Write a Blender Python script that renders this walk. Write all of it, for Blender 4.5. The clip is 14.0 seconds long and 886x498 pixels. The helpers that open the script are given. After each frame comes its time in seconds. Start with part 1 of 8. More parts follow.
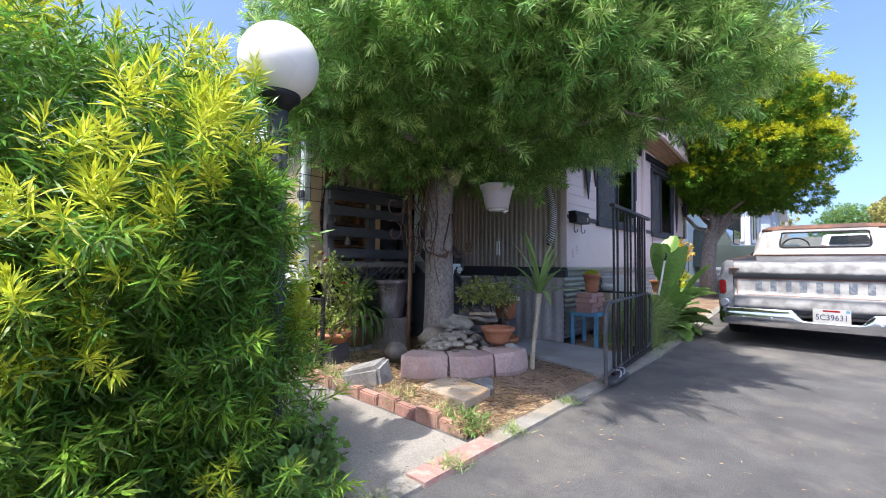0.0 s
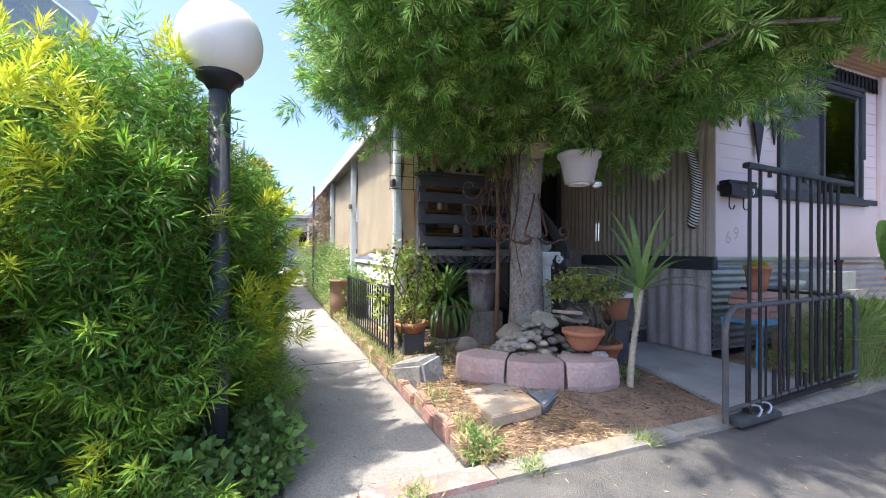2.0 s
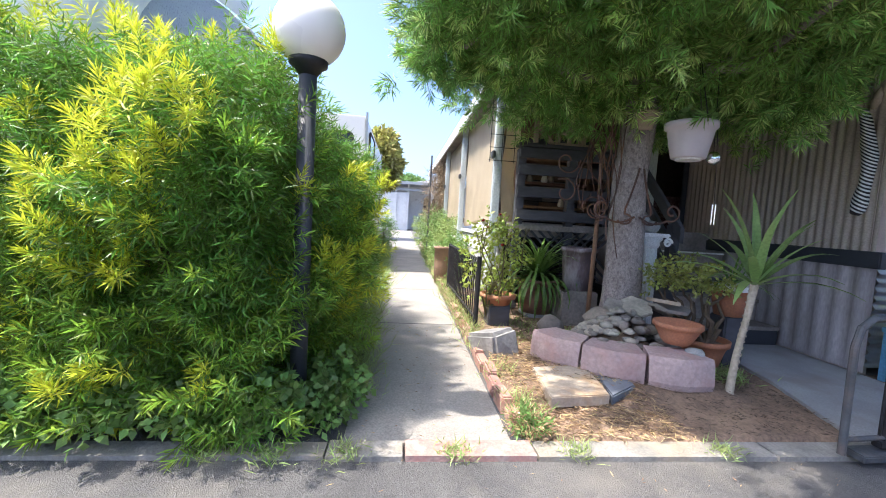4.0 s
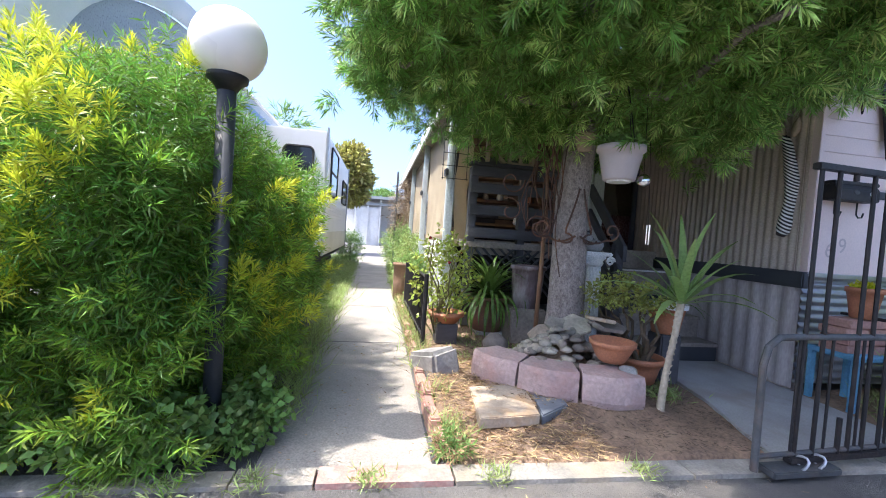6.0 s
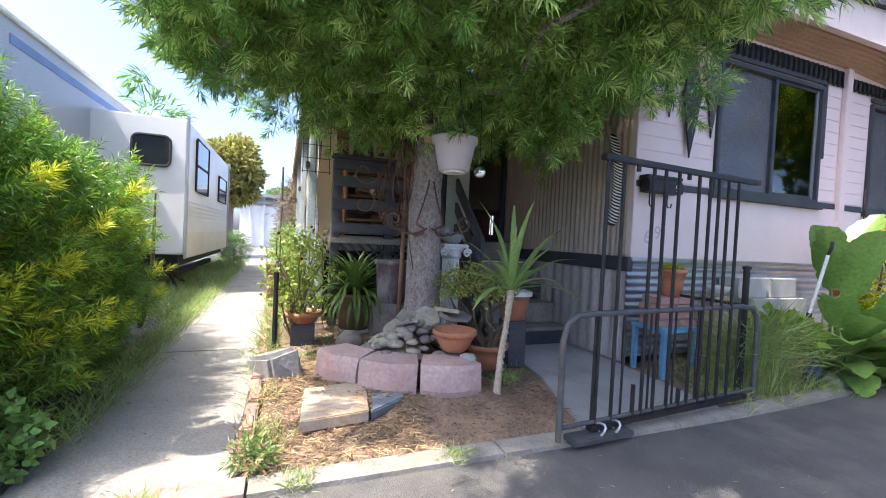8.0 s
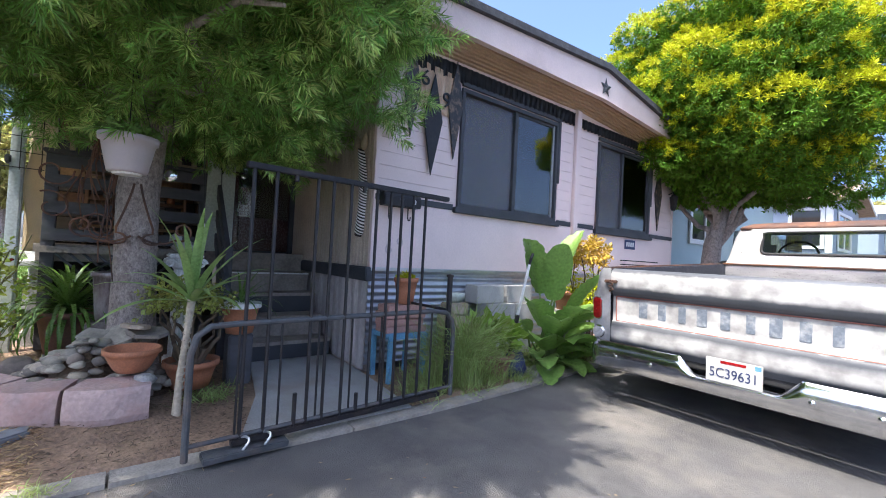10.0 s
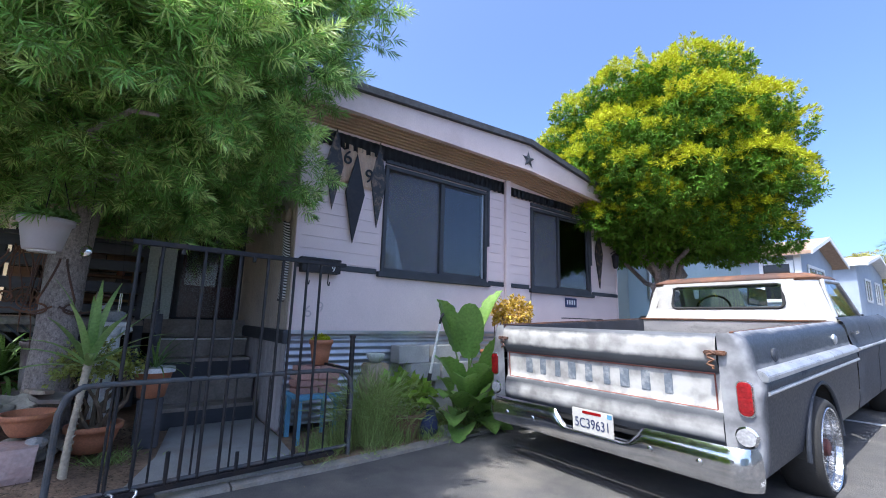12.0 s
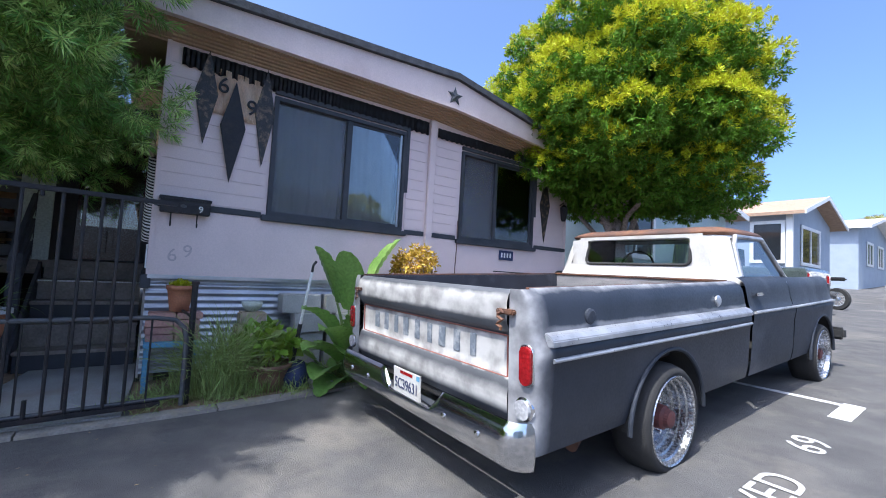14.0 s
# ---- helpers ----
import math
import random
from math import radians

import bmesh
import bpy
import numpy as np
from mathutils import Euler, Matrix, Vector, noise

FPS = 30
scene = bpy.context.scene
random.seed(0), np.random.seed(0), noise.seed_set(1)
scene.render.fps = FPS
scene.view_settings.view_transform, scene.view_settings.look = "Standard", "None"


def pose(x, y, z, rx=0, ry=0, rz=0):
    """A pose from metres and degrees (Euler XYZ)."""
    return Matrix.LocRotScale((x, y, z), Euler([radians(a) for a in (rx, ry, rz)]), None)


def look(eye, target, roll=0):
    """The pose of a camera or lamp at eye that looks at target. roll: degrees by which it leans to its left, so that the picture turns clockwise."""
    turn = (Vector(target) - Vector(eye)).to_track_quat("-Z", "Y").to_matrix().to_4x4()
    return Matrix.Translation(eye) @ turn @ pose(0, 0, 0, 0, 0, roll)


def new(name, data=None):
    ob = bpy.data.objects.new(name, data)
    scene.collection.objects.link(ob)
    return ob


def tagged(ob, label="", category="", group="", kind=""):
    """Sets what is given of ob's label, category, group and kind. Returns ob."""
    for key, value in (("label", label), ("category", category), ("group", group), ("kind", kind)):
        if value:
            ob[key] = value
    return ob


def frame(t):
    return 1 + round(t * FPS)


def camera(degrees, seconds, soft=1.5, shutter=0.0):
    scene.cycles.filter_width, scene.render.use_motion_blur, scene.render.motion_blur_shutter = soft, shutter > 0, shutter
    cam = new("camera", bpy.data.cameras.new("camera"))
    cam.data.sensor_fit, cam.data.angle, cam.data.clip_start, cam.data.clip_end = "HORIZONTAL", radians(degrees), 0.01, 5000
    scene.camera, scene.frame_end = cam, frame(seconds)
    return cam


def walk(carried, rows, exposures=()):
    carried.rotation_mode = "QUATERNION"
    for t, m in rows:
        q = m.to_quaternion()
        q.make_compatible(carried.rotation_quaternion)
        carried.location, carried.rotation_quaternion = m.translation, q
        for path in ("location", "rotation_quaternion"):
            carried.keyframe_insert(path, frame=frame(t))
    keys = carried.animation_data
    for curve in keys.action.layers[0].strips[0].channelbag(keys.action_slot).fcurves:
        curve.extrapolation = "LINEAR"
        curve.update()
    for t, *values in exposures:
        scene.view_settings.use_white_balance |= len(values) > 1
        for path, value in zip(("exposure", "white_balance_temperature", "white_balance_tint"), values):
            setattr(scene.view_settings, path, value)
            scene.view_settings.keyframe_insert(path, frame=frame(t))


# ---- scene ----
cam = camera(93.9, 14.0, soft=1.0)
PATH = [
    (0, (0.051, 0.147, 1.041), (-1.306, 1.615, 1.109), 0.5),
    (0.5, (0.078, 0.382, 1.072), (-1.367, 1.763, 1.129), -0.9),
    (1, (0.243, 0.685, 1.029), (-1.359, 1.881, 1.085), -0.7),
    (1.5, (0.264, 0.967, 1.018), (-1.475, 1.954, 1.052), -0.3),
    (2, (0.28, 1.178, 1.033), (-1.568, 1.943, 1.044), 0.4),
    (2.5, (0.375, 1.318, 1.053), (-1.539, 1.899, 1.026), 1.0),
    (3, (0.428, 1.4, 1.024), (-1.524, 1.831, 0.956), 1.9),
    (3.2, (0.434, 1.401, 1.032), (-1.528, 1.78, 0.938), 2.2),
    (5.3, (0.321, 1.632, 1.108), (-1.671, 1.705, 0.943), 4.8),
    (5.5, (0.347, 1.657, 1.111), (-1.644, 1.787, 0.973), 4.6),
    (6, (0.413, 1.713, 1.106), (-1.561, 2.026, 1.031), 4.0),
    (6.5, (0.461, 1.745, 1.103), (-1.485, 2.204, 1.059), 3.2),
    (7, (0.495, 1.811, 1.088), (-1.425, 2.37, 1.055), 2.6),
    (7.5, (0.44, 1.992, 1.078), (-1.457, 2.624, 1.037), 2.4),
    (8, (0.458, 2.228, 1.086), (-1.41, 2.941, 1.033), 2.8),
    (8.5, (0.649, 2.506, 1.099), (-1.184, 3.305, 1.03), 3.4),
    (9, (0.773, 2.746, 1.046), (-0.995, 3.673, 0.923), 3.5),
    (9.2, (0.812, 2.885, 1.067), (-0.908, 3.895, 0.925), 3.4),
    (11.3, (1.583, 3.726, 1.141), (0.107, 5.038, 1.458), 3.0),
    (11.5, (1.656, 3.775, 1.128), (0.159, 5.06, 1.451), 2.9),
    (12, (1.812, 3.82, 1.138), (0.231, 4.997, 1.476), 1.6),
    (12.5, (1.865, 3.877, 1.104), (0.262, 5.03, 1.421), 0.2),
    (13, (1.891, 4.204, 1.08), (0.299, 5.38, 1.369), 0.7),
    (13.5, (2.045, 4.612, 1.186), (0.446, 5.792, 1.412), 3.8),
    (14, (2.235, 5.058, 1.168), (0.612, 6.221, 1.279), 3.2),
]
EXPOSURES = [(0.0, 1.75, 6400, 11), (1.5, 2.02, 6500, 11), (3.0, 2.18, 6550, 11), (5.5, 2.18, 6500, 11), (7.5, 2.33, 6700, 11), (9.0, 2.28, 6800, 11), (11.3, 1.85, 6150, 9), (14.0, 1.6, 6000, 9)]
walk(cam, [(t, look(eye, target, roll)) for t, eye, target, roll in PATH], EXPOSURES)

# ---- light ----
SUN_DIR = Vector((0.2, -0.97, 1.92)).normalized()
world = bpy.data.worlds.new("sky")
scene.world = world
world.use_nodes = True
wn = world.node_tree.nodes
sky = wn.new("ShaderNodeTexSky")
sky.sky_type = "NISHITA"
sky.sun_disc = False
sky.sun_elevation = math.asin(SUN_DIR.z)
sky.sun_rotation = math.atan2(SUN_DIR.x, SUN_DIR.y)
sky.altitude = 0
sky.air_density, sky.dust_density, sky.ozone_density = 0.6, 3.6, 7.0
wn["Background"].inputs["Strength"].default_value = 0.15
world.node_tree.links.new(sky.outputs[0], wn["Background"].inputs[0])
sun_data = bpy.data.lights.new("sun", "SUN")
sun_data.energy, sun_data.angle, sun_data.color = 2.35, radians(0.55), (1.0, 0.95, 0.87)
sun = new("sun", sun_data)
sun.rotation_mode = "QUATERNION"
sun.rotation_quaternion = SUN_DIR.to_track_quat("Z", "Y")


# ---- materials ----
def rgb(c):
    return (c[0], c[1], c[2], 1.0)


def mat(name, c1, c2=None, scale=6.0, rough=0.7, metal=0.0, bump=0.15, fine=60.0, stain=None, stain_scale=1.3, stain_amt=0.5,
        stretch=(1, 1, 1), per_object=0.0, per_island=0.0, translucent=0.0, coat=0.0, spec=0.5, emit=None, rough_var=0.12, grain_amt=0.18):
    """A surface with broad blotches, fine grain and fine relief."""
    m = bpy.data.materials.new(name)
    m.use_nodes = True
    nt = m.node_tree
    n, l = nt.nodes, nt.links
    b = n["Principled BSDF"]
    tc = n.new("ShaderNodeTexCoord")
    mp = n.new("ShaderNodeMapping")
    mp.inputs["Scale"].default_value = stretch
    l.new(tc.outputs["Object"], mp.inputs[0])
    broad = n.new("ShaderNodeTexNoise")
    broad.inputs["Scale"].default_value, broad.inputs["Detail"].default_value = scale, 5
    l.new(mp.outputs[0], broad.inputs["Vector"])
    grain = n.new("ShaderNodeTexNoise")
    grain.inputs["Scale"].default_value, grain.inputs["Detail"].default_value = fine, 3
    l.new(mp.outputs[0], grain.inputs["Vector"])
    c2 = c2 or tuple(v * 0.75 for v in c1)
    ramp = n.new("ShaderNodeValToRGB")
    ramp.color_ramp.elements[0].position, ramp.color_ramp.elements[1].position = 0.32, 0.68
    ramp.color_ramp.elements[0].color, ramp.color_ramp.elements[1].color = rgb(c2), rgb(c1)
    l.new(broad.outputs["Fac"], ramp.inputs[0])
    col = ramp.outputs[0]

    def mix(a, value, fac, mode="MIX"):
        mx = n.new("ShaderNodeMix")
        mx.data_type, mx.blend_type = "RGBA", mode
        l.new(a, mx.inputs[6])
        if isinstance(value, tuple):
            mx.inputs[7].default_value = rgb(value)
        else:
            l.new(value, mx.inputs[7])
        if isinstance(fac, float):
            mx.inputs[0].default_value = fac
        else:
            l.new(fac, mx.inputs[0])
        return mx.outputs[2]

    def remap(v, a, b2, lo, hi):
        mr = n.new("ShaderNodeMapRange")
        for i, x in enumerate((a, b2, lo, hi)):
            mr.inputs[1 + i].default_value = x
        l.new(v, mr.inputs[0])
        return mr.outputs[0]

    g = n.new("ShaderNodeCombineColor")
    gv = remap(grain.outputs["Fac"], 0.3, 0.7, 1 - grain_amt, 1 + grain_amt * 0.9)
    for i in range(3):
        l.new(gv, g.inputs[i])
    col = mix(col, g.outputs[0], 1.0, "MULTIPLY")
    if stain:
        st = n.new("ShaderNodeTexNoise")
        st.inputs["Scale"].default_value, st.inputs["Detail"].default_value, st.inputs["Roughness"].default_value = stain_scale, 6, 0.65
        l.new(mp.outputs[0], st.inputs["Vector"])
        col = mix(col, stain, remap(st.outputs["Fac"], 0.5, 0.68, 0.0, stain_amt))
    if per_object or per_island:
        src = n.new("ShaderNodeObjectInfo").outputs["Random"] if per_object else n.new("ShaderNodeNewGeometry").outputs["Random Per Island"]
        amt = per_object or per_island
        hsv = n.new("ShaderNodeHueSaturation")
        l.new(remap(src, 0, 1, 1 - amt, 1 + amt), hsv.inputs["Value"])
        l.new(remap(src, 0, 1, 0.5 - amt * 0.05, 0.5 + amt * 0.05), hsv.inputs["Hue"])
        l.new(col, hsv.inputs["Color"])
        col = hsv.outputs[0]
    l.new(col, b.inputs["Base Color"])
    b.inputs["Metallic"].default_value = metal
    b.inputs["Specular IOR Level"].default_value = spec
    b.inputs["Coat Weight"].default_value = coat
    l.new(remap(grain.outputs["Fac"], 0.3, 0.7, max(0.02, rough - rough_var), min(1, rough + rough_var)), b.inputs["Roughness"])
    if bump:
        bp = n.new("ShaderNodeBump")
        bp.inputs["Strength"].default_value, bp.inputs["Distance"].default_value = bump, 0.01
        l.new(grain.outputs["Fac"], bp.inputs["Height"])
        l.new(bp.outputs[0], b.inputs["Normal"])
    if emit:
        b.inputs["Emission Color"].default_value, b.inputs["Emission Strength"].default_value = rgb(emit[0]), emit[1]
    if translucent:
        tr = n.new("ShaderNodeBsdfTranslucent")
        l.new(col, tr.inputs[0])
        ms = n.new("ShaderNodeMixShader")
        ms.inputs[0].default_value = translucent
        l.new(b.outputs[0], ms.inputs[1])
        l.new(tr.outputs[0], ms.inputs[2])
        l.new(ms.outputs[0], n["Material Output"].inputs[0])
    return m


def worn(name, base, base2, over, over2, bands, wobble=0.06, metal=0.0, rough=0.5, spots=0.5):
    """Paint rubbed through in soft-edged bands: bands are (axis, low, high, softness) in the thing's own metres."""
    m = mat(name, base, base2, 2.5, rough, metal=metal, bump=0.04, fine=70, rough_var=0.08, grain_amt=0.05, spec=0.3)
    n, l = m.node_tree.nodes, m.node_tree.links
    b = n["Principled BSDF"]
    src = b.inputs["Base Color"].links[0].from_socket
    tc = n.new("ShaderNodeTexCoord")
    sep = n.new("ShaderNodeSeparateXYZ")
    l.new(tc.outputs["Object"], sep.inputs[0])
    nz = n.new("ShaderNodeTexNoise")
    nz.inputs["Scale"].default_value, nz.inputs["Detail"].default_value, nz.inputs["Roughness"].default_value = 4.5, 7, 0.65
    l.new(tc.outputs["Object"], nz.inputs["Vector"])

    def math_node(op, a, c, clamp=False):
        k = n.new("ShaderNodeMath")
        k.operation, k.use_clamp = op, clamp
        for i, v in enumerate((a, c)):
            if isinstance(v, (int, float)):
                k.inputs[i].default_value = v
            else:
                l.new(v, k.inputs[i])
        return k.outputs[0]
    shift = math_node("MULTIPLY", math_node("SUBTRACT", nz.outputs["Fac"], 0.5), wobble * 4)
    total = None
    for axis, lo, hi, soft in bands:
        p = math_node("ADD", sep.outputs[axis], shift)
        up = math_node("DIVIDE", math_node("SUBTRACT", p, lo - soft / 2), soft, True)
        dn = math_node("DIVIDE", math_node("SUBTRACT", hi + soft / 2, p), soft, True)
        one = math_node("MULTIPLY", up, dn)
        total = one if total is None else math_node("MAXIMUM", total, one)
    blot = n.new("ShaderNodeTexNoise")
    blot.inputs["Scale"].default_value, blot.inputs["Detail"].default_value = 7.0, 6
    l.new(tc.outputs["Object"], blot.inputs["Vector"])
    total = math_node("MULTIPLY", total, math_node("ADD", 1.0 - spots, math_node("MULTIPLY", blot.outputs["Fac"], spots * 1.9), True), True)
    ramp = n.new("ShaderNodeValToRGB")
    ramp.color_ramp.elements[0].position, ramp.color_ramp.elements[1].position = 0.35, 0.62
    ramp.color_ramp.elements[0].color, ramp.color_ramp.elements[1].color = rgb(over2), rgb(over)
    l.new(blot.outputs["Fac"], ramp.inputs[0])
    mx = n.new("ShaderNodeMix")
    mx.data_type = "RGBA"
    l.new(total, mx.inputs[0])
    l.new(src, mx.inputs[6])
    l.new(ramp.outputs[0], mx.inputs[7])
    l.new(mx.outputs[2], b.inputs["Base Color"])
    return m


def glass(name, tint=(1, 1, 1), rough=0.01):
    """A clear pane: see-through with true mirror gloss."""
    m = bpy.data.materials.new(name)
    m.use_nodes = True
    n, l = m.node_tree.nodes, m.node_tree.links
    t, gl, fr, ms = (n.new("ShaderNode" + k) for k in ("BsdfTransparent", "BsdfGlossy", "Fresnel", "MixShader"))
    t.inputs[0].default_value = rgb(tint)
    gl.inputs["Roughness"].default_value = rough
    fr.inputs[0].default_value = 1.9
    l.new(fr.outputs[0], ms.inputs[0])
    l.new(t.outputs[0], ms.inputs[1])
    l.new(gl.outputs[0], ms.inputs[2])
    l.new(ms.outputs[0], n["Material Output"].inputs[0])
    return m


M_ASPHALT = mat("asphalt", (0.128, 0.124, 0.12), (0.088, 0.086, 0.086), 3.1, 0.92, bump=1.0, fine=190, stain=(0.215, 0.195, 0.17), stain_scale=1.1, stain_amt=0.7, grain_amt=0.34, spec=0.3)
M_CONC = mat("walk_concrete", (0.31, 0.285, 0.25), (0.24, 0.222, 0.2), 2.5, 0.9, bump=0.3, fine=90, stain=(0.2, 0.18, 0.16), stain_scale=1.7, stain_amt=0.5, grain_amt=0.25)
M_PATH = mat("path_concrete", (0.36, 0.36, 0.355), (0.27, 0.27, 0.265), 2.5, 0.85, bump=0.3, fine=90, stain=(0.24, 0.2, 0.16), stain_scale=1.9, stain_amt=0.6)
M_KERB = mat("kerb_concrete", (0.30, 0.28, 0.25), (0.19, 0.18, 0.16), 7, 0.95, bump=0.6, fine=70, stain=(0.36, 0.28, 0.18), stain_scale=3)
M_SOIL = mat("soil", (0.27, 0.18, 0.122), (0.185, 0.125, 0.086), 5, 1.0, bump=1.0, fine=55, stain=(0.34, 0.24, 0.16), stain_scale=2.5, stain_amt=0.6, grain_amt=0.35)
M_PINK = mat("pink_siding", (0.75, 0.62, 0.595), (0.69, 0.565, 0.545), 1.5, 0.55, bump=0.02, fine=80, stain=(0.56, 0.46, 0.44), stain_scale=1.1, stain_amt=0.3, grain_amt=0.06)
M_FASCIA = mat("pink_fascia", (0.72, 0.60, 0.565), (0.64, 0.52, 0.49), 2, 0.6, bump=0.02, fine=60, stain=(0.42, 0.33, 0.30), stain_amt=0.35, grain_amt=0.06)
M_SOFFIT = mat("soffit_boards", (0.47, 0.33, 0.23), (0.40, 0.28, 0.19), 3, 0.7, bump=0.1, fine=60, stain=(0.3, 0.2, 0.14))
M_CORR = mat("taupe_corrugated", (0.48, 0.40, 0.335), (0.41, 0.345, 0.29), 2, 0.5, bump=0.05, fine=80, stain=(0.26, 0.22, 0.19), stain_scale=1.5, stain_amt=0.4)
M_SKIRT = mat("grey_skirting", (0.46, 0.42, 0.42), (0.36, 0.33, 0.33), 4, 0.75, bump=0.12, fine=70, stain=(0.2, 0.18, 0.17), stretch=(1, 1, 0.25))
M_DARKTRIM = mat("dark_blue_grey_paint", (0.045, 0.05, 0.06), (0.03, 0.034, 0.042), 4, 0.6, bump=0.1, fine=60, stain=(0.09, 0.09, 0.1), stain_amt=0.4)
M_ROOF = mat("dark_shingle", (0.07, 0.075, 0.085), (0.04, 0.042, 0.05), 12, 0.9, bump=0.8, fine=50)
M_BLACK = mat("black_iron", (0.02, 0.02, 0.023), (0.013, 0.013, 0.016), 20, 0.5, bump=0.15, fine=90, stain=(0.06, 0.04, 0.03), stain_scale=9, stain_amt=0.4, spec=0.35)
M_GREYIRON = mat("weathered_grey_iron", (0.075, 0.082, 0.09), (0.045, 0.05, 0.055), 12, 0.6, bump=0.3, fine=90, stain=(0.14, 0.10, 0.08), stain_scale=8)
M_GALV = mat("galvanised_iron", (0.60, 0.62, 0.65), (0.48, 0.50, 0.54), 5, 0.36, metal=0.85, bump=0.0, fine=30, stain=(0.3, 0.3, 0.32), stain_amt=0.4, grain_amt=0.05, rough_var=0.04)
M_BARK = mat("grey_bark", (0.40, 0.34, 0.31), (0.27, 0.225, 0.205), 26, 0.95, bump=1.0, fine=95, stain=(0.11, 0.085, 0.08), stain_scale=38, stain_amt=0.8, stretch=(1, 1, 0.7), grain_amt=0.3)
M_TWIG = mat("brown_twig", (0.12, 0.085, 0.055), None, 10, 0.9)
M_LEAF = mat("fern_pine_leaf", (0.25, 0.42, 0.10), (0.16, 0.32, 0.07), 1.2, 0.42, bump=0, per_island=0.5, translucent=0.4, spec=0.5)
# paler copy of the fern pine leaf, coloured as if sunlit
M_LEAFLIT = mat("fern_pine_sunlit_leaf", (0.60, 0.74, 0.26), (0.45, 0.63, 0.17), 1.2, 0.36, bump=0, per_island=0.35, translucent=0.45, spec=0.8)
M_HEDGE = mat("hedge_leaf", (0.18, 0.31, 0.047), (0.11, 0.235, 0.035), 1.0, 0.42, bump=0, per_island=0.5, translucent=0.45)
M_HEDGELIGHT = mat("hedge_light_leaf", (0.30, 0.45, 0.055), (0.22, 0.37, 0.045), 1.0, 0.42, bump=0, per_island=0.4, translucent=0.5)
M_TIP = mat("yellow_shoot", (0.60, 0.63, 0.055), (0.48, 0.54, 0.045), 1.5, 0.45, bump=0, per_island=0.25, translucent=0.4)
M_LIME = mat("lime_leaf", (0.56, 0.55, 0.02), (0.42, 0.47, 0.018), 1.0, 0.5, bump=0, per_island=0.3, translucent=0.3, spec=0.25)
# darker copy of the lime leaf: shade put into the colour
M_LIMESHADE = mat("shaded_lime_leaf", (0.13, 0.25, 0.02), (0.09, 0.19, 0.016), 1.0, 0.6, bump=0, per_island=0.35, translucent=0.25, spec=0.2)
M_GRASS = mat("grass_blade", (0.36, 0.44, 0.16), (0.26, 0.35, 0.11), 1.5, 0.6, bump=0, per_island=0.4, translucent=0.4)
M_DRYGRASS = mat("dry_straw", (0.42, 0.28, 0.15), (0.30, 0.2, 0.11), 3, 0.9, bump=0, per_island=0.45)
M_BROADLEAF = mat("broad_leaf", (0.17, 0.30, 0.07), (0.11, 0.22, 0.05), 6, 0.32, bump=0.1, per_island=0.3, translucent=0.3)
M_WEED = mat("weed_leaf", (0.20, 0.33, 0.09), (0.14, 0.25, 0.065), 4, 0.5, bump=0.1, per_island=0.35, translucent=0.35)
M_TERRA = mat("terracotta", (0.46, 0.19, 0.10), (0.38, 0.15, 0.08), 6, 0.8, bump=0.15, fine=80, stain=(0.5, 0.3, 0.2), stain_amt=0.4)
M_WHITE = mat("white_paint", (0.78, 0.78, 0.76), (0.7, 0.7, 0.68), 3, 0.5, bump=0.05, fine=80, stain=(0.5, 0.48, 0.45), stain_amt=0.3)
M_GLOBE = mat("opal_globe", (0.84, 0.80, 0.75), (0.80, 0.75, 0.69), 3, 0.35, bump=0.0, fine=4, stain=(0.68, 0.57, 0.48), stain_scale=2.5, stain_amt=0.35, grain_amt=0.03)
M_TARP = mat("beige_shade_cloth", (0.76, 0.67, 0.51), (0.68, 0.59, 0.44), 2, 0.9, bump=0.3, fine=120, stain=(0.58, 0.49, 0.36), translucent=0.3, grain_amt=0.08)
M_RV = mat("rv_white_fibreglass", (0.74, 0.73, 0.71), (0.69, 0.68, 0.66), 1.2, 0.4, bump=0.03, fine=60, stain=(0.58, 0.57, 0.55), stain_amt=0.3, grain_amt=0.04)
M_RVGREY = mat("rv_grey_panel", (0.34, 0.36, 0.37), (0.3, 0.32, 0.33), 1.2, 0.35, bump=0.03)
M_WINDARK = mat("tinted_window", (0.02, 0.022, 0.025), None, 4, 0.06, bump=0, rough_var=0.02)
M_GLASS = glass("clear_glass", (0.9, 0.94, 0.93))
M_BLOCKPINK = mat("rose_concrete_block", (0.45, 0.33, 0.305), (0.36, 0.27, 0.26), 6, 0.95, bump=0.5, fine=45, stain=(0.44, 0.25, 0.21), stain_scale=3.5, stain_amt=0.6, per_object=0.1, grain_amt=0.16)
M_STONE = mat("grey_stone", (0.32, 0.285, 0.24), (0.19, 0.17, 0.145), 8, 0.85, bump=0.5, fine=45, stain=(0.42, 0.37, 0.31), stain_scale=5, per_object=0.4)
M_ROCK = mat("blue_grey_rock", (0.30, 0.29, 0.28), (0.19, 0.185, 0.18), 6, 0.9, bump=0.7, fine=35, stain=(0.42, 0.40, 0.37), stain_scale=3, stain_amt=0.8)
M_SLAB = mat("tan_flagstone", (0.44, 0.36, 0.27), (0.34, 0.28, 0.22), 5, 0.85, bump=0.4, fine=40, stain=(0.42, 0.25, 0.12), stain_scale=4, stain_amt=0.7)
M_SLATE = mat("blue_slate", (0.17, 0.19, 0.22), (0.13, 0.145, 0.17), 8, 0.7, bump=0.4, fine=50)
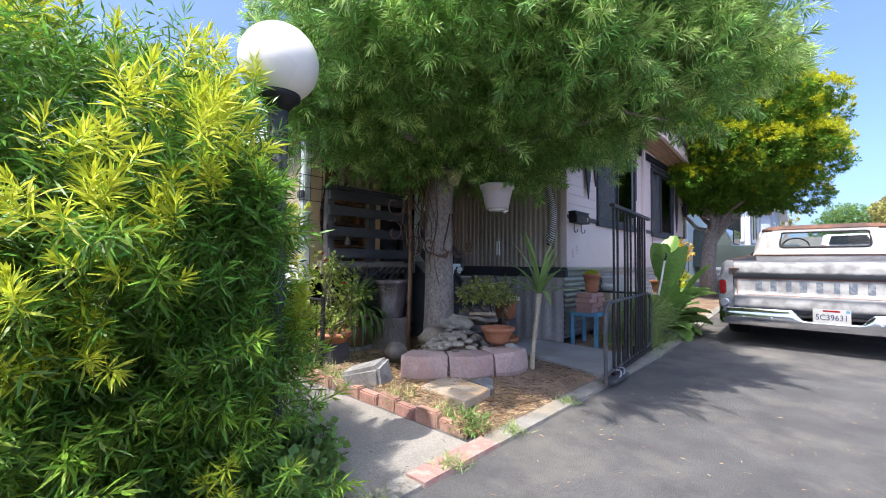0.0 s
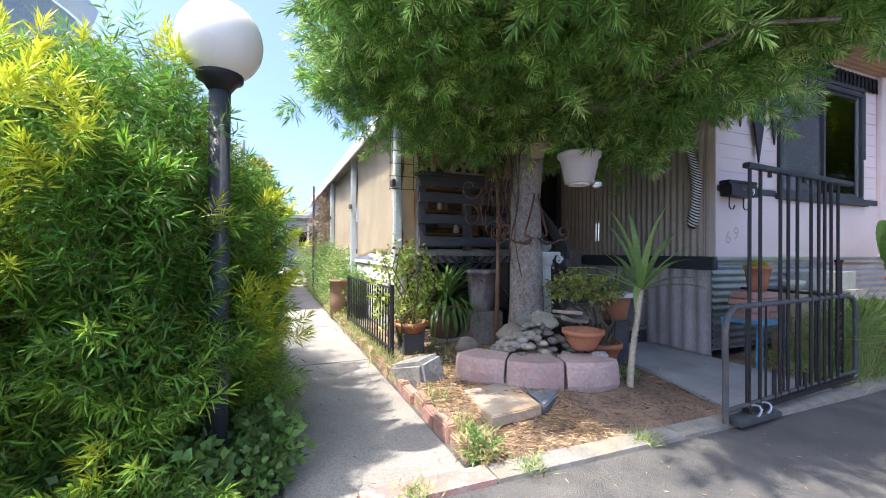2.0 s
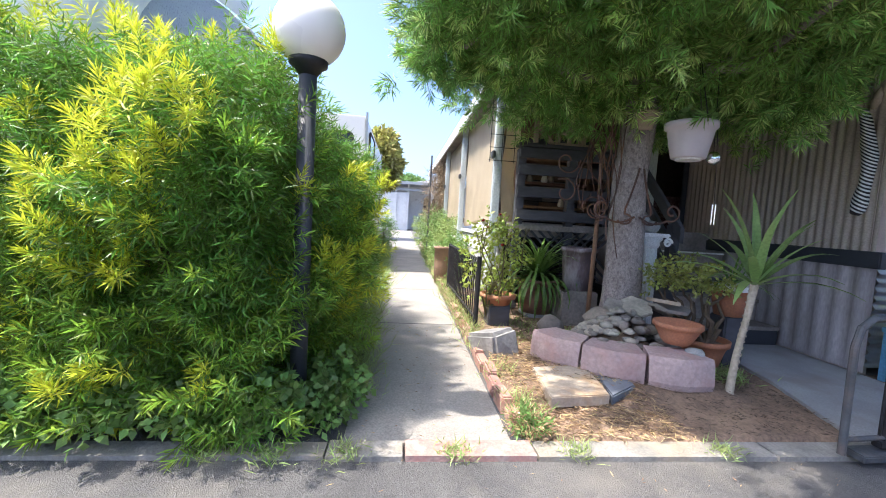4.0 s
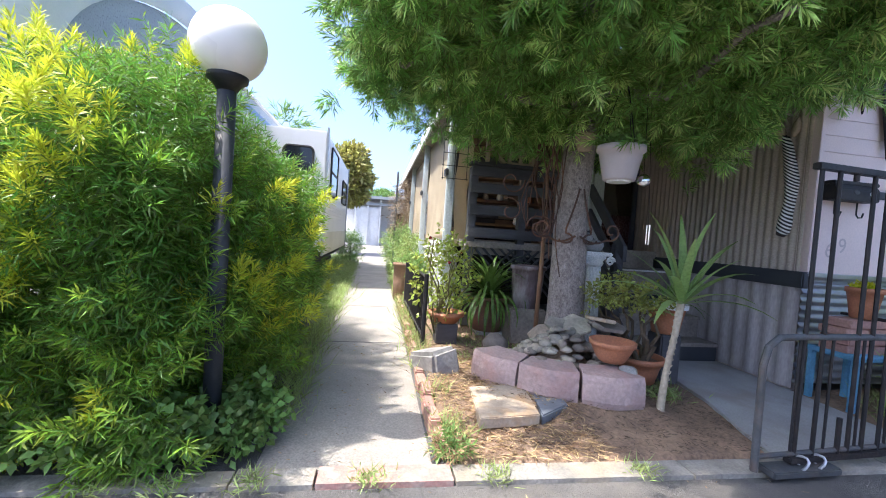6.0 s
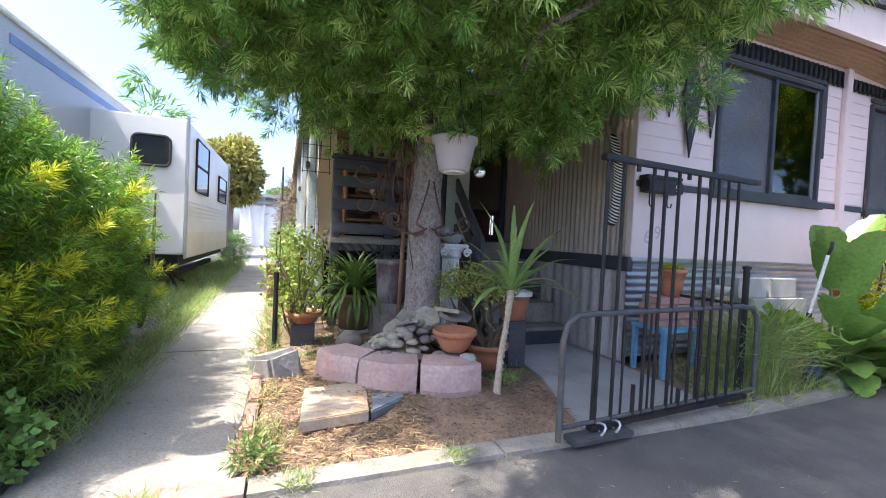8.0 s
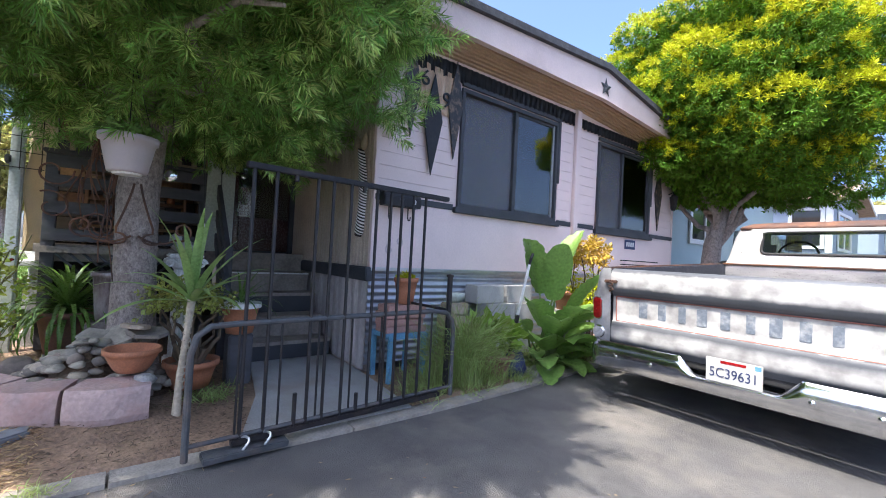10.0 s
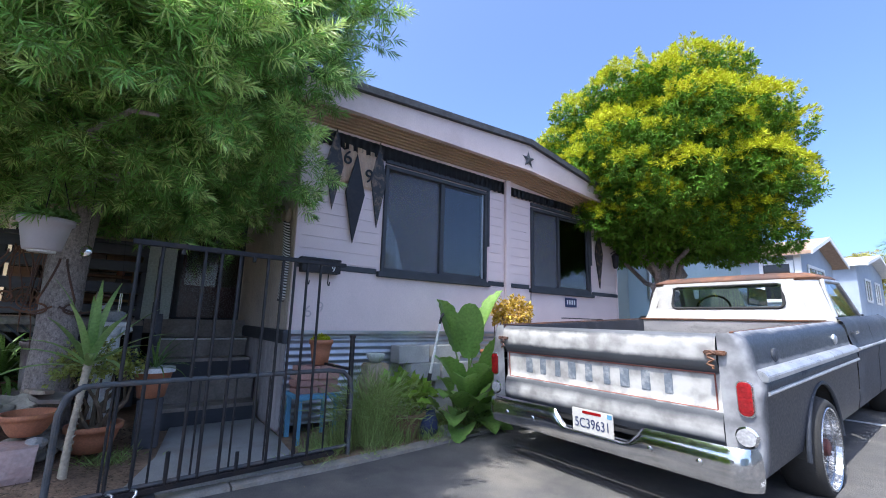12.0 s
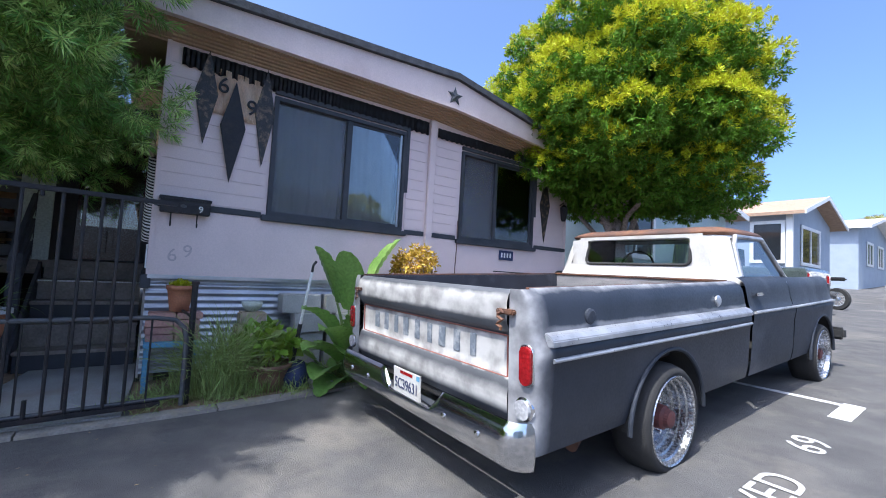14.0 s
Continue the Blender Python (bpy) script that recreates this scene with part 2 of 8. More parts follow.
M_BRICK = mat("red_brick", (0.42, 0.24, 0.19), (0.33, 0.18, 0.14), 10, 0.9, bump=0.5, fine=60, stain=(0.45, 0.35, 0.29), stain_scale=5, per_object=0.15)
M_REDPAINT = mat("worn_red_paint", (0.34, 0.10, 0.09), (0.36, 0.28, 0.24), 9, 0.85, bump=0.5, fine=60, stain=(0.36, 0.32, 0.27), stain_scale=9, stain_amt=1.0)
M_WOODDARK = mat("dark_stained_wood", (0.085, 0.085, 0.095), (0.05, 0.05, 0.058), 5, 0.65, bump=0.3, fine=40, stretch=(1, 0.3, 1))
M_WOODGREY = mat("weathered_wood", (0.32, 0.28, 0.245), (0.21, 0.18, 0.16), 5, 0.85, bump=0.4, fine=40)
M_WOODBROWN = mat("old_brown_wood", (0.30, 0.19, 0.12), (0.19, 0.12, 0.08), 6, 0.8, bump=0.3, fine=40, per_object=0.3)
M_DOOR = mat("dark_red_door", (0.065, 0.022, 0.02), (0.04, 0.014, 0.013), 4, 0.25, bump=0.08, fine=50, coat=0.3)
M_CURTAIN = mat("blue_grey_curtain", (0.60, 0.63, 0.66), (0.48, 0.51, 0.55), 3, 0.9, bump=0.2, fine=90, translucent=0.2)
# near-black: the dimness of unlit space is put into this colour
M_ROOMSHADE = mat("interior_shade", (0.03, 0.03, 0.032), None, 3, 0.9)
M_TRUCKGREY = mat("grey_primer", (0.040, 0.046, 0.060), (0.025, 0.03, 0.04), 2.5, 0.55, bump=0.04, fine=70, stain=(0.10, 0.107, 0.122), stain_scale=1.6, stain_amt=0.7, rough_var=0.08, grain_amt=0.05, spec=0.3)
M_TRUCKWHITE = mat("worn_white_paint", (0.58, 0.57, 0.54), (0.50, 0.49, 0.46), 3, 0.4, bump=0.04, fine=60, stain=(0.34, 0.29, 0.24), stain_scale=2.5, stain_amt=0.6, grain_amt=0.05)
M_BAREMETAL = mat("sanded_metal", (0.55, 0.54, 0.53), (0.36, 0.36, 0.37), 3.5, 0.38, metal=0.55, bump=0.05, fine=90, stain=(0.12, 0.125, 0.135), stain_scale=2.2, stain_amt=0.85, stretch=(0.6, 1, 1.6), grain_amt=0.06)
M_BEDSIDE = worn("rubbed_grey_primer", (0.040, 0.046, 0.060), (0.024, 0.029, 0.038), (0.38, 0.38, 0.39), (0.22, 0.22, 0.23), [(1, -0.5, 0.07, 0.09), (2, 1.09, 1.3, 0.03), (2, 0.905, 0.915, 0.03)], 0.015, 0.1, 0.45, 0.7)
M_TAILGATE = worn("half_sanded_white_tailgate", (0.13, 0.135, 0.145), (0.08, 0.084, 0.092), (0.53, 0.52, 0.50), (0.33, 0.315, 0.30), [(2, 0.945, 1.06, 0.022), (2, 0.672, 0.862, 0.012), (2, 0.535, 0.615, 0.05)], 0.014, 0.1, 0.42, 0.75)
M_LETTER = mat("worn_blue_grey_paint", (0.19, 0.22, 0.26), (0.13, 0.15, 0.18), 14, 0.5, bump=0.1, stain=(0.45, 0.44, 0.42), stain_scale=14, stain_amt=0.6)
M_RUST = mat("rust", (0.135, 0.062, 0.038), (0.07, 0.042, 0.034), 5, 0.75, bump=0.3, fine=70, stain=(0.3, 0.13, 0.055), stain_scale=3, stain_amt=0.6)
M_CHROME = mat("chrome", (0.78, 0.79, 0.81), (0.66, 0.67, 0.69), 6, 0.13, metal=1.0, bump=0.02, fine=40, stain=(0.3, 0.28, 0.27), stain_scale=8, stain_amt=0.3, rough_var=0.06, grain_amt=0.04)
M_RUBBER = mat("tyre_rubber", (0.022, 0.022, 0.023), (0.03, 0.029, 0.028), 6, 0.85, bump=0.2, fine=70)
M_REDLENS = mat("red_lens", (0.32, 0.010, 0.013), (0.2, 0.006, 0.008), 15, 0.15, bump=0.2, fine=60, coat=0.6)
M_CLEARLENS = mat("clear_lens", (0.42, 0.42, 0.43), (0.34, 0.34, 0.35), 15, 0.2, bump=0.3, fine=60, coat=0.4)
M_LINE = mat("road_paint", (0.72, 0.72, 0.70), (0.5, 0.5, 0.49), 9, 0.85, bump=0.4, fine=120, stain=(0.2, 0.2, 0.2), stain_scale=7, stain_amt=0.7)
M_PLASTIC = mat("pale_plastic", (0.47, 0.41, 0.40), (0.43, 0.37, 0.365), 3, 0.55, bump=0.0, grain_amt=0.03)
M_CMU = mat("cinder_block", (0.42, 0.42, 0.41), (0.34, 0.34, 0.33), 8, 0.95, bump=0.7, fine=80, stain=(0.3, 0.29, 0.27), per_object=0.1)
M_BLUEPAINT = mat("blue_paint", (0.12, 0.33, 0.5), (0.1, 0.26, 0.4), 6, 0.7, bump=0.1)
M_BLUEHOUSE = mat("blue_grey_siding", (0.34, 0.39, 0.45), (0.30, 0.35, 0.41), 2, 0.7, grain_amt=0.06)
M_GREENHOUSE = mat("pale_green_siding", (0.42, 0.52, 0.52), (0.38, 0.48, 0.48), 2, 0.7)
M_BROWNROOF = mat("tan_shingle", (0.40, 0.28, 0.19), (0.3, 0.2, 0.14), 8, 0.9, bump=0.4)
M_BANANA = mat("banana_leaf", (0.26, 0.42, 0.11), (0.18, 0.33, 0.075), 5, 0.38, bump=0.15, fine=35, translucent=0.35)
M_YELLOWLEAF = mat("yellow_orange_leaf", (0.55, 0.33, 0.05), (0.45, 0.3, 0.03), 5, 0.5, bump=0, per_island=0.3, translucent=0.3)
M_CREAM = mat("cream_plaque", (0.88, 0.72, 0.56), (0.78, 0.56, 0.40), 3, 0.6, bump=0.05, stain=(0.5, 0.24, 0.12), stain_amt=0.5, stretch=(1, 3, 0.7))

M_PALEPANEL = mat("pale_green_paint", (0.52, 0.56, 0.50), (0.44, 0.48, 0.43), 4, 0.7, bump=0.2, fine=50, stain=(0.3, 0.28, 0.24), stain_scale=3, stain_amt=0.5)
M_PALEPOST = mat("pale_blue_post", (0.50, 0.55, 0.56), (0.42, 0.47, 0.48), 4, 0.6, bump=0.15, fine=50, stain=(0.35, 0.35, 0.34))
M_TANBLOCK = mat("tan_cast_block", (0.45, 0.35, 0.25), (0.36, 0.28, 0.2), 7, 0.9, bump=0.4, fine=70)
M_PEBBLE = mat("tan_pebble", (0.36, 0.30, 0.24), (0.27, 0.225, 0.185), 8, 0.8, bump=0.3, fine=45, per_object=0.3)
M_YUCCABARK = mat("yucca_bark", (0.50, 0.43, 0.33), (0.38, 0.32, 0.24), 12, 0.9, bump=0.5, fine=50)
M_YUCCALEAF = mat("yucca_leaf", (0.34, 0.48, 0.17), (0.25, 0.39, 0.12), 5, 0.4, bump=0.1, translucent=0.35, per_object=0.2)
M_JADE = mat("jade_leaf", (0.38, 0.40, 0.10), (0.26, 0.29, 0.07), 5, 0.35, bump=0, per_island=0.4, translucent=0.2)
M_PEEL = mat("peeling_painted_wood", (0.20, 0.15, 0.15), (0.13, 0.10, 0.105), 6, 0.85, bump=0.4, fine=40, stain=(0.40, 0.39, 0.40), stain_scale=5, stain_amt=0.9, stretch=(1, 1, 0.4))
M_BROWNPOT = mat("brown_clay", (0.28, 0.15, 0.11), (0.21, 0.115, 0.085), 6, 0.7, bump=0.15)
M_CANE = mat("green_cane", (0.14, 0.13, 0.05), None, 8, 0.7)
M_VINE = mat("red_brown_vine", (0.20, 0.10, 0.07), (0.13, 0.07, 0.05), 8, 0.8, bump=0.2)
M_BAMBOO = mat("brown_bamboo", (0.30, 0.17, 0.10), (0.22, 0.12, 0.07), 9, 0.6, bump=0.3, fine=40)
M_SPECKLE = mat("speckled_black_iron", (0.03, 0.028, 0.028), (0.018, 0.018, 0.018), 20, 0.5, bump=0.4, fine=60, stain=(0.3, 0.2, 0.12), stain_scale=14, stain_amt=0.8)
M_GHOST = mat("faded_paint_ghost", (0.52, 0.43, 0.43), (0.48, 0.4, 0.4), 6, 0.6, bump=0.05)
M_BRICKPALE = mat("pale_red_brick", (0.50, 0.30, 0.25), (0.42, 0.24, 0.2), 8, 0.9, bump=0.4, fine=60, per_object=0.15)
M_BROADLIME = mat("lime_broad_leaf", (0.22, 0.34, 0.04), (0.16, 0.27, 0.03), 5, 0.4, bump=0.1, per_island=0.3, translucent=0.35)
M_STALK = mat("green_stalk", (0.16, 0.24, 0.07), None, 6, 0.5)
M_DRYTWIG = mat("dry_twig", (0.26, 0.19, 0.12), (0.18, 0.13, 0.085), 4, 0.9, bump=0, per_island=0.3)
M_ROSELEAF = mat("rose_leaf", (0.36, 0.42, 0.09), (0.26, 0.34, 0.06), 4, 0.4, bump=0, per_island=0.4, translucent=0.4)
M_RVBLUE = mat("blue_stripe", (0.10, 0.18, 0.36), None, 4, 0.4)
M_RVCREAM = mat("cream_panel", (0.60, 0.56, 0.46), (0.54, 0.5, 0.41), 2, 0.5, bump=0.05)
M_DARKGREEN = mat("dark_green_paint", (0.07, 0.09, 0.085), (0.055, 0.07, 0.068), 2, 0.3, bump=0, coat=0.5)
M_SILVER = mat("silver_paint", (0.55, 0.56, 0.58), (0.5, 0.51, 0.53), 2, 0.3, metal=0.5, bump=0, coat=0.5)
M_OLIVE = mat("olive_leaf", (0.42, 0.38, 0.12), (0.3, 0.29, 0.08), 1, 0.6, bump=0, per_island=0.4, translucent=0.3)


# ---- shape helpers ----
def place(ob, m):
    ob.matrix_basis = m
    return ob


def top_of(ob):
    while ob.parent:
        ob = ob.parent
    return ob


def to_mesh(name, bm, material, smooth=False):
    me = bpy.data.meshes.new(name)
    bmesh.ops.recalc_face_normals(bm, faces=bm.faces)
    bm.to_mesh(me)
    bm.free()
    me.materials.append(material)
    if smooth:
        for p in me.polygons:
            p.use_smooth = True
    return me


def thing(name, at, label, category, group=""):
    """An empty at the base of a thing; its parts are built in world metres."""
    return tagged(place(new(name), pose(*at)), label, category, group)


def part(name, bm, material, parent, label="", smooth=False):
    bm.transform(top_of(parent).matrix_basis.inverted())
    ob = new(name, to_mesh(name, bm, material, smooth))
    ob.parent = parent
    return tagged(ob, label)


def solid(name, bm, material, label, category="", kind="", smooth=False, group=""):
    """A thing, or a piece of the setting, that is one mesh."""
    return tagged(new(name, to_mesh(name, bm, material, smooth)), label, category, group, kind)


def box(lo, hi, bevel=0.0, bm=None, m=None):
    bm = bm or bmesh.new()
    lo, hi = Vector(lo), Vector(hi)
    t = Matrix.Translation((lo + hi) / 2) @ Matrix.Diagonal((*(hi - lo), 1))
    r = bmesh.ops.create_cube(bm, size=1, matrix=(m @ t) if m else t)
    if bevel:
        es = list({e for v in r["verts"] for e in v.link_edges})
        bmesh.ops.bevel(bm, geom=es, offset=bevel, segments=2, affect="EDGES", clamp_overlap=True)
    return bm


def tube(points, radii, sides=10, bm=None, caps=True):
    """A round bar swept along points; radii: one number or one a point."""
    bm = bm or bmesh.new()
    pts = [Vector(p) for p in points]
    rs = radii if isinstance(radii, (list, tuple)) else [radii] * len(pts)
    rings, u = [], None
    for i, p in enumerate(pts):
        d = (pts[min(i + 1, len(pts) - 1)] - pts[max(i - 1, 0)]).normalized()
        u = d.orthogonal().normalized() if u is None else (u - d * u.dot(d)).normalized()
        v = d.cross(u)
        rings.append([bm.verts.new(p + (u * math.cos(a) + v * math.sin(a)) * rs[i]) for a in (2 * math.pi * k / sides for k in range(sides))])
    for a, b in zip(rings, rings[1:]):
        for k in range(sides):
            bm.faces.new((a[k], a[(k + 1) % sides], b[(k + 1) % sides], b[k]))
    if caps:
        bm.faces.new(rings[0][::-1]), bm.faces.new(rings[-1])
    return bm


def lathe(profile, at=(0, 0, 0), sides=28, bm=None, m=None, caps=True):
    """A turned shape; profile: (radius, height) pairs from the bottom up."""
    bm = bm or bmesh.new()
    m = m or Matrix.Translation(at)
    rings = [[bm.verts.new(m @ Vector((r * math.cos(2 * math.pi * k / sides), r * math.sin(2 * math.pi * k / sides), z))) for k in range(sides)] for r, z in profile]
    for a, b in zip(rings, rings[1:]):
        for k in range(sides):
            bm.faces.new((a[k], a[(k + 1) % sides], b[(k + 1) % sides], b[k]))
    if caps and profile[0][0] > 1e-4:
        bm.faces.new(rings[0][::-1])
    if caps and profile[-1][0] > 1e-4:
        bm.faces.new(rings[-1])
    bmesh.ops.remove_doubles(bm, verts=bm.verts, dist=1e-5)
    return bm


def prism(outline, lo, hi, axis="z", bm=None, bevel=0.0):
    """A flat outline pushed from lo to hi along an axis; the outline's two numbers are the other axes in order."""
    bm = bm or bmesh.new()

    def at(p, h):
        return {"z": (p[0], p[1], h), "y": (p[0], h, p[1]), "x": (h, p[0], p[1])}[axis]
    a = [bm.verts.new(at(p, lo)) for p in outline]
    b = [bm.verts.new(at(p, hi)) for p in outline]
    k = len(outline)
    fs = [bm.faces.new(a[::-1]), bm.faces.new(b)] + [bm.faces.new((a[i], a[(i + 1) % k], b[(i + 1) % k], b[i])) for i in range(k)]
    if bevel:
        bmesh.ops.bevel(bm, geom=list({e for f in fs for e in f.edges}), offset=bevel, segments=2, affect="EDGES", clamp_overlap=True)
    return bm


def rounded(a0, a1, b0, b1, r, n=5):
    """The outline of a rounded rectangle."""
    out = []
    for ca, cb, t0 in ((a1 - r, b1 - r, 0), (a0 + r, b1 - r, 90), (a0 + r, b0 + r, 180), (a1 - r, b0 + r, 270)):
        out += [(ca + r * math.cos(radians(t0 + 90 * k / n)), cb + r * math.sin(radians(t0 + 90 * k / n))) for k in range(n + 1)]
    return out


def grid(fn, nu, nv, bm=None, thick=None):
    """A sheet of nu x nv cells; fn(u, v) gives the place, u and v from 0 to 1."""
    bm = bm or bmesh.new()
    vs = [[bm.verts.new(fn(i / nu, j / nv)) for j in range(nv + 1)] for i in range(nu + 1)]
    fs = [bm.faces.new((vs[i][j], vs[i + 1][j], vs[i + 1][j + 1], vs[i][j + 1])) for i in range(nu) for j in range(nv)]
    if thick:
        bmesh.ops.solidify(bm, geom=fs, thickness=thick)
    return bm


def ground_z(y):
    """The road lies level, then climbs away past the gate."""
    return 0.05 * (math.sqrt((y - 5.8) ** 2 + 0.8) + (y - 5.8)) / 2 if y < 45 else 0.05 * 39.2


def unit(a):
    return a / np.maximum(np.linalg.norm(a, axis=-1, keepdims=True), 1e-9)


def leaf_mesh(name, base, direction, length, width, side_seed, material, bend=0.15):
    """Many narrow leaves, each a folded lozenge. base, direction: n x 3; length, width: n."""
    rs = np.random.RandomState(side_seed)
    d = unit(direction)
    s = unit(np.cross(d, unit(rs.normal(size=d.shape))))
    up = np.cross(s, d)
    L, W = length[:, None], width[:, None]
    mid = base + d * L * 0.45
    tip = base + d * L - up * L * bend * np.sign(up[:, 2:3] + 1e-6)
    verts = np.stack((base, mid + s * W / 2, tip, mid - s * W / 2), 1).reshape(-1, 3)
    n = len(base)
    me = bpy.data.meshes.new(name)
    me.vertices.add(4 * n)
    me.vertices.foreach_set("co", verts.astype(np.float32).ravel())
    me.loops.add(4 * n)
    me.loops.foreach_set("vertex_index", np.arange(4 * n, dtype=np.int32))
    me.polygons.add(n)
    me.polygons.foreach_set("loop_start", np.arange(0, 4 * n, 4, dtype=np.int32))
    me.update(calc_edges=True)
    me.validate()
    me.materials.append(material)
    return me


def sprays(p, d, per, stem, leaf, width, seed, open_angle=(80, 25), droop=0.0):
    """Leaves set round short twigs that start at p and point along d."""
    rs = np.random.RandomState(seed)
    n = len(p)
    d = unit(d)
    u = unit(np.cross(d, unit(rs.normal(size=d.shape))))
    v = np.cross(d, u)
    f = (np.arange(per) / max(1, per - 1))[None, :] * np.ones((n, 1))
    phi = np.arange(per)[None, :] * 2.4 + rs.uniform(0, 6.28, (n, 1))
    a = np.radians(open_angle[0] + (open_angle[1] - open_angle[0]) * f + rs.normal(0, 9, f.shape))
    ax = d[:, None, :] * np.cos(a)[..., None] + (u[:, None, :] * np.cos(phi)[..., None] + v[:, None, :] * np.sin(phi)[..., None]) * np.sin(a)[..., None]
    ax[..., 2] -= droop
    st = stem * rs.uniform(0.7, 1.25, (n, 1))
    base = p[:, None, :] + d[:, None, :] * (f * st)[..., None]
    ln = leaf * rs.uniform(0.7, 1.2, f.shape) * (1 - 0.25 * f)
    return base.reshape(-1, 3), ax.reshape(-1, 3), ln.ravel(), (width * rs.uniform(0.8, 1.2, f.shape)).ravel()


def leaf_part(name, parts_list, material, parent, seed, label="", bend=0.15):
    b, d, l, w = (np.concatenate(x) for x in zip(*parts_list))
    m = np.array(top_of(parent).matrix_basis.translation)
    ob = new(name, leaf_mesh(name, b - m, d, l, w, seed, material, bend))
    ob.parent = parent
    return tagged(ob, label)


def on_box(rs, n, centre, radii, power=5.0):
    """Random places on a rounded box's skin and the outward ways there."""
    d = unit(rs.normal(size=(n, 3)))
    d = d / (np.abs(d) ** power).sum(1, keepdims=True) ** (1 / power)
    return np.array(centre) + d * np.array(radii), unit(np.sign(d) * np.abs(d) ** (power - 1) / np.array(radii))


def on_blob(rs, n, centre, radii, low=-1.0):
    """Random places on an ellipsoid's skin and the outward ways there."""
    d = unit(rs.normal(size=(n * 3, 3)))
    d = d[d[:, 2] > low][:n]
    return np.array(centre) + d * np.array(radii), unit(d / np.array(radii))


# ---- ground ----
def strip(xa, xb, y0, y1, lift, step=0.5, depth=0.15):
    """A paving strip along y between xa(y) and xb(y), lying lift above the road."""
    n = max(2, int((y1 - y0) / step))
    bm = bmesh.new()
    rows = []
    for i in range(n + 1):
        y = y0 + (y1 - y0) * i / n
        z = ground_z(y) + lift
        rows.append([bm.verts.new(c) for c in ((xa(y), y, z - depth), (xa(y), y, z), (xb(y), y, z), (xb(y), y, z - depth))])
    for a, b in zip(rows, rows[1:]):
        for k in range(4):
            bm.faces.new((a[k], a[(k + 1) % 4], b[(k + 1) % 4], b[k]))
    bm.faces.new(rows[0]), bm.faces.new(rows[-1][::-1])
    return bm


def ground_sheet():
    bm = bmesh.new()
    ys = [-300, -60, -15, -5, 0, 3, 4, 4.5, 5, 5.3, 5.6, 5.9, 6.2, 6.5, 7, 7.5, 8, 10, 14, 20, 30, 45, 80, 300]
    xs = [-300, -60, -20, -8, -4, -2, -1.4, 0, 1.5, 4, 10, 40, 300]
    vs = [[bm.verts.new((x, y, ground_z(y))) for y in ys] for x in xs]
    for i in range(len(xs) - 1):
        for j in range(len(ys) - 1):
            bm.faces.new((vs[i][j], vs[i + 1][j], vs[i + 1][j + 1], vs[i][j + 1]))
    return bm


solid("road", ground_sheet(), M_ASPHALT, "grey worn asphalt road and parking area", kind="structure", smooth=True)


def kerb_x(y):
    return -1.42 if y < 5 else -1.42 - 0.02 * (y - 5)


KERB_CUTS = [1.18, 1.52, 2.12, 3.3, 4.5, 5.6, 6.7, 7.8, 8.9, 10.0]
kerb = solid("kerb", strip(lambda y: kerb_x(y) - 0.02, lambda y: kerb_x(y) + 0.09, -3.0, 1.17, 0.02), M_KERB, "low worn concrete kerb edging the road", kind="structure")
for ya, yb in zip(KERB_CUTS, KERB_CUTS[1:]):
    red = 2.0 < yb < 2.2
    part("kerb_stone", strip(lambda y: kerb_x(y) - 0.03, lambda y: kerb_x(y) + 0.1, ya, yb - 0.012, 0.028 if red else 0.024), M_REDPAINT if red else M_KERB, kerb,
         "kerb stone with worn red paint" if red else "")


def walk_y(x):
    return 1.27 - 0.02 * (-1.45 - x)


def walkway():
    """Concrete slabs of the path between the plots, each with a joint."""
    base = bmesh.new()
    box((-30, 0.6, -0.25), (-1.46, 2.04, -0.035), bm=base)
    ob = solid("walkway", base, M_SOIL, "narrow concrete walkway between two plots", kind="structure")
    x = -1.46
    for w in [2.16, 1.9, 1.9, 1.9, 1.9, 1.9, 1.9, 1.9, 1.9, 1.9, 1.9, 1.9, 1.9]:
        part("slab", box((x - w + 0.012, walk_y(x - w), -0.1), (x, 2.04, 0.004), 0.006), M_CONC, ob)
        x -= w
    return ob


walkway()


def soil_sheet(x0, x1, y0, y1, lift, seed):
    nx, ny = int((x1 - x0) / 0.06), int((y1 - y0) / 0.06)

    def f(u, v):
        x, y = x0 + (x1 - x0) * u, y0 + (y1 - y0) * v
        e = min(u, v, 1 - u, 1 - v)
        k = max(0.0, min(1.0, (-1.75 - x) / 0.3)) * max(0.0, min(1.0, (3.8 - y) / 0.3)) if seed == 1.0 else 0.0
        h = 0.06 * k * k * (3 - 2 * k) + 0.01 * noise.noise((x * 3, y * 3, seed)) + 0.008 * noise.noise((x * 14, y * 14, seed))
        return (x, y, ground_z(y) + lift + (h if e > 0.001 else -0.1))
    return grid(f, nx, ny)


solid("garden_soil", soil_sheet(-4.7, -1.44, 2.09, 4.35, 0.02, 1.0), M_SOIL, "bare brown garden soil strewn with dry needles", kind="structure", smooth=True)
solid("garden_bed", soil_sheet(-2.5, -1.46, 5.0, 11.5, 0.015, 5.0), M_SOIL, "planted soil strip along the house front", kind="structure", smooth=True)
solid("verge", soil_sheet(-9.0, -1.44, -3.0, 1.16, -0.01, 9.0), M_SOIL, "dark soil under the hedge", kind="structure", smooth=True)
solid("lawn_verge", soil_sheet(-16.0, -4.7, 2.05, 2.7, 0.0, 3.0), M_SOIL, "soil strip beside the walkway", kind="structure", smooth=True)
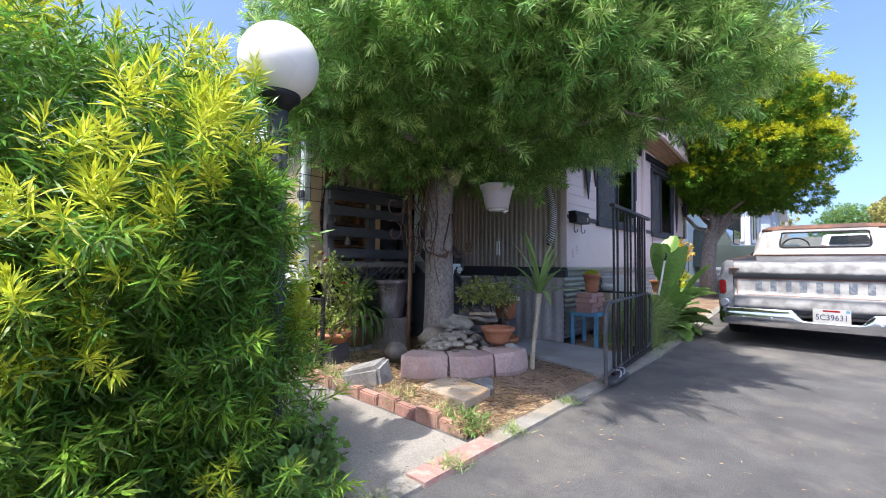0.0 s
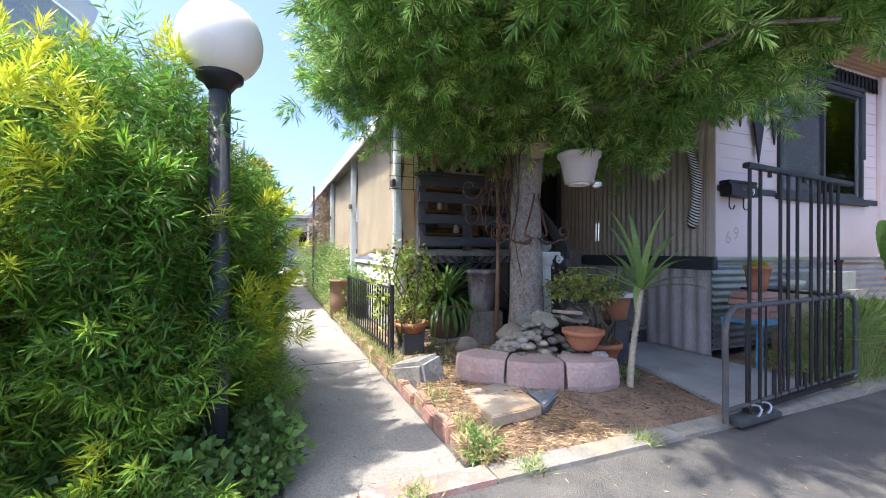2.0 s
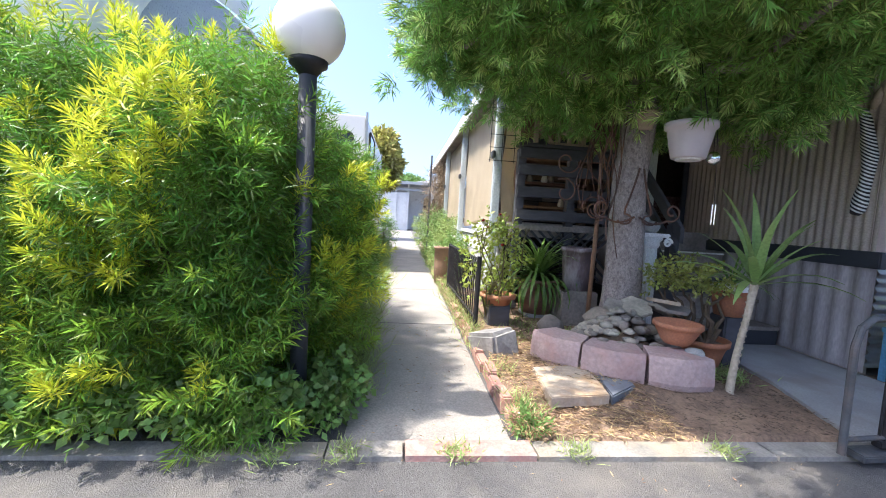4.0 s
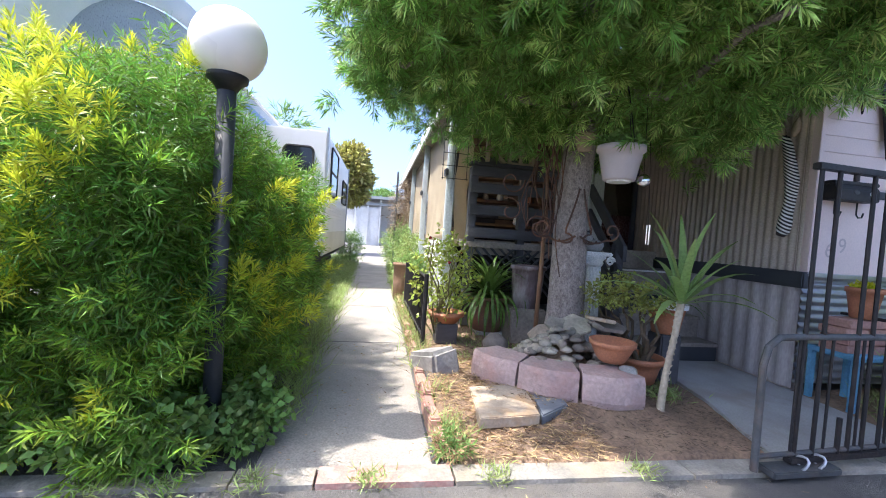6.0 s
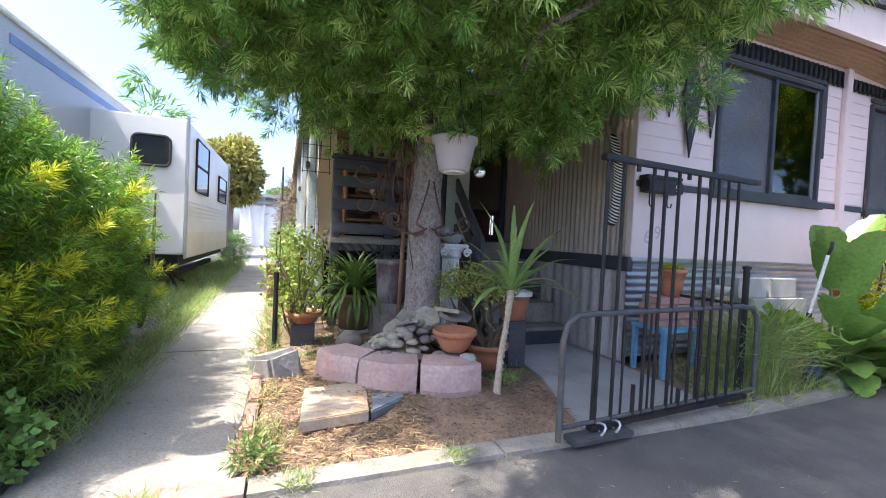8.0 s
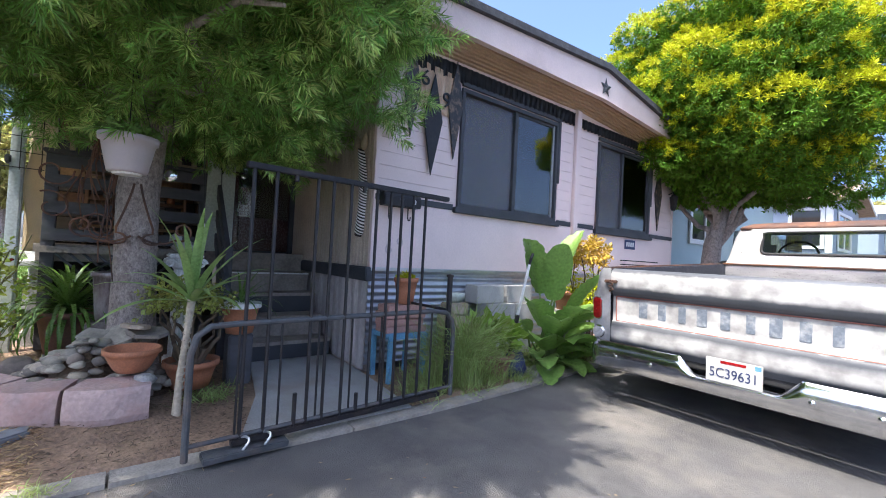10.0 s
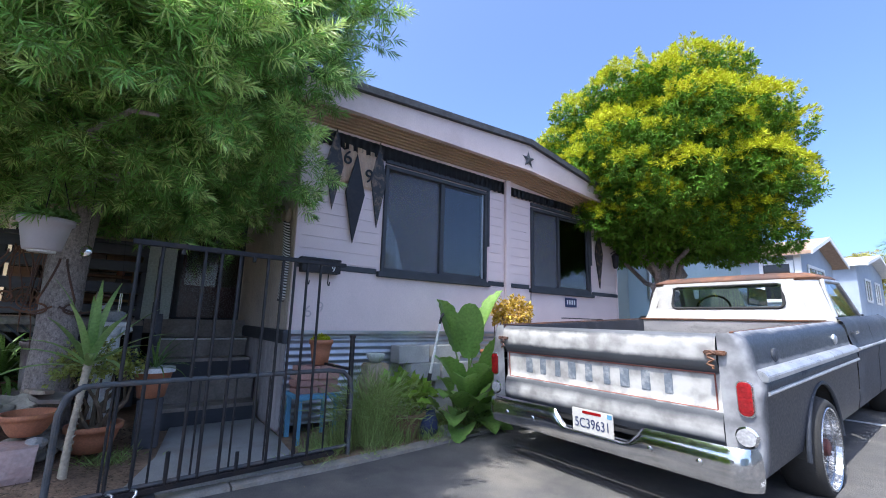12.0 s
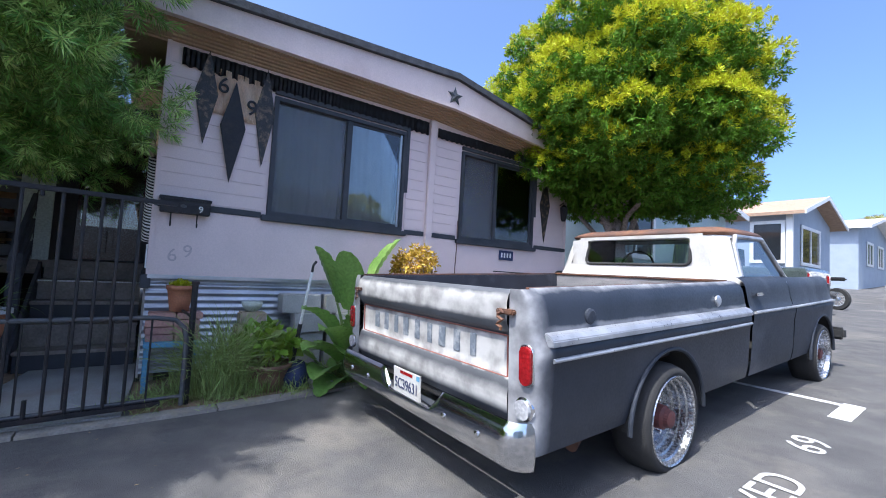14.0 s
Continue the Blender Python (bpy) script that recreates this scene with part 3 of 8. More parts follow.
solid("garden_path", prism([(-1.44, 3.86), (-1.44, 5.0), (-2.4, 5.06), (-4.8, 5.06), (-4.8, 4.3), (-3.3, 4.3), (-2.2, 4.12)], -0.1, 0.045, "z", bevel=0.006), M_PATH, "blue-grey concrete path to the porch steps", kind="structure")

# ---- house ----
WX, WY = -2.38, 5.085
RIDGE_Y, END_Y = 8.19, 10.95


def wall_top(y):
    return 3.14 + 0.03 * (1 - abs(y - RIDGE_Y) / 3.1) if y < RIDGE_Y else 3.17 - 0.055 * (y - RIDGE_Y)


WINDOWS = [(6.05, 7.68, 1.66, 2.94), (8.60, 10.12, 1.64, 2.90)]


def front_wall():
    """The pink front wall, cut for its two windows, in lapped boards above the band and plain sheet below."""
    bm = bmesh.new()
    ys = [WY, WINDOWS[0][0], WINDOWS[0][1], WINDOWS[1][0], WINDOWS[1][1], END_Y]
    for i, (a, b) in enumerate(zip(ys, ys[1:])):
        if i in (1, 3):
            lo, hi = WINDOWS[i // 2][2:]
            box((WX - 0.1, a, 1.0), (WX, b, lo), bm=bm)
            box((WX - 0.1, a, hi), (WX, b, 3.3), bm=bm)
        else:
            box((WX - 0.1, a, 1.0), (WX, b, 3.3), bm=bm)
    return bm


def pleats(y0, y1, z0, z1, pitch=0.085):
    """A strip of small vertical folds along the wall, its lower edge scalloped."""
    n = int((y1 - y0) / pitch) * 6

    def f(u, v):
        w = math.sin(u * n / 6 * 2 * math.pi)
        return (WX + 0.024 + 0.006 * w, y0 + (y1 - y0) * u, z0 + (z1 - z0) * v + 0.008 * (1 - v) * w)
    return grid(f, n, 2, thick=0.004)


front = solid("wall_front", front_wall(), M_PINK, "pale pink house front wall with lapped siding", kind="structure")
z, spans = 1.70, [(WY + 0.03, 6.02), (7.72, 8.0), (8.16, 8.56), (10.16, END_Y - 0.03)]
while z < 3.0:
    for a, b in spans:
        bm = bmesh.new()
        vs = [bm.verts.new(c) for c in ((WX, a, z), (WX + 0.008, a, z), (WX + 0.003, a, z + 0.128), (WX, a, z + 0.128), (WX, b, z), (WX + 0.008, b, z), (WX + 0.003, b, z + 0.128), (WX, b, z + 0.128))]
        for q in ((0, 1, 2, 3), (7, 6, 5, 4), (0, 4, 5, 1), (1, 5, 6, 2), (2, 6, 7, 3), (3, 7, 4, 0)):
            bm.faces.new([vs[k] for k in q])
        part("siding_board", bm, M_PINK, front)
    z += 0.13
part("lower_panel", box((WX, WY + 0.03, 1.0), (WX + 0.012, END_Y - 0.03, 1.62), 0.003), M_PINK, front)
for a, b in [(WY, 6.0), (7.73, 8.02), (8.15, 8.55), (10.17, END_Y)]:
    part("band", box((WX, a, 1.625), (WX + 0.02, b, 1.685), 0.004), M_DARKTRIM, front, "dark horizontal trim band")
for a, b in [(5.2, 8.01), (8.16, END_Y - 0.02)]:
    part("frieze", pleats(a, b, 2.985, 3.16 if a < 6 else 3.12), M_DARKTRIM, front, "dark pleated trim strip under the eave", True)
part("corner_trim", box((WX - 0.03, WY - 0.012, 1.0), (WX + 0.018, WY + 0.03, 3.2), 0.004), M_PINK, front)
part("corner_trim", box((WX - 0.03, END_Y - 0.03, 1.0), (WX + 0.018, END_Y + 0.012, 3.2), 0.004), M_PINK, front)
part("mullion_post", box((WX, 8.03, 1.0), (WX + 0.055, 8.13, 3.2), 0.006), M_PINK, front, "pink vertical post between the windows")
part("drip_rail", box((WX, WY, 0.965), (WX + 0.03, END_Y, 1.0), 0.005), M_GALV, front, "metal drip rail under the siding")


def skirt(y0, y1):
    def f(u, v):
        y, zz = y0 + (y1 - y0) * u, 0.1 + 0.87 * v
        return (WX - 0.02 + 0.012 * math.sin(zz * 2 * math.pi / 0.068), y, zz)
    return grid(f, 2, 100)


solid("skirting_front", skirt(WY, END_Y), M_GALV, "corrugated galvanised skirting below the house front", kind="structure", smooth=True)


def corrugated(x0, x1, y, z0, z1, pitch, depth):
    n = int(abs(x1 - x0) / pitch * 8)

    def f(u, v):
        x = x0 + (x1 - x0) * u
        w = max(-0.55, min(0.55, math.sin(x * 2 * math.pi / pitch))) / 0.55
        return (x, y - depth * 0.5 * w, z0 + (z1 - z0) * v)
    return grid(f, n, 1)


solid("wall_side", box((-14, WY + 0.02, 0.0), (WX - 0.1, WY + 0.12, 3.3)), M_CORR, "taupe house side wall", kind="structure")
solid("side_cladding", corrugated(-4.62, WX - 0.03, WY, 1.0, 3.2, 0.075, 0.016), M_CORR, "taupe vertically ribbed metal side cladding", kind="structure", smooth=True)
solid("side_skirting", corrugated(-4.62, WX - 0.03, WY - 0.006, 0.05, 0.88, 0.15, 0.02), M_SKIRT, "weathered grey ribbed skirting under the side wall", kind="structure", smooth=True)
solid("side_band", box((-4.62, WY - 0.05, 0.87), (WX + 0.02, WY + 0.03, 1.0), 0.01), M_DARKTRIM, "dark band board along the side wall", kind="structure")
solid("wall_back", box((-14.0, END_Y - 0.1, 0.2), (WX - 0.1, END_Y, 3.3)), M_PINK, "far side wall of the house", kind="structure")
solid("house_floor", box((-14.0, WY + 0.12, 0.9), (WX - 0.1, END_Y - 0.1, 1.0)), M_ROOMSHADE, "floor inside the house", kind="structure")
solid("wall_inside", box((-4.9, WY + 0.12, 1.0), (-4.8, END_Y - 0.1, 3.3)), M_ROOMSHADE, "inner wall behind the front rooms", kind="structure")


def roof_top(y):
    return 3.52 + 0.19 * (y - 5.0) / (RIDGE_Y - 5.0) if y < RIDGE_Y else 3.71 - 0.17 * (y - RIDGE_Y)


def fascia_low(y):
    return 3.29 + 0.02 * (y - 5) / 3 if y < RIDGE_Y else 3.31 - 0.075 * (y - RIDGE_Y)


RY0, RY1 = 4.75, 11.2
roof = tagged(new("roof"), "low gable roof with pink fascia and dark shingles", kind="structure")
part("shingles", prism([(RY0, roof_top(RY0) - 0.03), (RIDGE_Y, roof_top(RIDGE_Y) - 0.03), (RY1, roof_top(RY1) - 0.03), (RY1, roof_top(RY1) + 0.05), (RIDGE_Y, roof_top(RIDGE_Y) + 0.05), (RY0, roof_top(RY0) + 0.05)], -14, -1.97, "x"), M_ROOF, roof)
part("fascia", prism([(RY0, fascia_low(RY0)), (RIDGE_Y, fascia_low(RIDGE_Y)), (RY1, fascia_low(RY1)), (RY1, roof_top(RY1) - 0.034), (RIDGE_Y, roof_top(RIDGE_Y) - 0.034), (RY0, roof_top(RY0) - 0.034)], -2.06, -2.02, "x"), M_FASCIA, roof, "pale pink fascia board")
part("drip_edge", prism([(RY0, fascia_low(RY0) - 0.02), (RIDGE_Y, fascia_low(RIDGE_Y) - 0.02), (RY1, fascia_low(RY1) - 0.02), (RY1, fascia_low(RY1) + 0.015), (RIDGE_Y, fascia_low(RIDGE_Y) + 0.015), (RY0, fascia_low(RY0) + 0.015)], -2.07, -2.005, "x"), M_FASCIA, roof)
for k in range(8):
    xa, dz = -2.075 - k * 0.044, 0.018 * k
    edge = [(y, fascia_low(y) - dz) for y in (RY0, RIDGE_Y, RY1)]
    part("soffit_board", prism([(y, z + 0.012) for y, z in edge] + [(y, z + 0.034) for y, z in edge[::-1]], xa - 0.04, xa, "x"), M_SOFFIT, roof)
part("ceiling", box((-14, WY, 3.3), (WX, END_Y, 3.34)), M_ROOMSHADE, roof)
part("eave", box((-14, RY0, 3.2), (WX + 0.2, WY + 0.02, 3.26)), M_SOFFIT, roof)


def window(name, y0, y1, z0, z1, mull, label):
    ob = tagged(new(name), label, kind="structure")
    fw = 0.045
    X0, X1 = WX - 0.09, WX + 0.03
    for a, b, c, d in ((y0, y1, z0, z0 + fw), (y0, y1, z1 - fw, z1), (y0, y0 + fw, z0 + fw, z1 - fw), (y1 - fw, y1, z0 + fw, z1 - fw)):
        part("window_frame", box((X0, a, c), (X1, b, d), 0.004), M_DARKTRIM, ob, "dark painted frame")
    part("window_sill", box((WX, y0 - 0.05, z0 - 0.06), (WX + 0.06, y1 + 0.05, z0), 0.006), M_DARKTRIM, ob)
    for a, b, c, d in ((y1, y1 + 0.05, z0 + 0.5, z1 + 0.02), (y0, y1 + 0.05, z1 + 0.021, z1 + 0.07)):
        part("casing", box((WX + 0.002, a, c), (WX + 0.028, b, d), 0.004), M_DARKTRIM, ob)
    part("mullion", box((WX - 0.06, mull - 0.02, z0 + fw), (WX + 0.012, mull + 0.02, z1 - fw), 0.004), M_DARKTRIM, ob)
    for a, b, dx in ((y0 + fw, mull - 0.02, -0.03), (mull + 0.02, y1 - fw, -0.012)):
        pane = part("pane", box((WX + dx - 0.004, a, z0 + fw), (WX + dx, b, z1 - fw)), M_GLASS, ob, "reflective window pane")
        pane.visible_shadow = False
    part("insect_screen", box((WX - 0.024, y0 + fw, z0 + fw), (WX - 0.021, mull - 0.02, z1 - fw)), M_MESH, ob, "grey insect screen")
    for a, b, c, d in ((mull + 0.02, mull + 0.05, z0 + fw, z1 - fw), (y1 - fw - 0.03, y1 - fw, z0 + fw, z1 - fw), (mull + 0.05, y1 - fw - 0.03, z0 + fw, z0 + fw + 0.03), (mull + 0.05, y1 - fw - 0.03, z1 - fw - 0.03, z1 - fw)):
        part("sash", box((WX - 0.03, a, c), (WX - 0.001, b, d), 0.003), M_GALV if name == "window_1" and a > mull + 0.1 and b - a < 0.1 else M_DARKTRIM, ob)
    return ob


def screen_cloth():
    """Fine grey mesh: half of it holes."""
    m = mat("insect_mesh", (0.20, 0.21, 0.235), (0.16, 0.17, 0.19), 2, 0.8, bump=0, fine=400)
    n, l = m.node_tree.nodes, m.node_tree.links
    t, ms = n.new("ShaderNodeBsdfTransparent"), n.new("ShaderNodeMixShader")
    ms.inputs[0].default_value = 0.34
    l.new(t.outputs[0], ms.inputs[1])
    l.new(n["Principled BSDF"].outputs[0], ms.inputs[2])
    l.new(ms.outputs[0], n["Material Output"].inputs[0])
    return m


M_MESH = screen_cloth()
window("window_1", *WINDOWS[0], 6.9, "wide sliding window with dark frame and curtains")
window("window_2", *WINDOWS[1], 9.27, "dark sliding window with dark painted frame")


def curtain(y0, y1, z0, z1, amp, seed, x=-2.56):
    rs = random.Random(seed)
    ph = [rs.uniform(0, 6) for _ in range(3)]

    def f(u, v):
        y = y0 + (y1 - y0) * u
        g = amp * (math.sin(y * 38 + ph[0]) + 0.6 * math.sin(y * 71 + ph[1] + v * 1.5))
        return (x + g * (0.5 + 0.5 * (1 - v)), y + 0.02 * math.sin(v * 3 + ph[2]) * (1 - v), z0 + (z1 - z0) * v)
    return grid(f, 90, 8)


for name, a, b, lab in (("curtain", 6.07, 6.88, "drawn blue-grey curtain behind the window"), ("curtain", 6.92, 7.62, "pale gathered curtain behind the window"), ("curtain", 8.66, 8.95, "short white cloth hung inside the dark window")):
    solid(name, curtain(a, b, 1.62, 2.96 if a < 8 else 2.12, 0.014, a, -2.51), M_CURTAIN, lab, "curtain", smooth=True)


# ---- pickup truck ----
def truck():
    """Built on level ground along +y with the tailgate at y = 0, then set on the slope."""
    ob = tagged(new("pickup_truck"), "old two-tone pickup truck with worn grey primer and white cab", "pickup truck")
    WR, WF, ARCH = 1.18, 4.48, 0.44

    def body_x(zz):
        pts = [(0.30, 0.955), (0.45, 0.985), (0.62, 0.995), (0.74, 1.0), (0.79, 1.012), (0.83, 1.012), (0.86, 0.985), (0.93, 0.968), (1.02, 0.955), (1.07, 0.935), (1.1, 0.89)]
        for (za, xa), (zb, xb) in zip(pts, pts[1:]):
            if zz <= zb:
                return xa + (xb - xa) * max(0, (zz - za) / (zb - za))
        return pts[-1][1]

    def low(y):
        z0 = 0.36
        for c in (WR, WF):
            d = abs(y - c)
            if d < ARCH:
                z0 = max(z0, 0.30 + math.sqrt(ARCH * ARCH - d * d) * 0.95)
        return z0

    def side(y0, y1, sgn, top=1.1, taper=None, n=70):
        def f(u, v):
            y = y0 + (y1 - y0) * u
            zb = low(y)
            zz = zb + (top - zb) * v
            x = body_x(zz if top == 1.1 else zb + (1.1 - zb) * v)
            if taper:
                x -= taper(y)
            return (sgn * x, y, zz)
        return grid(f, n, 22)

    for s in (1, -1):
        bed = part("bed_side", side(0.06, 2.42, s), M_BEDSIDE, ob, "dull grey primer bed side", True)
        part("door", side(2.47, 3.5, s, 1.13, n=40), M_TRUCKGREY, ob, "dark grey cab door", True)
        part("front_fender", side(3.52, 5.25, s, 1.12, lambda y: 0.05 * max(0, (y - 4.6)) ** 2 * 4, 60), M_TRUCKGREY, ob, "", True)
        part("bed_rail", box((s * 0.86, 0.05, 1.075), (s * 0.90, 2.4, 1.102), 0.01), M_RUST, ob, "rusty top rail of the bed")
        part("bed_inner", box((s * 0.82, 0.06, 0.62), (s * 0.862, 2.4, 1.09), 0.01), M_TRUCKGREY, ob)
        part("side_moulding", prism([(s * 0.97, 0.905), (s * 1.005, 0.895), (s * 1.026, 0.872), (s * 1.026, 0.845), (s * 0.99, 0.84)], 0.07, 2.41, "y", bevel=0.004), M_STEP, ob, "wide bare metal ledge along the bed side")
        part("side_moulding", tube([(s * 1.012, 0.09, 0.783), (s * 1.017, 2.4, 0.783)], 0.011, 8), M_STEP, ob, "thin bare metal trim strip")
        part("side_moulding", tube([(s * 1.018, 2.48, 0.86), (s * 1.022, 3.5, 0.86), (s * 1.0, 4.9, 0.86)], 0.013, 8), M_BAREMETAL, ob)
        part("arch_lip", tube([(s * 0.995, WR + ARCH * math.cos(a), 0.30 + ARCH * 0.95 * math.sin(a)) for a in (math.pi * k / 20 for k in range(21))], 0.014, 8), M_TRUCKGREY, ob)
        part("arch_lip", tube([(s * 0.99, WF + ARCH * math.cos(a), 0.30 + ARCH * 0.95 * math.sin(a)) for a in (math.pi * k / 20 for k in range(21))], 0.014, 8), M_TRUCKGREY, ob)
        for c in (WR, WF):
            part("wheel_house", grid(lambda u, v, c=c: (s * (0.62 + 0.36 * v), c + 0.432 * math.cos(math.pi * u), 0.31 + 0.42 * math.sin(math.pi * u)), 20, 1), M_RUBBER, ob)
            part("wheel_house_back", prism([(c + 0.43 * math.cos(math.pi * k / 12), 0.31 + 0.42 * math.sin(math.pi * k / 12)) for k in range(13)], s * 0.60, s * 0.62, "x"), M_RUBBER, ob)
        # rear corner post with its lamps
        part("corner_post", grid(lambda u, v: (s * (0.825 + (body_x(0.36 + 0.73 * v) - 0.825) * (1 - (1 - u) ** 2)), 0.085 * u ** 5, 0.36 + 0.735 * v), 16, 24), M_BEDSIDE, ob, "rear corner sanded to bare metal", True)
        lamp = part("tail_light", prism(rounded(s * 0.937 - 0.033, s * 0.937 + 0.033, 0.675, 0.845, 0.024), -0.016, 0.04, "y", bevel=0.004), M_REDLENS, ob, "tall red tail light")
        for k in range(6):
            part("rib", box((s * 0.912, -0.0185, 0.695 + k * 0.025), (s * 0.962, -0.0155, 0.704 + k * 0.025), 0.001), M_REDLENS, lamp)
        part("lamp_boss", lathe([(0.001, -0.026), (0.016, -0.024), (0.018, -0.01)], m=pose(s * 0.937, 0.0, 0.76, -90, 0, 0) @ Matrix.Diagonal((1, 1, -1, 1)), sides=14), M_CHROME, lamp, "small chrome boss")
        part("bezel", prism(rounded(s * 0.937 - 0.04, s * 0.937 + 0.04, 0.667, 0.853, 0.03), -0.006, 0.05, "y", bevel=0.003), M_CHROME, lamp)
        back = part("reverse_light", lathe([(0.001, -0.02), (0.026, -0.018), (0.04, -0.005), (0.044, 0.02)], m=pose(s * 0.925, 0.0, 0.565, -90, 0, 0) @ Matrix.Diagonal((1, 1, -1, 1)), sides=20), M_CLEARLENS, ob, "round clear reverse light")
        part("bezel", lathe([(0.054, 0.0), (0.054, 0.012), (0.044, 0.016)], m=pose(s * 0.925, 0.01, 0.565, 90, 0, 0), sides=20), M_CHROME, back)
        part("latch", box((s * 0.76, -0.03, 0.975), (s * 0.87, 0.02, 1.0), 0.006), M_RUST, ob)
        chain = [(s * (0.80 + 0.02 * math.sin(k * 1.9)), -0.04, 1.0 - 0.012 * k) for k in range(9)]
        part("chain", tube(chain, 0.008, 6), M_RUST, ob, "rusty tailgate chain")
        for c, lab in ((WR, ""), (WF, "")):
            wx = s * (0.90 if c == WR else 0.88)
            turn = pose(wx, c, 0.30 if c == WR else 0.30, 0, 90 * s, 0)
            wh = part("wheel", lathe([(0.19, -0.12), (0.26, -0.125), (0.31, -0.1), (0.325, -0.05), (0.325, 0.05), (0.31, 0.1), (0.29, 0.123), (0.262, 0.118), (0.25, 0.1), (0.25, -0.1)], m=turn, sides=40), M_RUBBER, ob, "low wide black tyre", True)
            part("rim", lathe([(0.266, 0.112), (0.258, 0.124), (0.248, 0.118), (0.243, 0.085), (0.232, 0.078), (0.228, 0.05), (0.214, 0.044), (0.21, 0.015), (0.19, 0.008), (0.186, -0.02), (0.15, -0.025), (0.12, -0.01), (0.085, 0.0), (0.06, 0.005)], m=turn, sides=40, caps=False), M_RIM, wh, "chrome steel wheel")
            part("hub", lathe([(0.075, 0.0), (0.07, 0.06), (0.055, 0.075), (0.05, 0.1), (0.03, 0.105), (0.001, 0.105)], m=turn, sides=20), M_HUB, wh, "dull red hub centre")
            for k in range(6):
                a = k * math.pi / 3
                part("lug", lathe([(0.011, 0.0), (0.011, 0.035), (0.001, 0.038)], m=turn @ pose(0.095 * math.cos(a), 0.095 * math.sin(a), 0), sides=8), M_CHROME, wh)

    for y, zz in ((0.42, 0.955), (1.92, 0.97)):
        cap = part("side_marker", lathe([(0.04, 0), (0.04, 0.012), (0.028, 0.02), (0.001, 0.022)], m=pose(0.96, y, zz, 0, 90, 0), sides=18), M_GALV if y > 1 else M_TRUCKGREY, ob, "round cap on the bed side")
    # tailgate: top rail, recessed panel, lower roll
    def gate(u, v):
        x = -0.82 + 1.64 * u
        prof = [(0.47, 0.03), (0.52, 0.0), (0.60, -0.004), (0.66, 0.012), (0.675, 0.03), (0.86, 0.034), (0.875, 0.032), (0.9, 0.004), (0.94, -0.012), (1.03, -0.012), (1.07, 0.0), (1.09, 0.03), (1.085, 0.07)]
        k = v * (len(prof) - 1)
        i = min(int(k), len(prof) - 2)
        (za, ya), (zb, yb) = prof[i], prof[i + 1]
        return (x, ya + (yb - ya) * (k - i), za + (zb - za) * (k - i))
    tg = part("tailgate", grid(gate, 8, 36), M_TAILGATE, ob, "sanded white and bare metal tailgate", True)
    for a, b in (((-0.79, 0.672), (0.79, 0.672)), ((0.79, 0.672), (0.79, 0.868)), ((0.79, 0.868), (-0.79, 0.868)), ((-0.79, 0.868), (-0.79, 0.672))):
        part("panel_line", tube([(a[0], 0.028, a[1]), (b[0], 0.028, b[1])], 0.0045, 6), M_REDLINE, tg, "thin red-brown line round the panel")
    for k in range(9):
        x = -0.57 + k * 0.137
        part("letter", box((x - 0.036 + 0.008 * (k % 3), 0.027, 0.722), (x + 0.03, 0.0345, 0.842), 0.003), M_LETTER, tg, "worn grey stamped letter")
    part("tailgate_back", box((-0.82, 0.05, 0.5), (0.82, 0.07, 1.085)), M_TRUCKGREY, tg)
    part("bed_floor", box((-0.82, 0.06, 0.60), (0.82, 2.42, 0.63)), M_RUST, ob)
    part("bed_front", box((-0.84, 2.38, 0.6), (0.84, 2.42, 1.09), 0.01), M_BAREMETAL, ob, "rubbed grey front panel of the bed")
    part("bed_front_lip", box((-0.85, 2.37, 1.088), (0.85, 2.425, 1.108), 0.006), M_RUST, ob, "rusty lip of the bed")
    # near-black puts the shade of the gap below the tailgate into colour
    part("rear_sill", box((-0.8, 0.03, 0.42), (0.8, 0.1, 0.5), 0.01), M_RUBBER, ob)
    part("frame_rail", box((-0.45, 0.1, 0.32), (-0.35, 5.0, 0.44)), M_RUBBER, ob)
    part("frame_rail", box((0.35, 0.1, 0.32), (0.45, 5.0, 0.44)), M_RUBBER, ob)
    part("axle", tube([(-0.8, WR, 0.3), (0.8, WR, 0.3)], 0.05, 12), M_RUBBER, ob)
    part("exhaust_pipe", tube([(0.62, 1.7, 0.3), (0.7, 0.75, 0.27), (0.8, 0.5, 0.24)], 0.035, 12), M_RUST, ob)
    # chrome bumper: raised ends and a dip for the plate
    def bump(u, v):
        run = -1.0 + 2.0 * u
        over = max(0.0, abs(run) - 0.87)
        ang = min(over / 0.1, math.pi / 2)
        x = math.copysign(min(abs(run), 0.87) + 0.1 * math.sin(ang), run)
        zc = 0.395
        dip = 0.105 * max(0, min(1, (0.33 - abs(x - 0.07)) / 0.1))
        a = -1.25 + 2.5 * v
        yy = -0.05 - 0.05 * math.cos(a) * math.cos(ang) + 0.1 * (1 - math.cos(ang)) + max(0.0, over - 0.157)
        x += math.copysign(0.03 * (math.cos(a) - 0.4) * math.sin(ang), x)
        top = 0.12 - dip
        return (x, yy, zc + (top if math.sin(a) > 0 else 0.09) * math.sin(a) / math.sin(1.25))
    part("rear_bumper", grid(bump, 110, 14), M_CHROME, ob, "scuffed chrome rear bumper with a dip for the plate", True)
    part("bumper_step", box((-0.75, -0.06, 0.37), (0.75, 0.04, 0.385)), M_TRUCKGREY, ob)
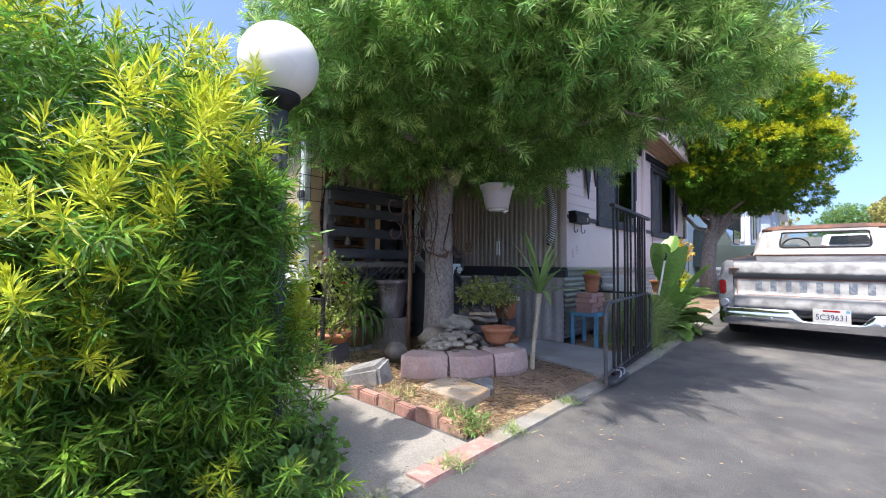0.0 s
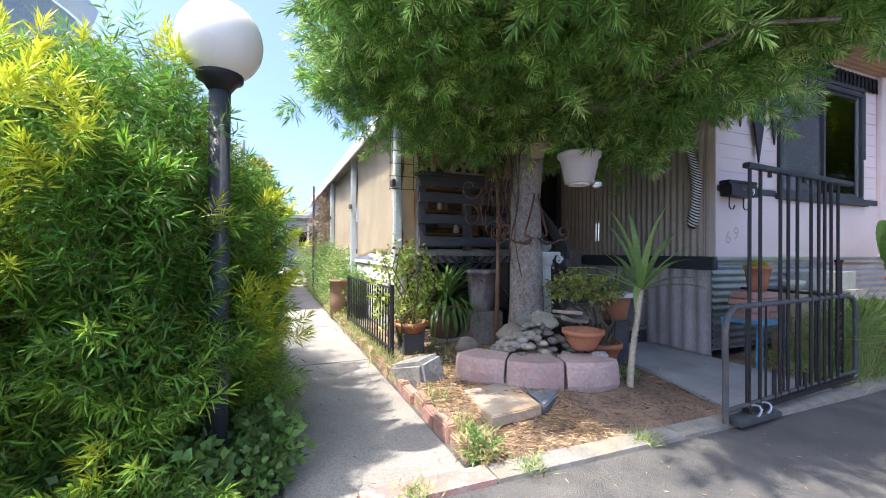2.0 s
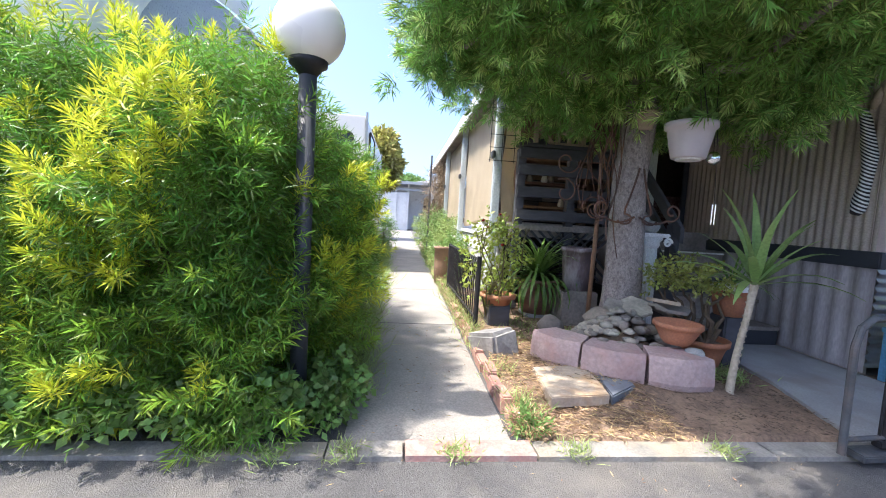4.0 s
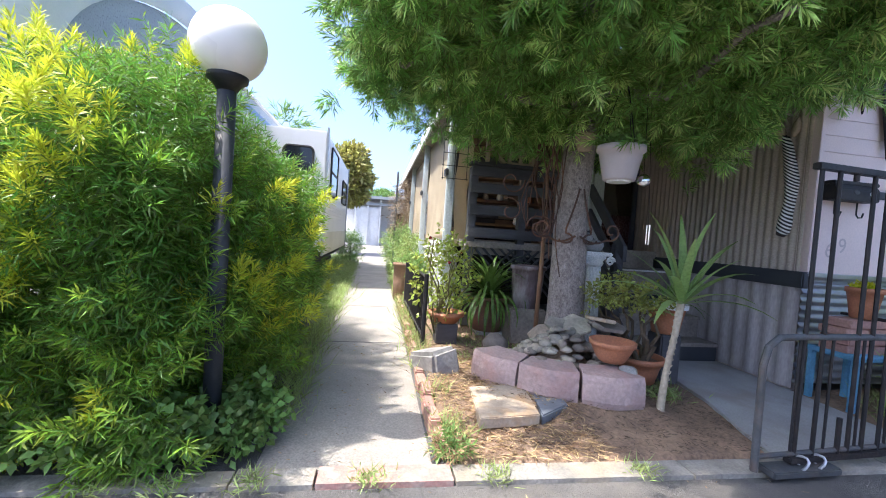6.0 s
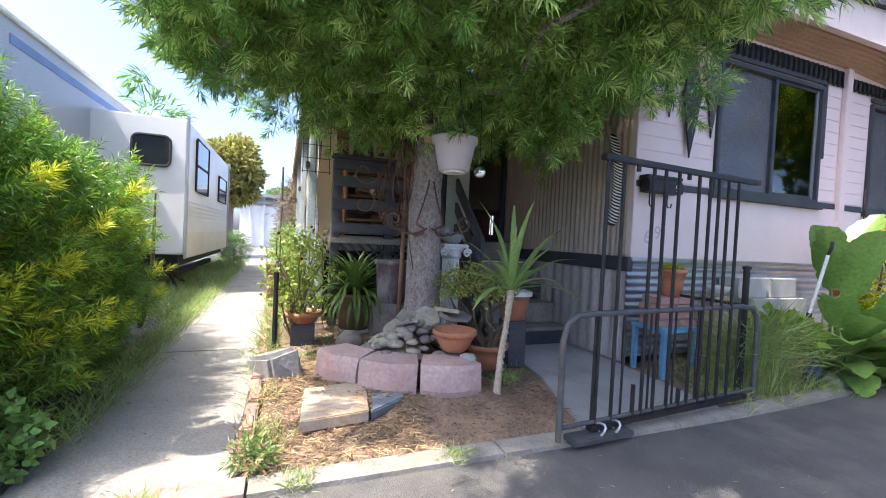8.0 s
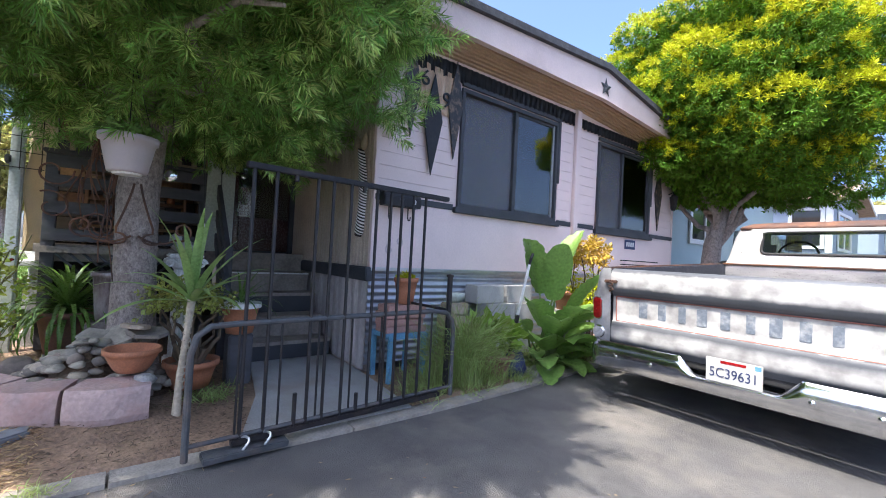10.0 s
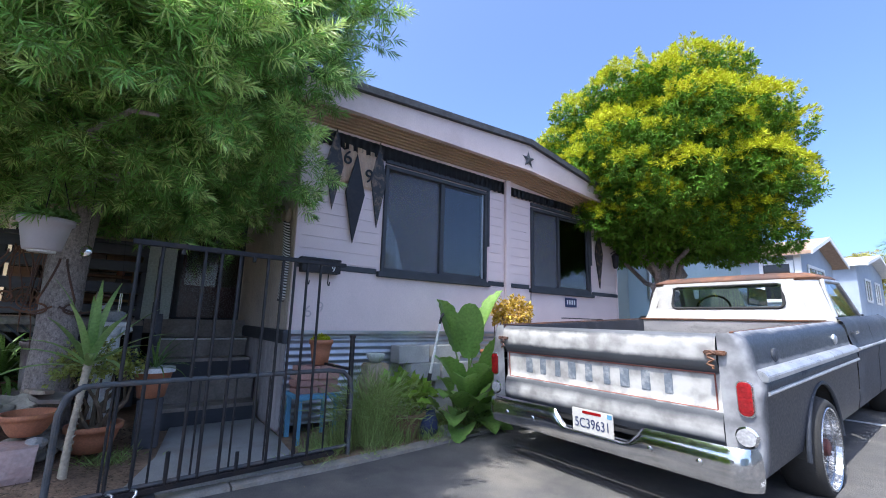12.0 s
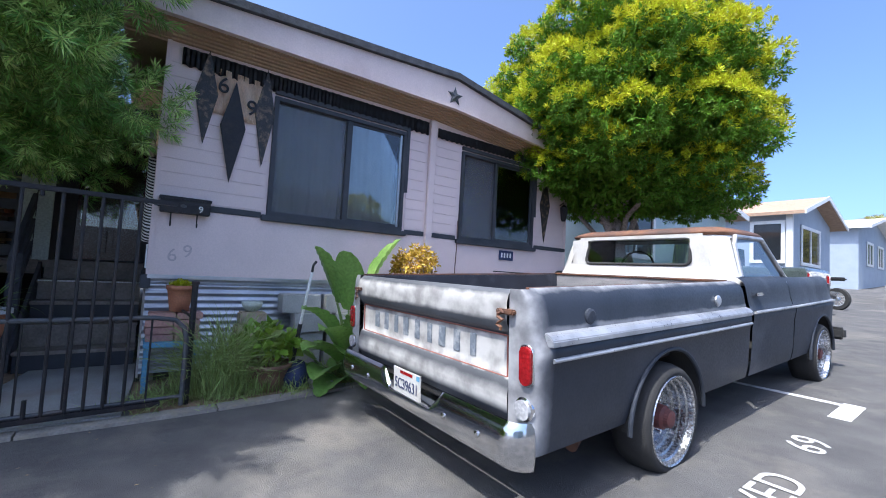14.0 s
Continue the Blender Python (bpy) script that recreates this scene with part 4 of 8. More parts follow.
    for x in (-0.72, -0.45, 0.45, 0.72):
        part("bumper_bolt", lathe([(0.018, 0), (0.016, 0.008), (0.001, 0.012)], m=pose(x, -0.099, 0.41, 90, 0, 0), sides=12), M_CHROME, ob)
    plate = part("licence_plate", box((-0.085, -0.098, 0.405), (0.225, -0.09, 0.56), 0.004), M_TRUCKWHITE, ob, "white licence plate with dark blue characters")
    fc = bpy.data.curves.new("plate_text", "FONT")
    fc.body, fc.size, fc.align_x, fc.extrude = "5C39631", 0.088, "CENTER", 0.001
    tmp = new("plate_text", fc)
    me = bpy.data.meshes.new_from_object(tmp.evaluated_get(bpy.context.evaluated_depsgraph_get()))
    bpy.data.objects.remove(tmp)
    me.transform(pose(0.07, -0.1005, 0.44, 90, 0, 0) @ Matrix.Diagonal((0.82, 1.0, 1, 1)))
    me.materials.append(M_PLATEINK)
    part("plate_script", box((0.0, -0.100, 0.53), (0.14, -0.0985, 0.548)), M_REDLENS, plate, "faded red script along the plate's top")
    part("plate_sticker", box((0.185, -0.100, 0.525), (0.217, -0.0985, 0.552)), M_BLUEPAINT, plate, "small blue sticker")
    tx = new("plate_characters", me)
    tx.parent = plate
    # cab shell: rings of a rounded rectangle rising to the roof
    rings = [(1.06, 0.90, 2.44, 3.98), (1.10, 0.885, 2.45, 3.95), (1.15, 0.865, 2.47, 3.85), (1.21, 0.845, 2.48, 3.78), (1.34, 0.81, 2.50, 3.66), (1.46, 0.775, 2.53, 3.54), (1.50, 0.755, 2.57, 3.48)]

    def ring(zz, hw, ya, yb, r=0.14, n=7):
        out = []
        for cx, cy, a0 in ((hw - r, yb - r, 0), (-hw + r, yb - r, 90), (-hw + r, ya + r, 180), (hw - r, ya + r, 270)):
            out += [(cx + r * math.cos(radians(a0 + 90 * k / n)), cy + r * math.sin(radians(a0 + 90 * k / n)), zz) for k in range(n + 1)]
        return out

    def loft(rows, close=False):
        bm = bmesh.new()
        vs = [[bm.verts.new(c) for c in row] for row in rows]
        k = len(vs[0])
        for a, b in zip(vs, vs[1:]):
            for i in range(k):
                bm.faces.new((a[i], a[(i + 1) % k], b[(i + 1) % k], b[i]))
        if close:
            bm.faces.new(vs[-1])
        return bm
    shell = loft([ring(*r) for r in rings])
    cabm = to_mesh("cab_shell", shell, M_TRUCKWHITE, True)
    shell = bmesh.new()
    shell.from_mesh(cabm)
    dead = []
    for f in shell.faces:
        c, nm = f.calc_center_median(), f.normal
        if 1.2 < c.z < 1.465 and abs(c.x) < 0.6 and c.y < 2.7:
            dead.append(f)
        elif 1.12 < c.z < 1.48 and abs(c.x) > 0.7 and 2.68 < c.y < 3.45:
            dead.append(f)
        elif 1.12 < c.z < 1.48 and c.y > 3.35 and abs(c.x) < 0.7:
            dead.append(f)
    bmesh.ops.delete(shell, geom=dead, context="FACES")
    cab = part("cab", shell, M_TRUCKWHITE, ob, "white cab with peeling paint", True)
    part("cab_roof", loft([ring(1.485, 0.765, 2.56, 3.50), ring(1.51, 0.775, 2.53, 3.54), ring(1.535, 0.75, 2.56, 3.5), ring(1.565, 0.68, 2.64, 3.42), ring(1.58, 0.5, 2.8, 3.3)], True), M_RUST, cab, "rusty cab roof with a drip rail", True)
    part("rear_window", prism([(-0.53, 1.215), (0.55, 1.215), (0.54, 1.46), (-0.52, 1.46)], 2.51, 2.516, "y"), M_GLASS, cab, "curved rear window glass").visible_shadow = False
    loop = []
    for cx, cz, a0 in ((0.475, 1.405, 0), (-0.455, 1.405, 90), (-0.465, 1.27, 180), (0.485, 1.27, 270)):
        loop += [(cx + 0.05 * math.cos(radians(a0 + 18 * k)), 2.492 + (cz - 1.27) * 0.2 + 0.05 * 0.2 * math.sin(radians(a0 + 18 * k)), cz + 0.05 * math.sin(radians(a0 + 18 * k))) for k in range(6)]
    part("window_seal", tube(loop + loop[:1], 0.014, 8), M_RUBBER, cab)
    # white wall between the seal and the cut
    for lo, hi in (((-0.72, 2.488, 1.12), (0.72, 2.498, 1.225)), ((-0.62, 2.527, 1.452), (0.62, 2.54, 1.5)), ((0.525, 2.5, 1.215), (0.7, 2.508, 1.47)), ((-0.7, 2.5, 1.215), (-0.505, 2.508, 1.47))):
        part("back_panel", box(lo, hi, 0.003), M_TRUCKWHITE, cab)
    for s in (1, -1):
        fr = [(s * 0.865, 2.64, 1.13), (s * 0.80, 2.68, 1.4), (s * 0.785, 2.74, 1.475), (s * 0.785, 3.36, 1.475), (s * 0.865, 3.7, 1.13)]
        part("door_frame", tube(fr, 0.022, 8), M_BAREMETAL, cab, "bare metal window frame of the door")
        bm = bmesh.new()
        bm.faces.new([bm.verts.new(c) for c in fr])
        part("side_glass", bm, M_GLASS, cab).visible_shadow = False
        part("door_handle", box((s * 0.95, 2.56, 0.985), (s * 1.01, 2.7, 1.01), 0.01), M_CHROME, ob, "chrome door handle")
        part("headlight", lathe([(0.08, 0), (0.08, 0.03), (0.001, 0.05)], m=pose(s * 0.68, 5.26, 0.82, -90, 0, 0), sides=20), M_CLEARLENS, ob)
    part("hood", grid(lambda u, v: (-0.9 + 1.8 * u, 3.75 + 1.5 * v, 1.1 + 0.06 * math.sin(math.pi * u) - 0.04 * v), 14, 6, thick=0.02), M_TRUCKGREY, ob, "", True)
    part("cowl", box((-0.88, 3.45, 0.9), (0.88, 3.95, 1.12), 0.02), M_TRUCKGREY, ob)
    part("grille", box((-0.9, 5.15, 0.45), (0.9, 5.25, 1.05), 0.02), M_GREYIRON, ob)
    part("front_bumper", box((-1.0, 5.25, 0.38), (1.02, 5.38, 0.52), 0.03), M_RUBBER, ob)
    part("under_body", box((-0.85, 2.45, 0.4), (0.85, 5.1, 0.5)), M_RUBBER, ob)
    part("seat", box((-0.7, 2.6, 0.75), (0.7, 2.8, 1.22), 0.05), M_GREYIRON, ob, "grey bench seat back")
    part("steering_wheel", tube([(-0.35 + 0.19 * math.cos(a), 3.2 + 0.05 * math.sin(a), 1.2 + 0.17 * math.sin(a)) for a in (math.pi * k / 10 for k in range(21))], 0.012, 8), M_RUBBER, ob)
    return ob


M_STEP = mat("rubbed_bright_metal", (0.50, 0.51, 0.53), (0.34, 0.35, 0.37), 5, 0.38, metal=0.5, bump=0.04, stain=(0.16, 0.165, 0.18), stain_scale=4, stain_amt=0.6, grain_amt=0.05)
M_REDLINE = mat("faded_red_line", (0.34, 0.10, 0.07), (0.22, 0.09, 0.07), 9, 0.6, bump=0)
M_RIM = mat("dull_chrome", (0.50, 0.51, 0.53), (0.38, 0.39, 0.41), 8, 0.24, metal=0.9, bump=0.03, stain=(0.2, 0.17, 0.15), stain_scale=9, stain_amt=0.4)
M_HUB = mat("dull_red_paint", (0.16, 0.035, 0.03), (0.08, 0.03, 0.028), 9, 0.7, bump=0.2)
M_PLATEINK = mat("dark_blue_ink", (0.03, 0.045, 0.12), None, 5, 0.6, bump=0)
pickup = truck()
SLOPE = math.degrees(math.atan(0.046))
place(pickup, pose(0.02, 6.5, ground_z(7.68) - 0.03 - 1.18 * 0.046, SLOPE, 0, 0))


# ---- hedge, trees ----
def hedge():
    ob = thing("hedge", (-2.6, 0.5, 0.0), "dense clipped-loose green hedge with yellow new shoots", "hedge")
    rs = np.random.RandomState(4)
    green, tips = [], []
    for k in range(14):
        x, y = rs.uniform(-4.8, -1.7), rs.uniform(-0.4, 0.9)
        part("stem", tube([(x, y, -0.02), (x + rs.uniform(-0.1, 0.1), y + rs.uniform(-0.1, 0.1), 0.7), (x + rs.uniform(-0.3, 0.3), y + rs.uniform(-0.2, 0.2), 1.4)], [0.03, 0.022, 0.008], 7), M_TWIG, ob)
    blobs = []
    for x, y, z, rx, ry, rz in ((-2.15, -0.78, 0.84, 0.84, 1.84, 0.93), (-1.98, 0.24, 0.86, 0.56, 0.6, 0.96), (-1.47, 0.74, 0.66, 0.2, 0.2, 0.72), (-2.75, 0.3, 0.75, 1.15, 0.86, 0.8), (-3.5, 0.3, 0.68, 0.85, 0.7, 0.68), (-2.6, -2.4, 0.85, 1.1, 0.9, 0.9)):
        n = int(760 * (rx * ry + ry * rz + rx * rz))
        p, d = on_box(rs, n, (x, y, z), (rx, ry, rz))
        j = np.array([noise.noise((a[0] * 2.6, a[1] * 2.6, a[2] * 2.6)) + 0.5 * noise.noise((a[0] * 6, a[1] * 6, a[2] * 6)) for a in p])[:, None]
        p = p + d * (0.25 * j - 0.04 + rs.uniform(-0.12, 0.04, (len(p), 1)))
        blobs.append((p, d, j))
    P, D, J = (np.concatenate(c) for c in zip(*blobs))
    ok = (P[:, 2] > 0.03) & (P[:, 1] < 1.30 - 0.1 * rs.rand(len(P))) & (np.hypot(P[:, 0] + 1.42, P[:, 1] - 1.38) > 0.36)
    P, D, J = P[ok], D[ok], J[ok]
    up = unit(D + np.array([0, 0, 0.55]) + rs.normal(0, 0.35, D.shape))
    green.append(sprays(P - up * 0.05, up, 26, 0.13, 0.085, 0.0068, 1, (85, 30), 0.12))
    q = P + rs.normal(0, 0.05, P.shape) - D * 0.1
    green.append(sprays(q, unit(D + rs.normal(0, 0.6, D.shape)), 12, 0.12, 0.075, 0.009, 2, (85, 40), 0.2))
    sel = (rs.rand(len(P)) < np.clip(0.03 + 0.3 * np.clip(P[:, 2] - 1.3, 0, 1) * (P[:, 0] > -2.8) * 0.3 + 1.7 * np.clip(J[:, 0] - 0.22, 0, 1) * (P[:, 2] < 1.5) * (P[:, 2] > 0.3) * (P[:, 0] > -2.0), 0.004, 0.5))
    t = P[sel] + up[sel] * 0.11
    for k in range(3):
        side = rs.normal(0, 0.035, t.shape) * (k > 0)
        tips.append(sprays(t + side, unit(up[sel] + np.array([0, 0, 0.45]) + side * 8), 30, 0.085, 0.074, 0.0072, 3 + 50 * k, (84, 12)))
    far = (P[:, 0] < -3.1) & (P[:, 2] > 0.75) & (rs.rand(len(P)) < 0.75)
    # mid: paler leaves, more of them low down, brighten the dim face by colour
    mid = (P[:, 0] > -3.1) & (rs.rand(len(P)) < 0.5 * np.clip(1.55 - P[:, 2], 0, 1))
    light = [sprays(P[k] + up[k] * 0.05, unit(up[k] + rs.normal(0, 0.25, up[k].shape)), 20, 0.11, 0.08, 0.0085, 12 + i, (85, 20), 0.1) for i, k in enumerate((far, mid))]
    leaf_part("light_foliage", light, M_HEDGELIGHT, ob, 15, "lighter green leaves, the low ones coloured to lift the shade")
    leaf_part("foliage", green, M_HEDGE, ob, 5, "narrow dark green leaves")
    leaf_part("new_growth", tips, M_TIP, ob, 6, "bright yellow-green shoots")
    return ob


hedge()


def limb(a, b, r0, r1, seed, bend=0.15, n=6):
    rs = random.Random(seed)
    a, b = Vector(a), Vector(b)
    pts = []
    for k in range(n + 1):
        f = k / n
        off = Vector((rs.uniform(-1, 1), rs.uniform(-1, 1), rs.uniform(-1, 1))) * bend * math.sin(math.pi * f) * 0.5
        pts.append(a.lerp(b, f) + off)
    return pts, [r0 + (r1 - r0) * k / n for k in range(n + 1)]


TX, TY = -2.97, 3.36


def fern_pine():
    ob = thing("fern_pine_tree", (TX, TY, 0.0), "fern pine tree with rough grey trunk and drooping crown", "tree")
    rs = np.random.RandomState(11)
    pts = [(TX + 0.02, TY, -0.05), (TX + 0.01, TY, 0.25), (TX, TY, 0.5), (TX, TY + 0.0, 1.0), (TX - 0.01, TY - 0.01, 1.5), (TX + 0.02, TY + 0.02, 2.0), (TX, TY + 0.05, 2.7), (TX + 0.05, TY, 3.5)]
    bm = tube(pts, [0.23, 0.18, 0.155, 0.145, 0.14, 0.13, 0.10, 0.06], 24)
    for v in bm.verts:
        nn = noise.noise((v.co.x * 9, v.co.y * 9, v.co.z * 5)) * 0.012
        c = Vector((TX, TY, v.co.z))
        v.co += (v.co - c).normalized() * nn
    part("trunk", bm, M_BARK, ob, "rough grey pitted trunk", True)
    C = np.array((-2.35, 3.1, 3.05))
    for k in range(13):
        a = 2 * math.pi * k / 13 + rs.uniform(-0.2, 0.2)
        r = rs.uniform(1.3, 2.0)
        e = (C[0] + r * math.cos(a), C[1] + r * math.sin(a), rs.uniform(2.2, 3.6))
        p, q = limb((TX, TY, rs.uniform(1.8, 2.9)), e, 0.045, 0.01, k, 0.4)
        part("limb", tube(p, q, 7), M_BARK, ob)
    blobs = CROWN
    # young holds the paler sprays, coloured as sunlit leaves
    green, young = [], []
    for i, (x, y, z, r) in enumerate(blobs):
        n = int(128 * r * r * 4)
        p, d = on_blob(rs, n, (x, y, z), (r, r, r * 0.8), -0.75)
        j = np.array([noise.noise((a[0] * 2.6, a[1] * 2.6, a[2] * 2.6)) for a in p])[:, None]
        p = p + d * (0.36 * j + rs.uniform(-0.16, 0.05, (len(p), 1)))
        w = unit(d * np.array([1, 1, 0.7]) + np.array([0, 0, 0.12]) + rs.normal(0, 0.3, d.shape))
        green.append(sprays(p - w * 0.06, w, 38, 0.13, 0.108, 0.0082, 20 + i, (95, 10), 0.10))
        # paler sprays gather on upward and road-side faces: sunlight painted by colour
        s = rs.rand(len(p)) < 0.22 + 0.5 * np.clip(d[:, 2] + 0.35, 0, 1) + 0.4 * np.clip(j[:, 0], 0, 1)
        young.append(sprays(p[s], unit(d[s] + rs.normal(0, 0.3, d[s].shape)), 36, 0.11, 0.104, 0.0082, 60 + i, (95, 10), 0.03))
        if x > -1.5:
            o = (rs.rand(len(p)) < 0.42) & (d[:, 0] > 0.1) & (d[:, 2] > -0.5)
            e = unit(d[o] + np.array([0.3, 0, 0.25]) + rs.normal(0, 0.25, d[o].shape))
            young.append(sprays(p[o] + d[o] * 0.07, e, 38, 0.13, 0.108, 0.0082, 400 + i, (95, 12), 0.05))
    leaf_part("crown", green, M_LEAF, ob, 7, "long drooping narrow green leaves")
    leaf_part("young_leaves", young, M_LEAFLIT, ob, 8, "lighter green leaves, sunlight put into their colour")
    return ob


def crown_blobs():
    """Lumps over a broad dome round the trunk, hung lowest over the garden."""
    rs = random.Random(3)
    out = []
    for k in range(46):
        a = 2.399 * k
        f = math.sqrt((k + 0.5) / 46)
        x, y = -2.3 + 1.78 * f * math.cos(a), 3.32 + 1.72 * f * math.sin(a)
        zt = 2.45 + 1.75 * math.sqrt(max(0.0, 1 - f * f))
        out.append((x, y, zt, rs.uniform(0.42, 0.62)))
        if f > 0.2:
            out.append((x, y, (2.44 if x > -1.7 else 2.22) + rs.uniform(-0.08, 0.18), rs.uniform(0.36, 0.5)))
    out = [b for b in out if b[1] + b[3] < 5.15 or b[0] < -2.6]
    # boughs that stand out on the road side in uneven tiers
    out += [(-1.0, 3.9, 3.25, 0.5), (-1.25, 4.25, 3.7, 0.5), (-0.72, 3.45, 2.75, 0.42), (-1.5, 4.45, 4.0, 0.5), (-0.55, 4.1, 2.62, 0.36), (-0.62, 3.0, 2.95, 0.34),
            (-2.55, 1.72, 2.42, 0.34), (-2.75, 1.55, 2.2, 0.26), (-2.3, 1.6, 2.6, 0.36), (-3.05, 1.75, 2.5, 0.34), (-0.95, 4.75, 3.45, 0.44), (-1.15, 4.8, 3.95, 0.48), (-1.3, 4.7, 4.35, 0.5), (-0.85, 4.45, 2.72, 0.36), (-0.8, 2.45, 2.75, 0.36), (-1.05, 2.9, 3.5, 0.42)]
    return out


CROWN = crown_blobs()
fern_pine()


def lime_tree():
    bx, by = -2.0, 11.6
    gz = ground_z(by)
    ob = thing("round_headed_tree", (bx, by, gz), "round-headed tree with clumped yellow-green foliage", "tree")
    rs = np.random.RandomState(21)
    part("trunk", tube([(bx, by, gz - 0.05), (bx, by, gz + 0.6), (bx + 0.05, by, 1.6), (bx + 0.2, by + 0.1, 2.4)], [0.2, 0.16, 0.14, 0.1], 16), M_BARK, ob, "", True)
    C = np.array((-1.82, 11.6, 3.95))
    for k in range(12):
        a = 2 * math.pi * k / 12
        e = (C[0] + 1.2 * math.cos(a), C[1] + 1.2 * math.sin(a), rs.uniform(2.8, 4.6))
        p, q = limb((bx + 0.1, by, rs.uniform(1.5, 2.3)), e, 0.06, 0.012, k + 40, 0.4)
        part("limb", tube(p, q, 7), M_BARK, ob)
    lit, dark = [], []
    rad = np.array((2.05, 2.05, 1.85))
    for i in range(120):
        up_z = 1 - 1.85 * (i + 0.5) / 120
        az = 2.39996 * i
        d = np.array((math.cos(az) * math.sqrt(1 - up_z * up_z), math.sin(az) * math.sqrt(1 - up_z * up_z), up_z))
        c = C + d * rad * rs.uniform(0.74, 1.06)
        c[2] = max(c[2], 2.25 + rs.uniform(0, 0.25))
        r = rs.uniform(0.27, 0.5)
        p, dd = on_blob(rs, int(1900 * r * r), c, (r, r, r * 0.78))
        j = np.array([noise.noise((a[0] * 7, a[1] * 7, a[2] * 7)) for a in p])[:, None]
        p = p + dd * (0.16 * j + rs.uniform(-0.05, 0.02, (len(p), 1)))
        w = unit(dd + np.array([0, 0, 0.45]) + rs.normal(0, 0.2, dd.shape))
        # facing picks the lit or shaded leaf colour, painting sun on each clump
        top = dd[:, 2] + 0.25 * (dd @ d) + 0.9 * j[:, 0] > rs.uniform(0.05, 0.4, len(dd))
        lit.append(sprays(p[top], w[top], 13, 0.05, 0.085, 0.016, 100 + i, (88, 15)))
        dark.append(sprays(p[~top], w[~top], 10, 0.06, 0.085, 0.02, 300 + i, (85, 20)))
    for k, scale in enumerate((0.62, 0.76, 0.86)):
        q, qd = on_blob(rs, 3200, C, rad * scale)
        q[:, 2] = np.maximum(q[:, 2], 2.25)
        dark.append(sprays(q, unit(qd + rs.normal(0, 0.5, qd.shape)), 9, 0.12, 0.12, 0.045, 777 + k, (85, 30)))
    leaf_part("crown", dark, M_LIMESHADE, ob, 9, "dark green leaves, shade put into their colour")
    leaf_part("new_growth", lit, M_LIME, ob, 10, "yellow-green leaf tufts, sunlit tops put into their colour")
    return ob


lime_tree()

# ---- globe lamp ----
LX, LY = -1.70, 0.97
lamp = thing("globe_street_lamp", (LX, LY, 0), "low street lamp with white opal globe on dark post", "street lamp")
part("post", tube([(LX, LY, -0.05), (LX, LY, 1.74)], 0.042, 20), M_DARKTRIM, lamp, "dark blue-grey painted post", True)
part("fitter", lathe([(0.042, 1.70), (0.066, 1.735), (0.09, 1.75), (0.092, 1.775), (0.075, 1.782)], (LX, LY, 0)), M_BLACK, lamp, "dark metal collar", True)
part("globe", lathe([(0.168 * math.cos(a), 1.912 + 0.168 * math.sin(a)) for a in (math.radians(-66 + 156 * k / 20) for k in range(21))], (LX, LY, 0), 32), M_GLOBE, lamp, "white opal globe", True)


# ---- porch ----
deck = tagged(new("porch_deck"), "raised wooden porch deck", kind="structure")
part("deck_boards", box((-9.0, 2.62, 0.98), (-4.14, 5.05, 1.06)), M_WOODGREY, deck)
part("deck_front", box((-4.16, 2.64, 0.9), (-4.12, 4.1, 1.06), 0.005), M_WOODGREY, deck)
stairs = thing("porch_steps", (-3.6, 4.6, 0.04), "weathered grey wooden porch steps with pale nosing", "steps")
NOSE = [(-3.12, 0.22), (-3.38, 0.43), (-3.64, 0.64), (-3.90, 0.85), (-4.16, 1.06)]
for i, (x, z) in enumerate(NOSE):
    part("tread", box((x - 0.3, 4.14, z - 0.035), (x + 0.02, 5.045, z), 0.006), M_WOODGREY, stairs)
    part("riser", box((x - 0.02, 4.15, z - 0.21), (x, 5.04, z - 0.036)), M_DARKTRIM if i in (0, 2) else M_WOODGREY, stairs)
    if i == 3:
        part("nosing", box((x + 0.012, 4.15, z - 0.018), (x + 0.026, 5.04, z - 0.002)), M_WHITE, stairs, "white edge strip")
part("stringer", prism([(-3.1, 0.04), (-3.1, 0.2), (-4.16, 1.05), (-4.16, 0.04)], 4.1, 4.13, "y"), M_WOODDARK, stairs)

rail = thing("porch_railing", (-4.1, 3.3, 1.06), "dark painted wooden porch railing with flat boards", "railing")
for y in (2.72, 3.3, 3.93):
    part("post", box((-4.15, y - 0.045, 0.1), (-4.06, y + 0.045, 1.86), 0.006), M_WOODDARK, rail)
for z in (1.15, 1.40, 1.64, 1.82):
    part("board", box((-4.06, 2.68, z - 0.06), (-4.02, 3.97, z + 0.05), 0.005), M_WOODDARK, rail)
part("cap", box((-4.17, 2.66, 1.88), (-4.0, 3.98, 1.915), 0.006), M_WOODDARK, rail)
srail = thing("stair_railing", (-3.35, 4.06, 0.04), "dark painted sloping stair railing", "railing")
part("newel", box((-3.42, 4.02, 0.04), (-3.33, 4.11, 1.12), 0.006), M_WOODDARK, srail)
for dz, w in ((0.0, 0.075), (-0.27, 0.06), (-0.52, 0.06)):
    part("sloping_board", prism([(-4.12, 1.93 + dz), (-3.22, 1.10 + dz), (-3.22, 1.10 + dz - 2 * w), (-4.12, 1.93 + dz - 2 * w)], 4.03, 4.07, "y", bevel=0.004), M_WOODDARK, srail)
lattice = thing("lattice_screen", (-4.05, 3.1, 0.4), "dark crossed wooden lattice below the deck", "lattice")
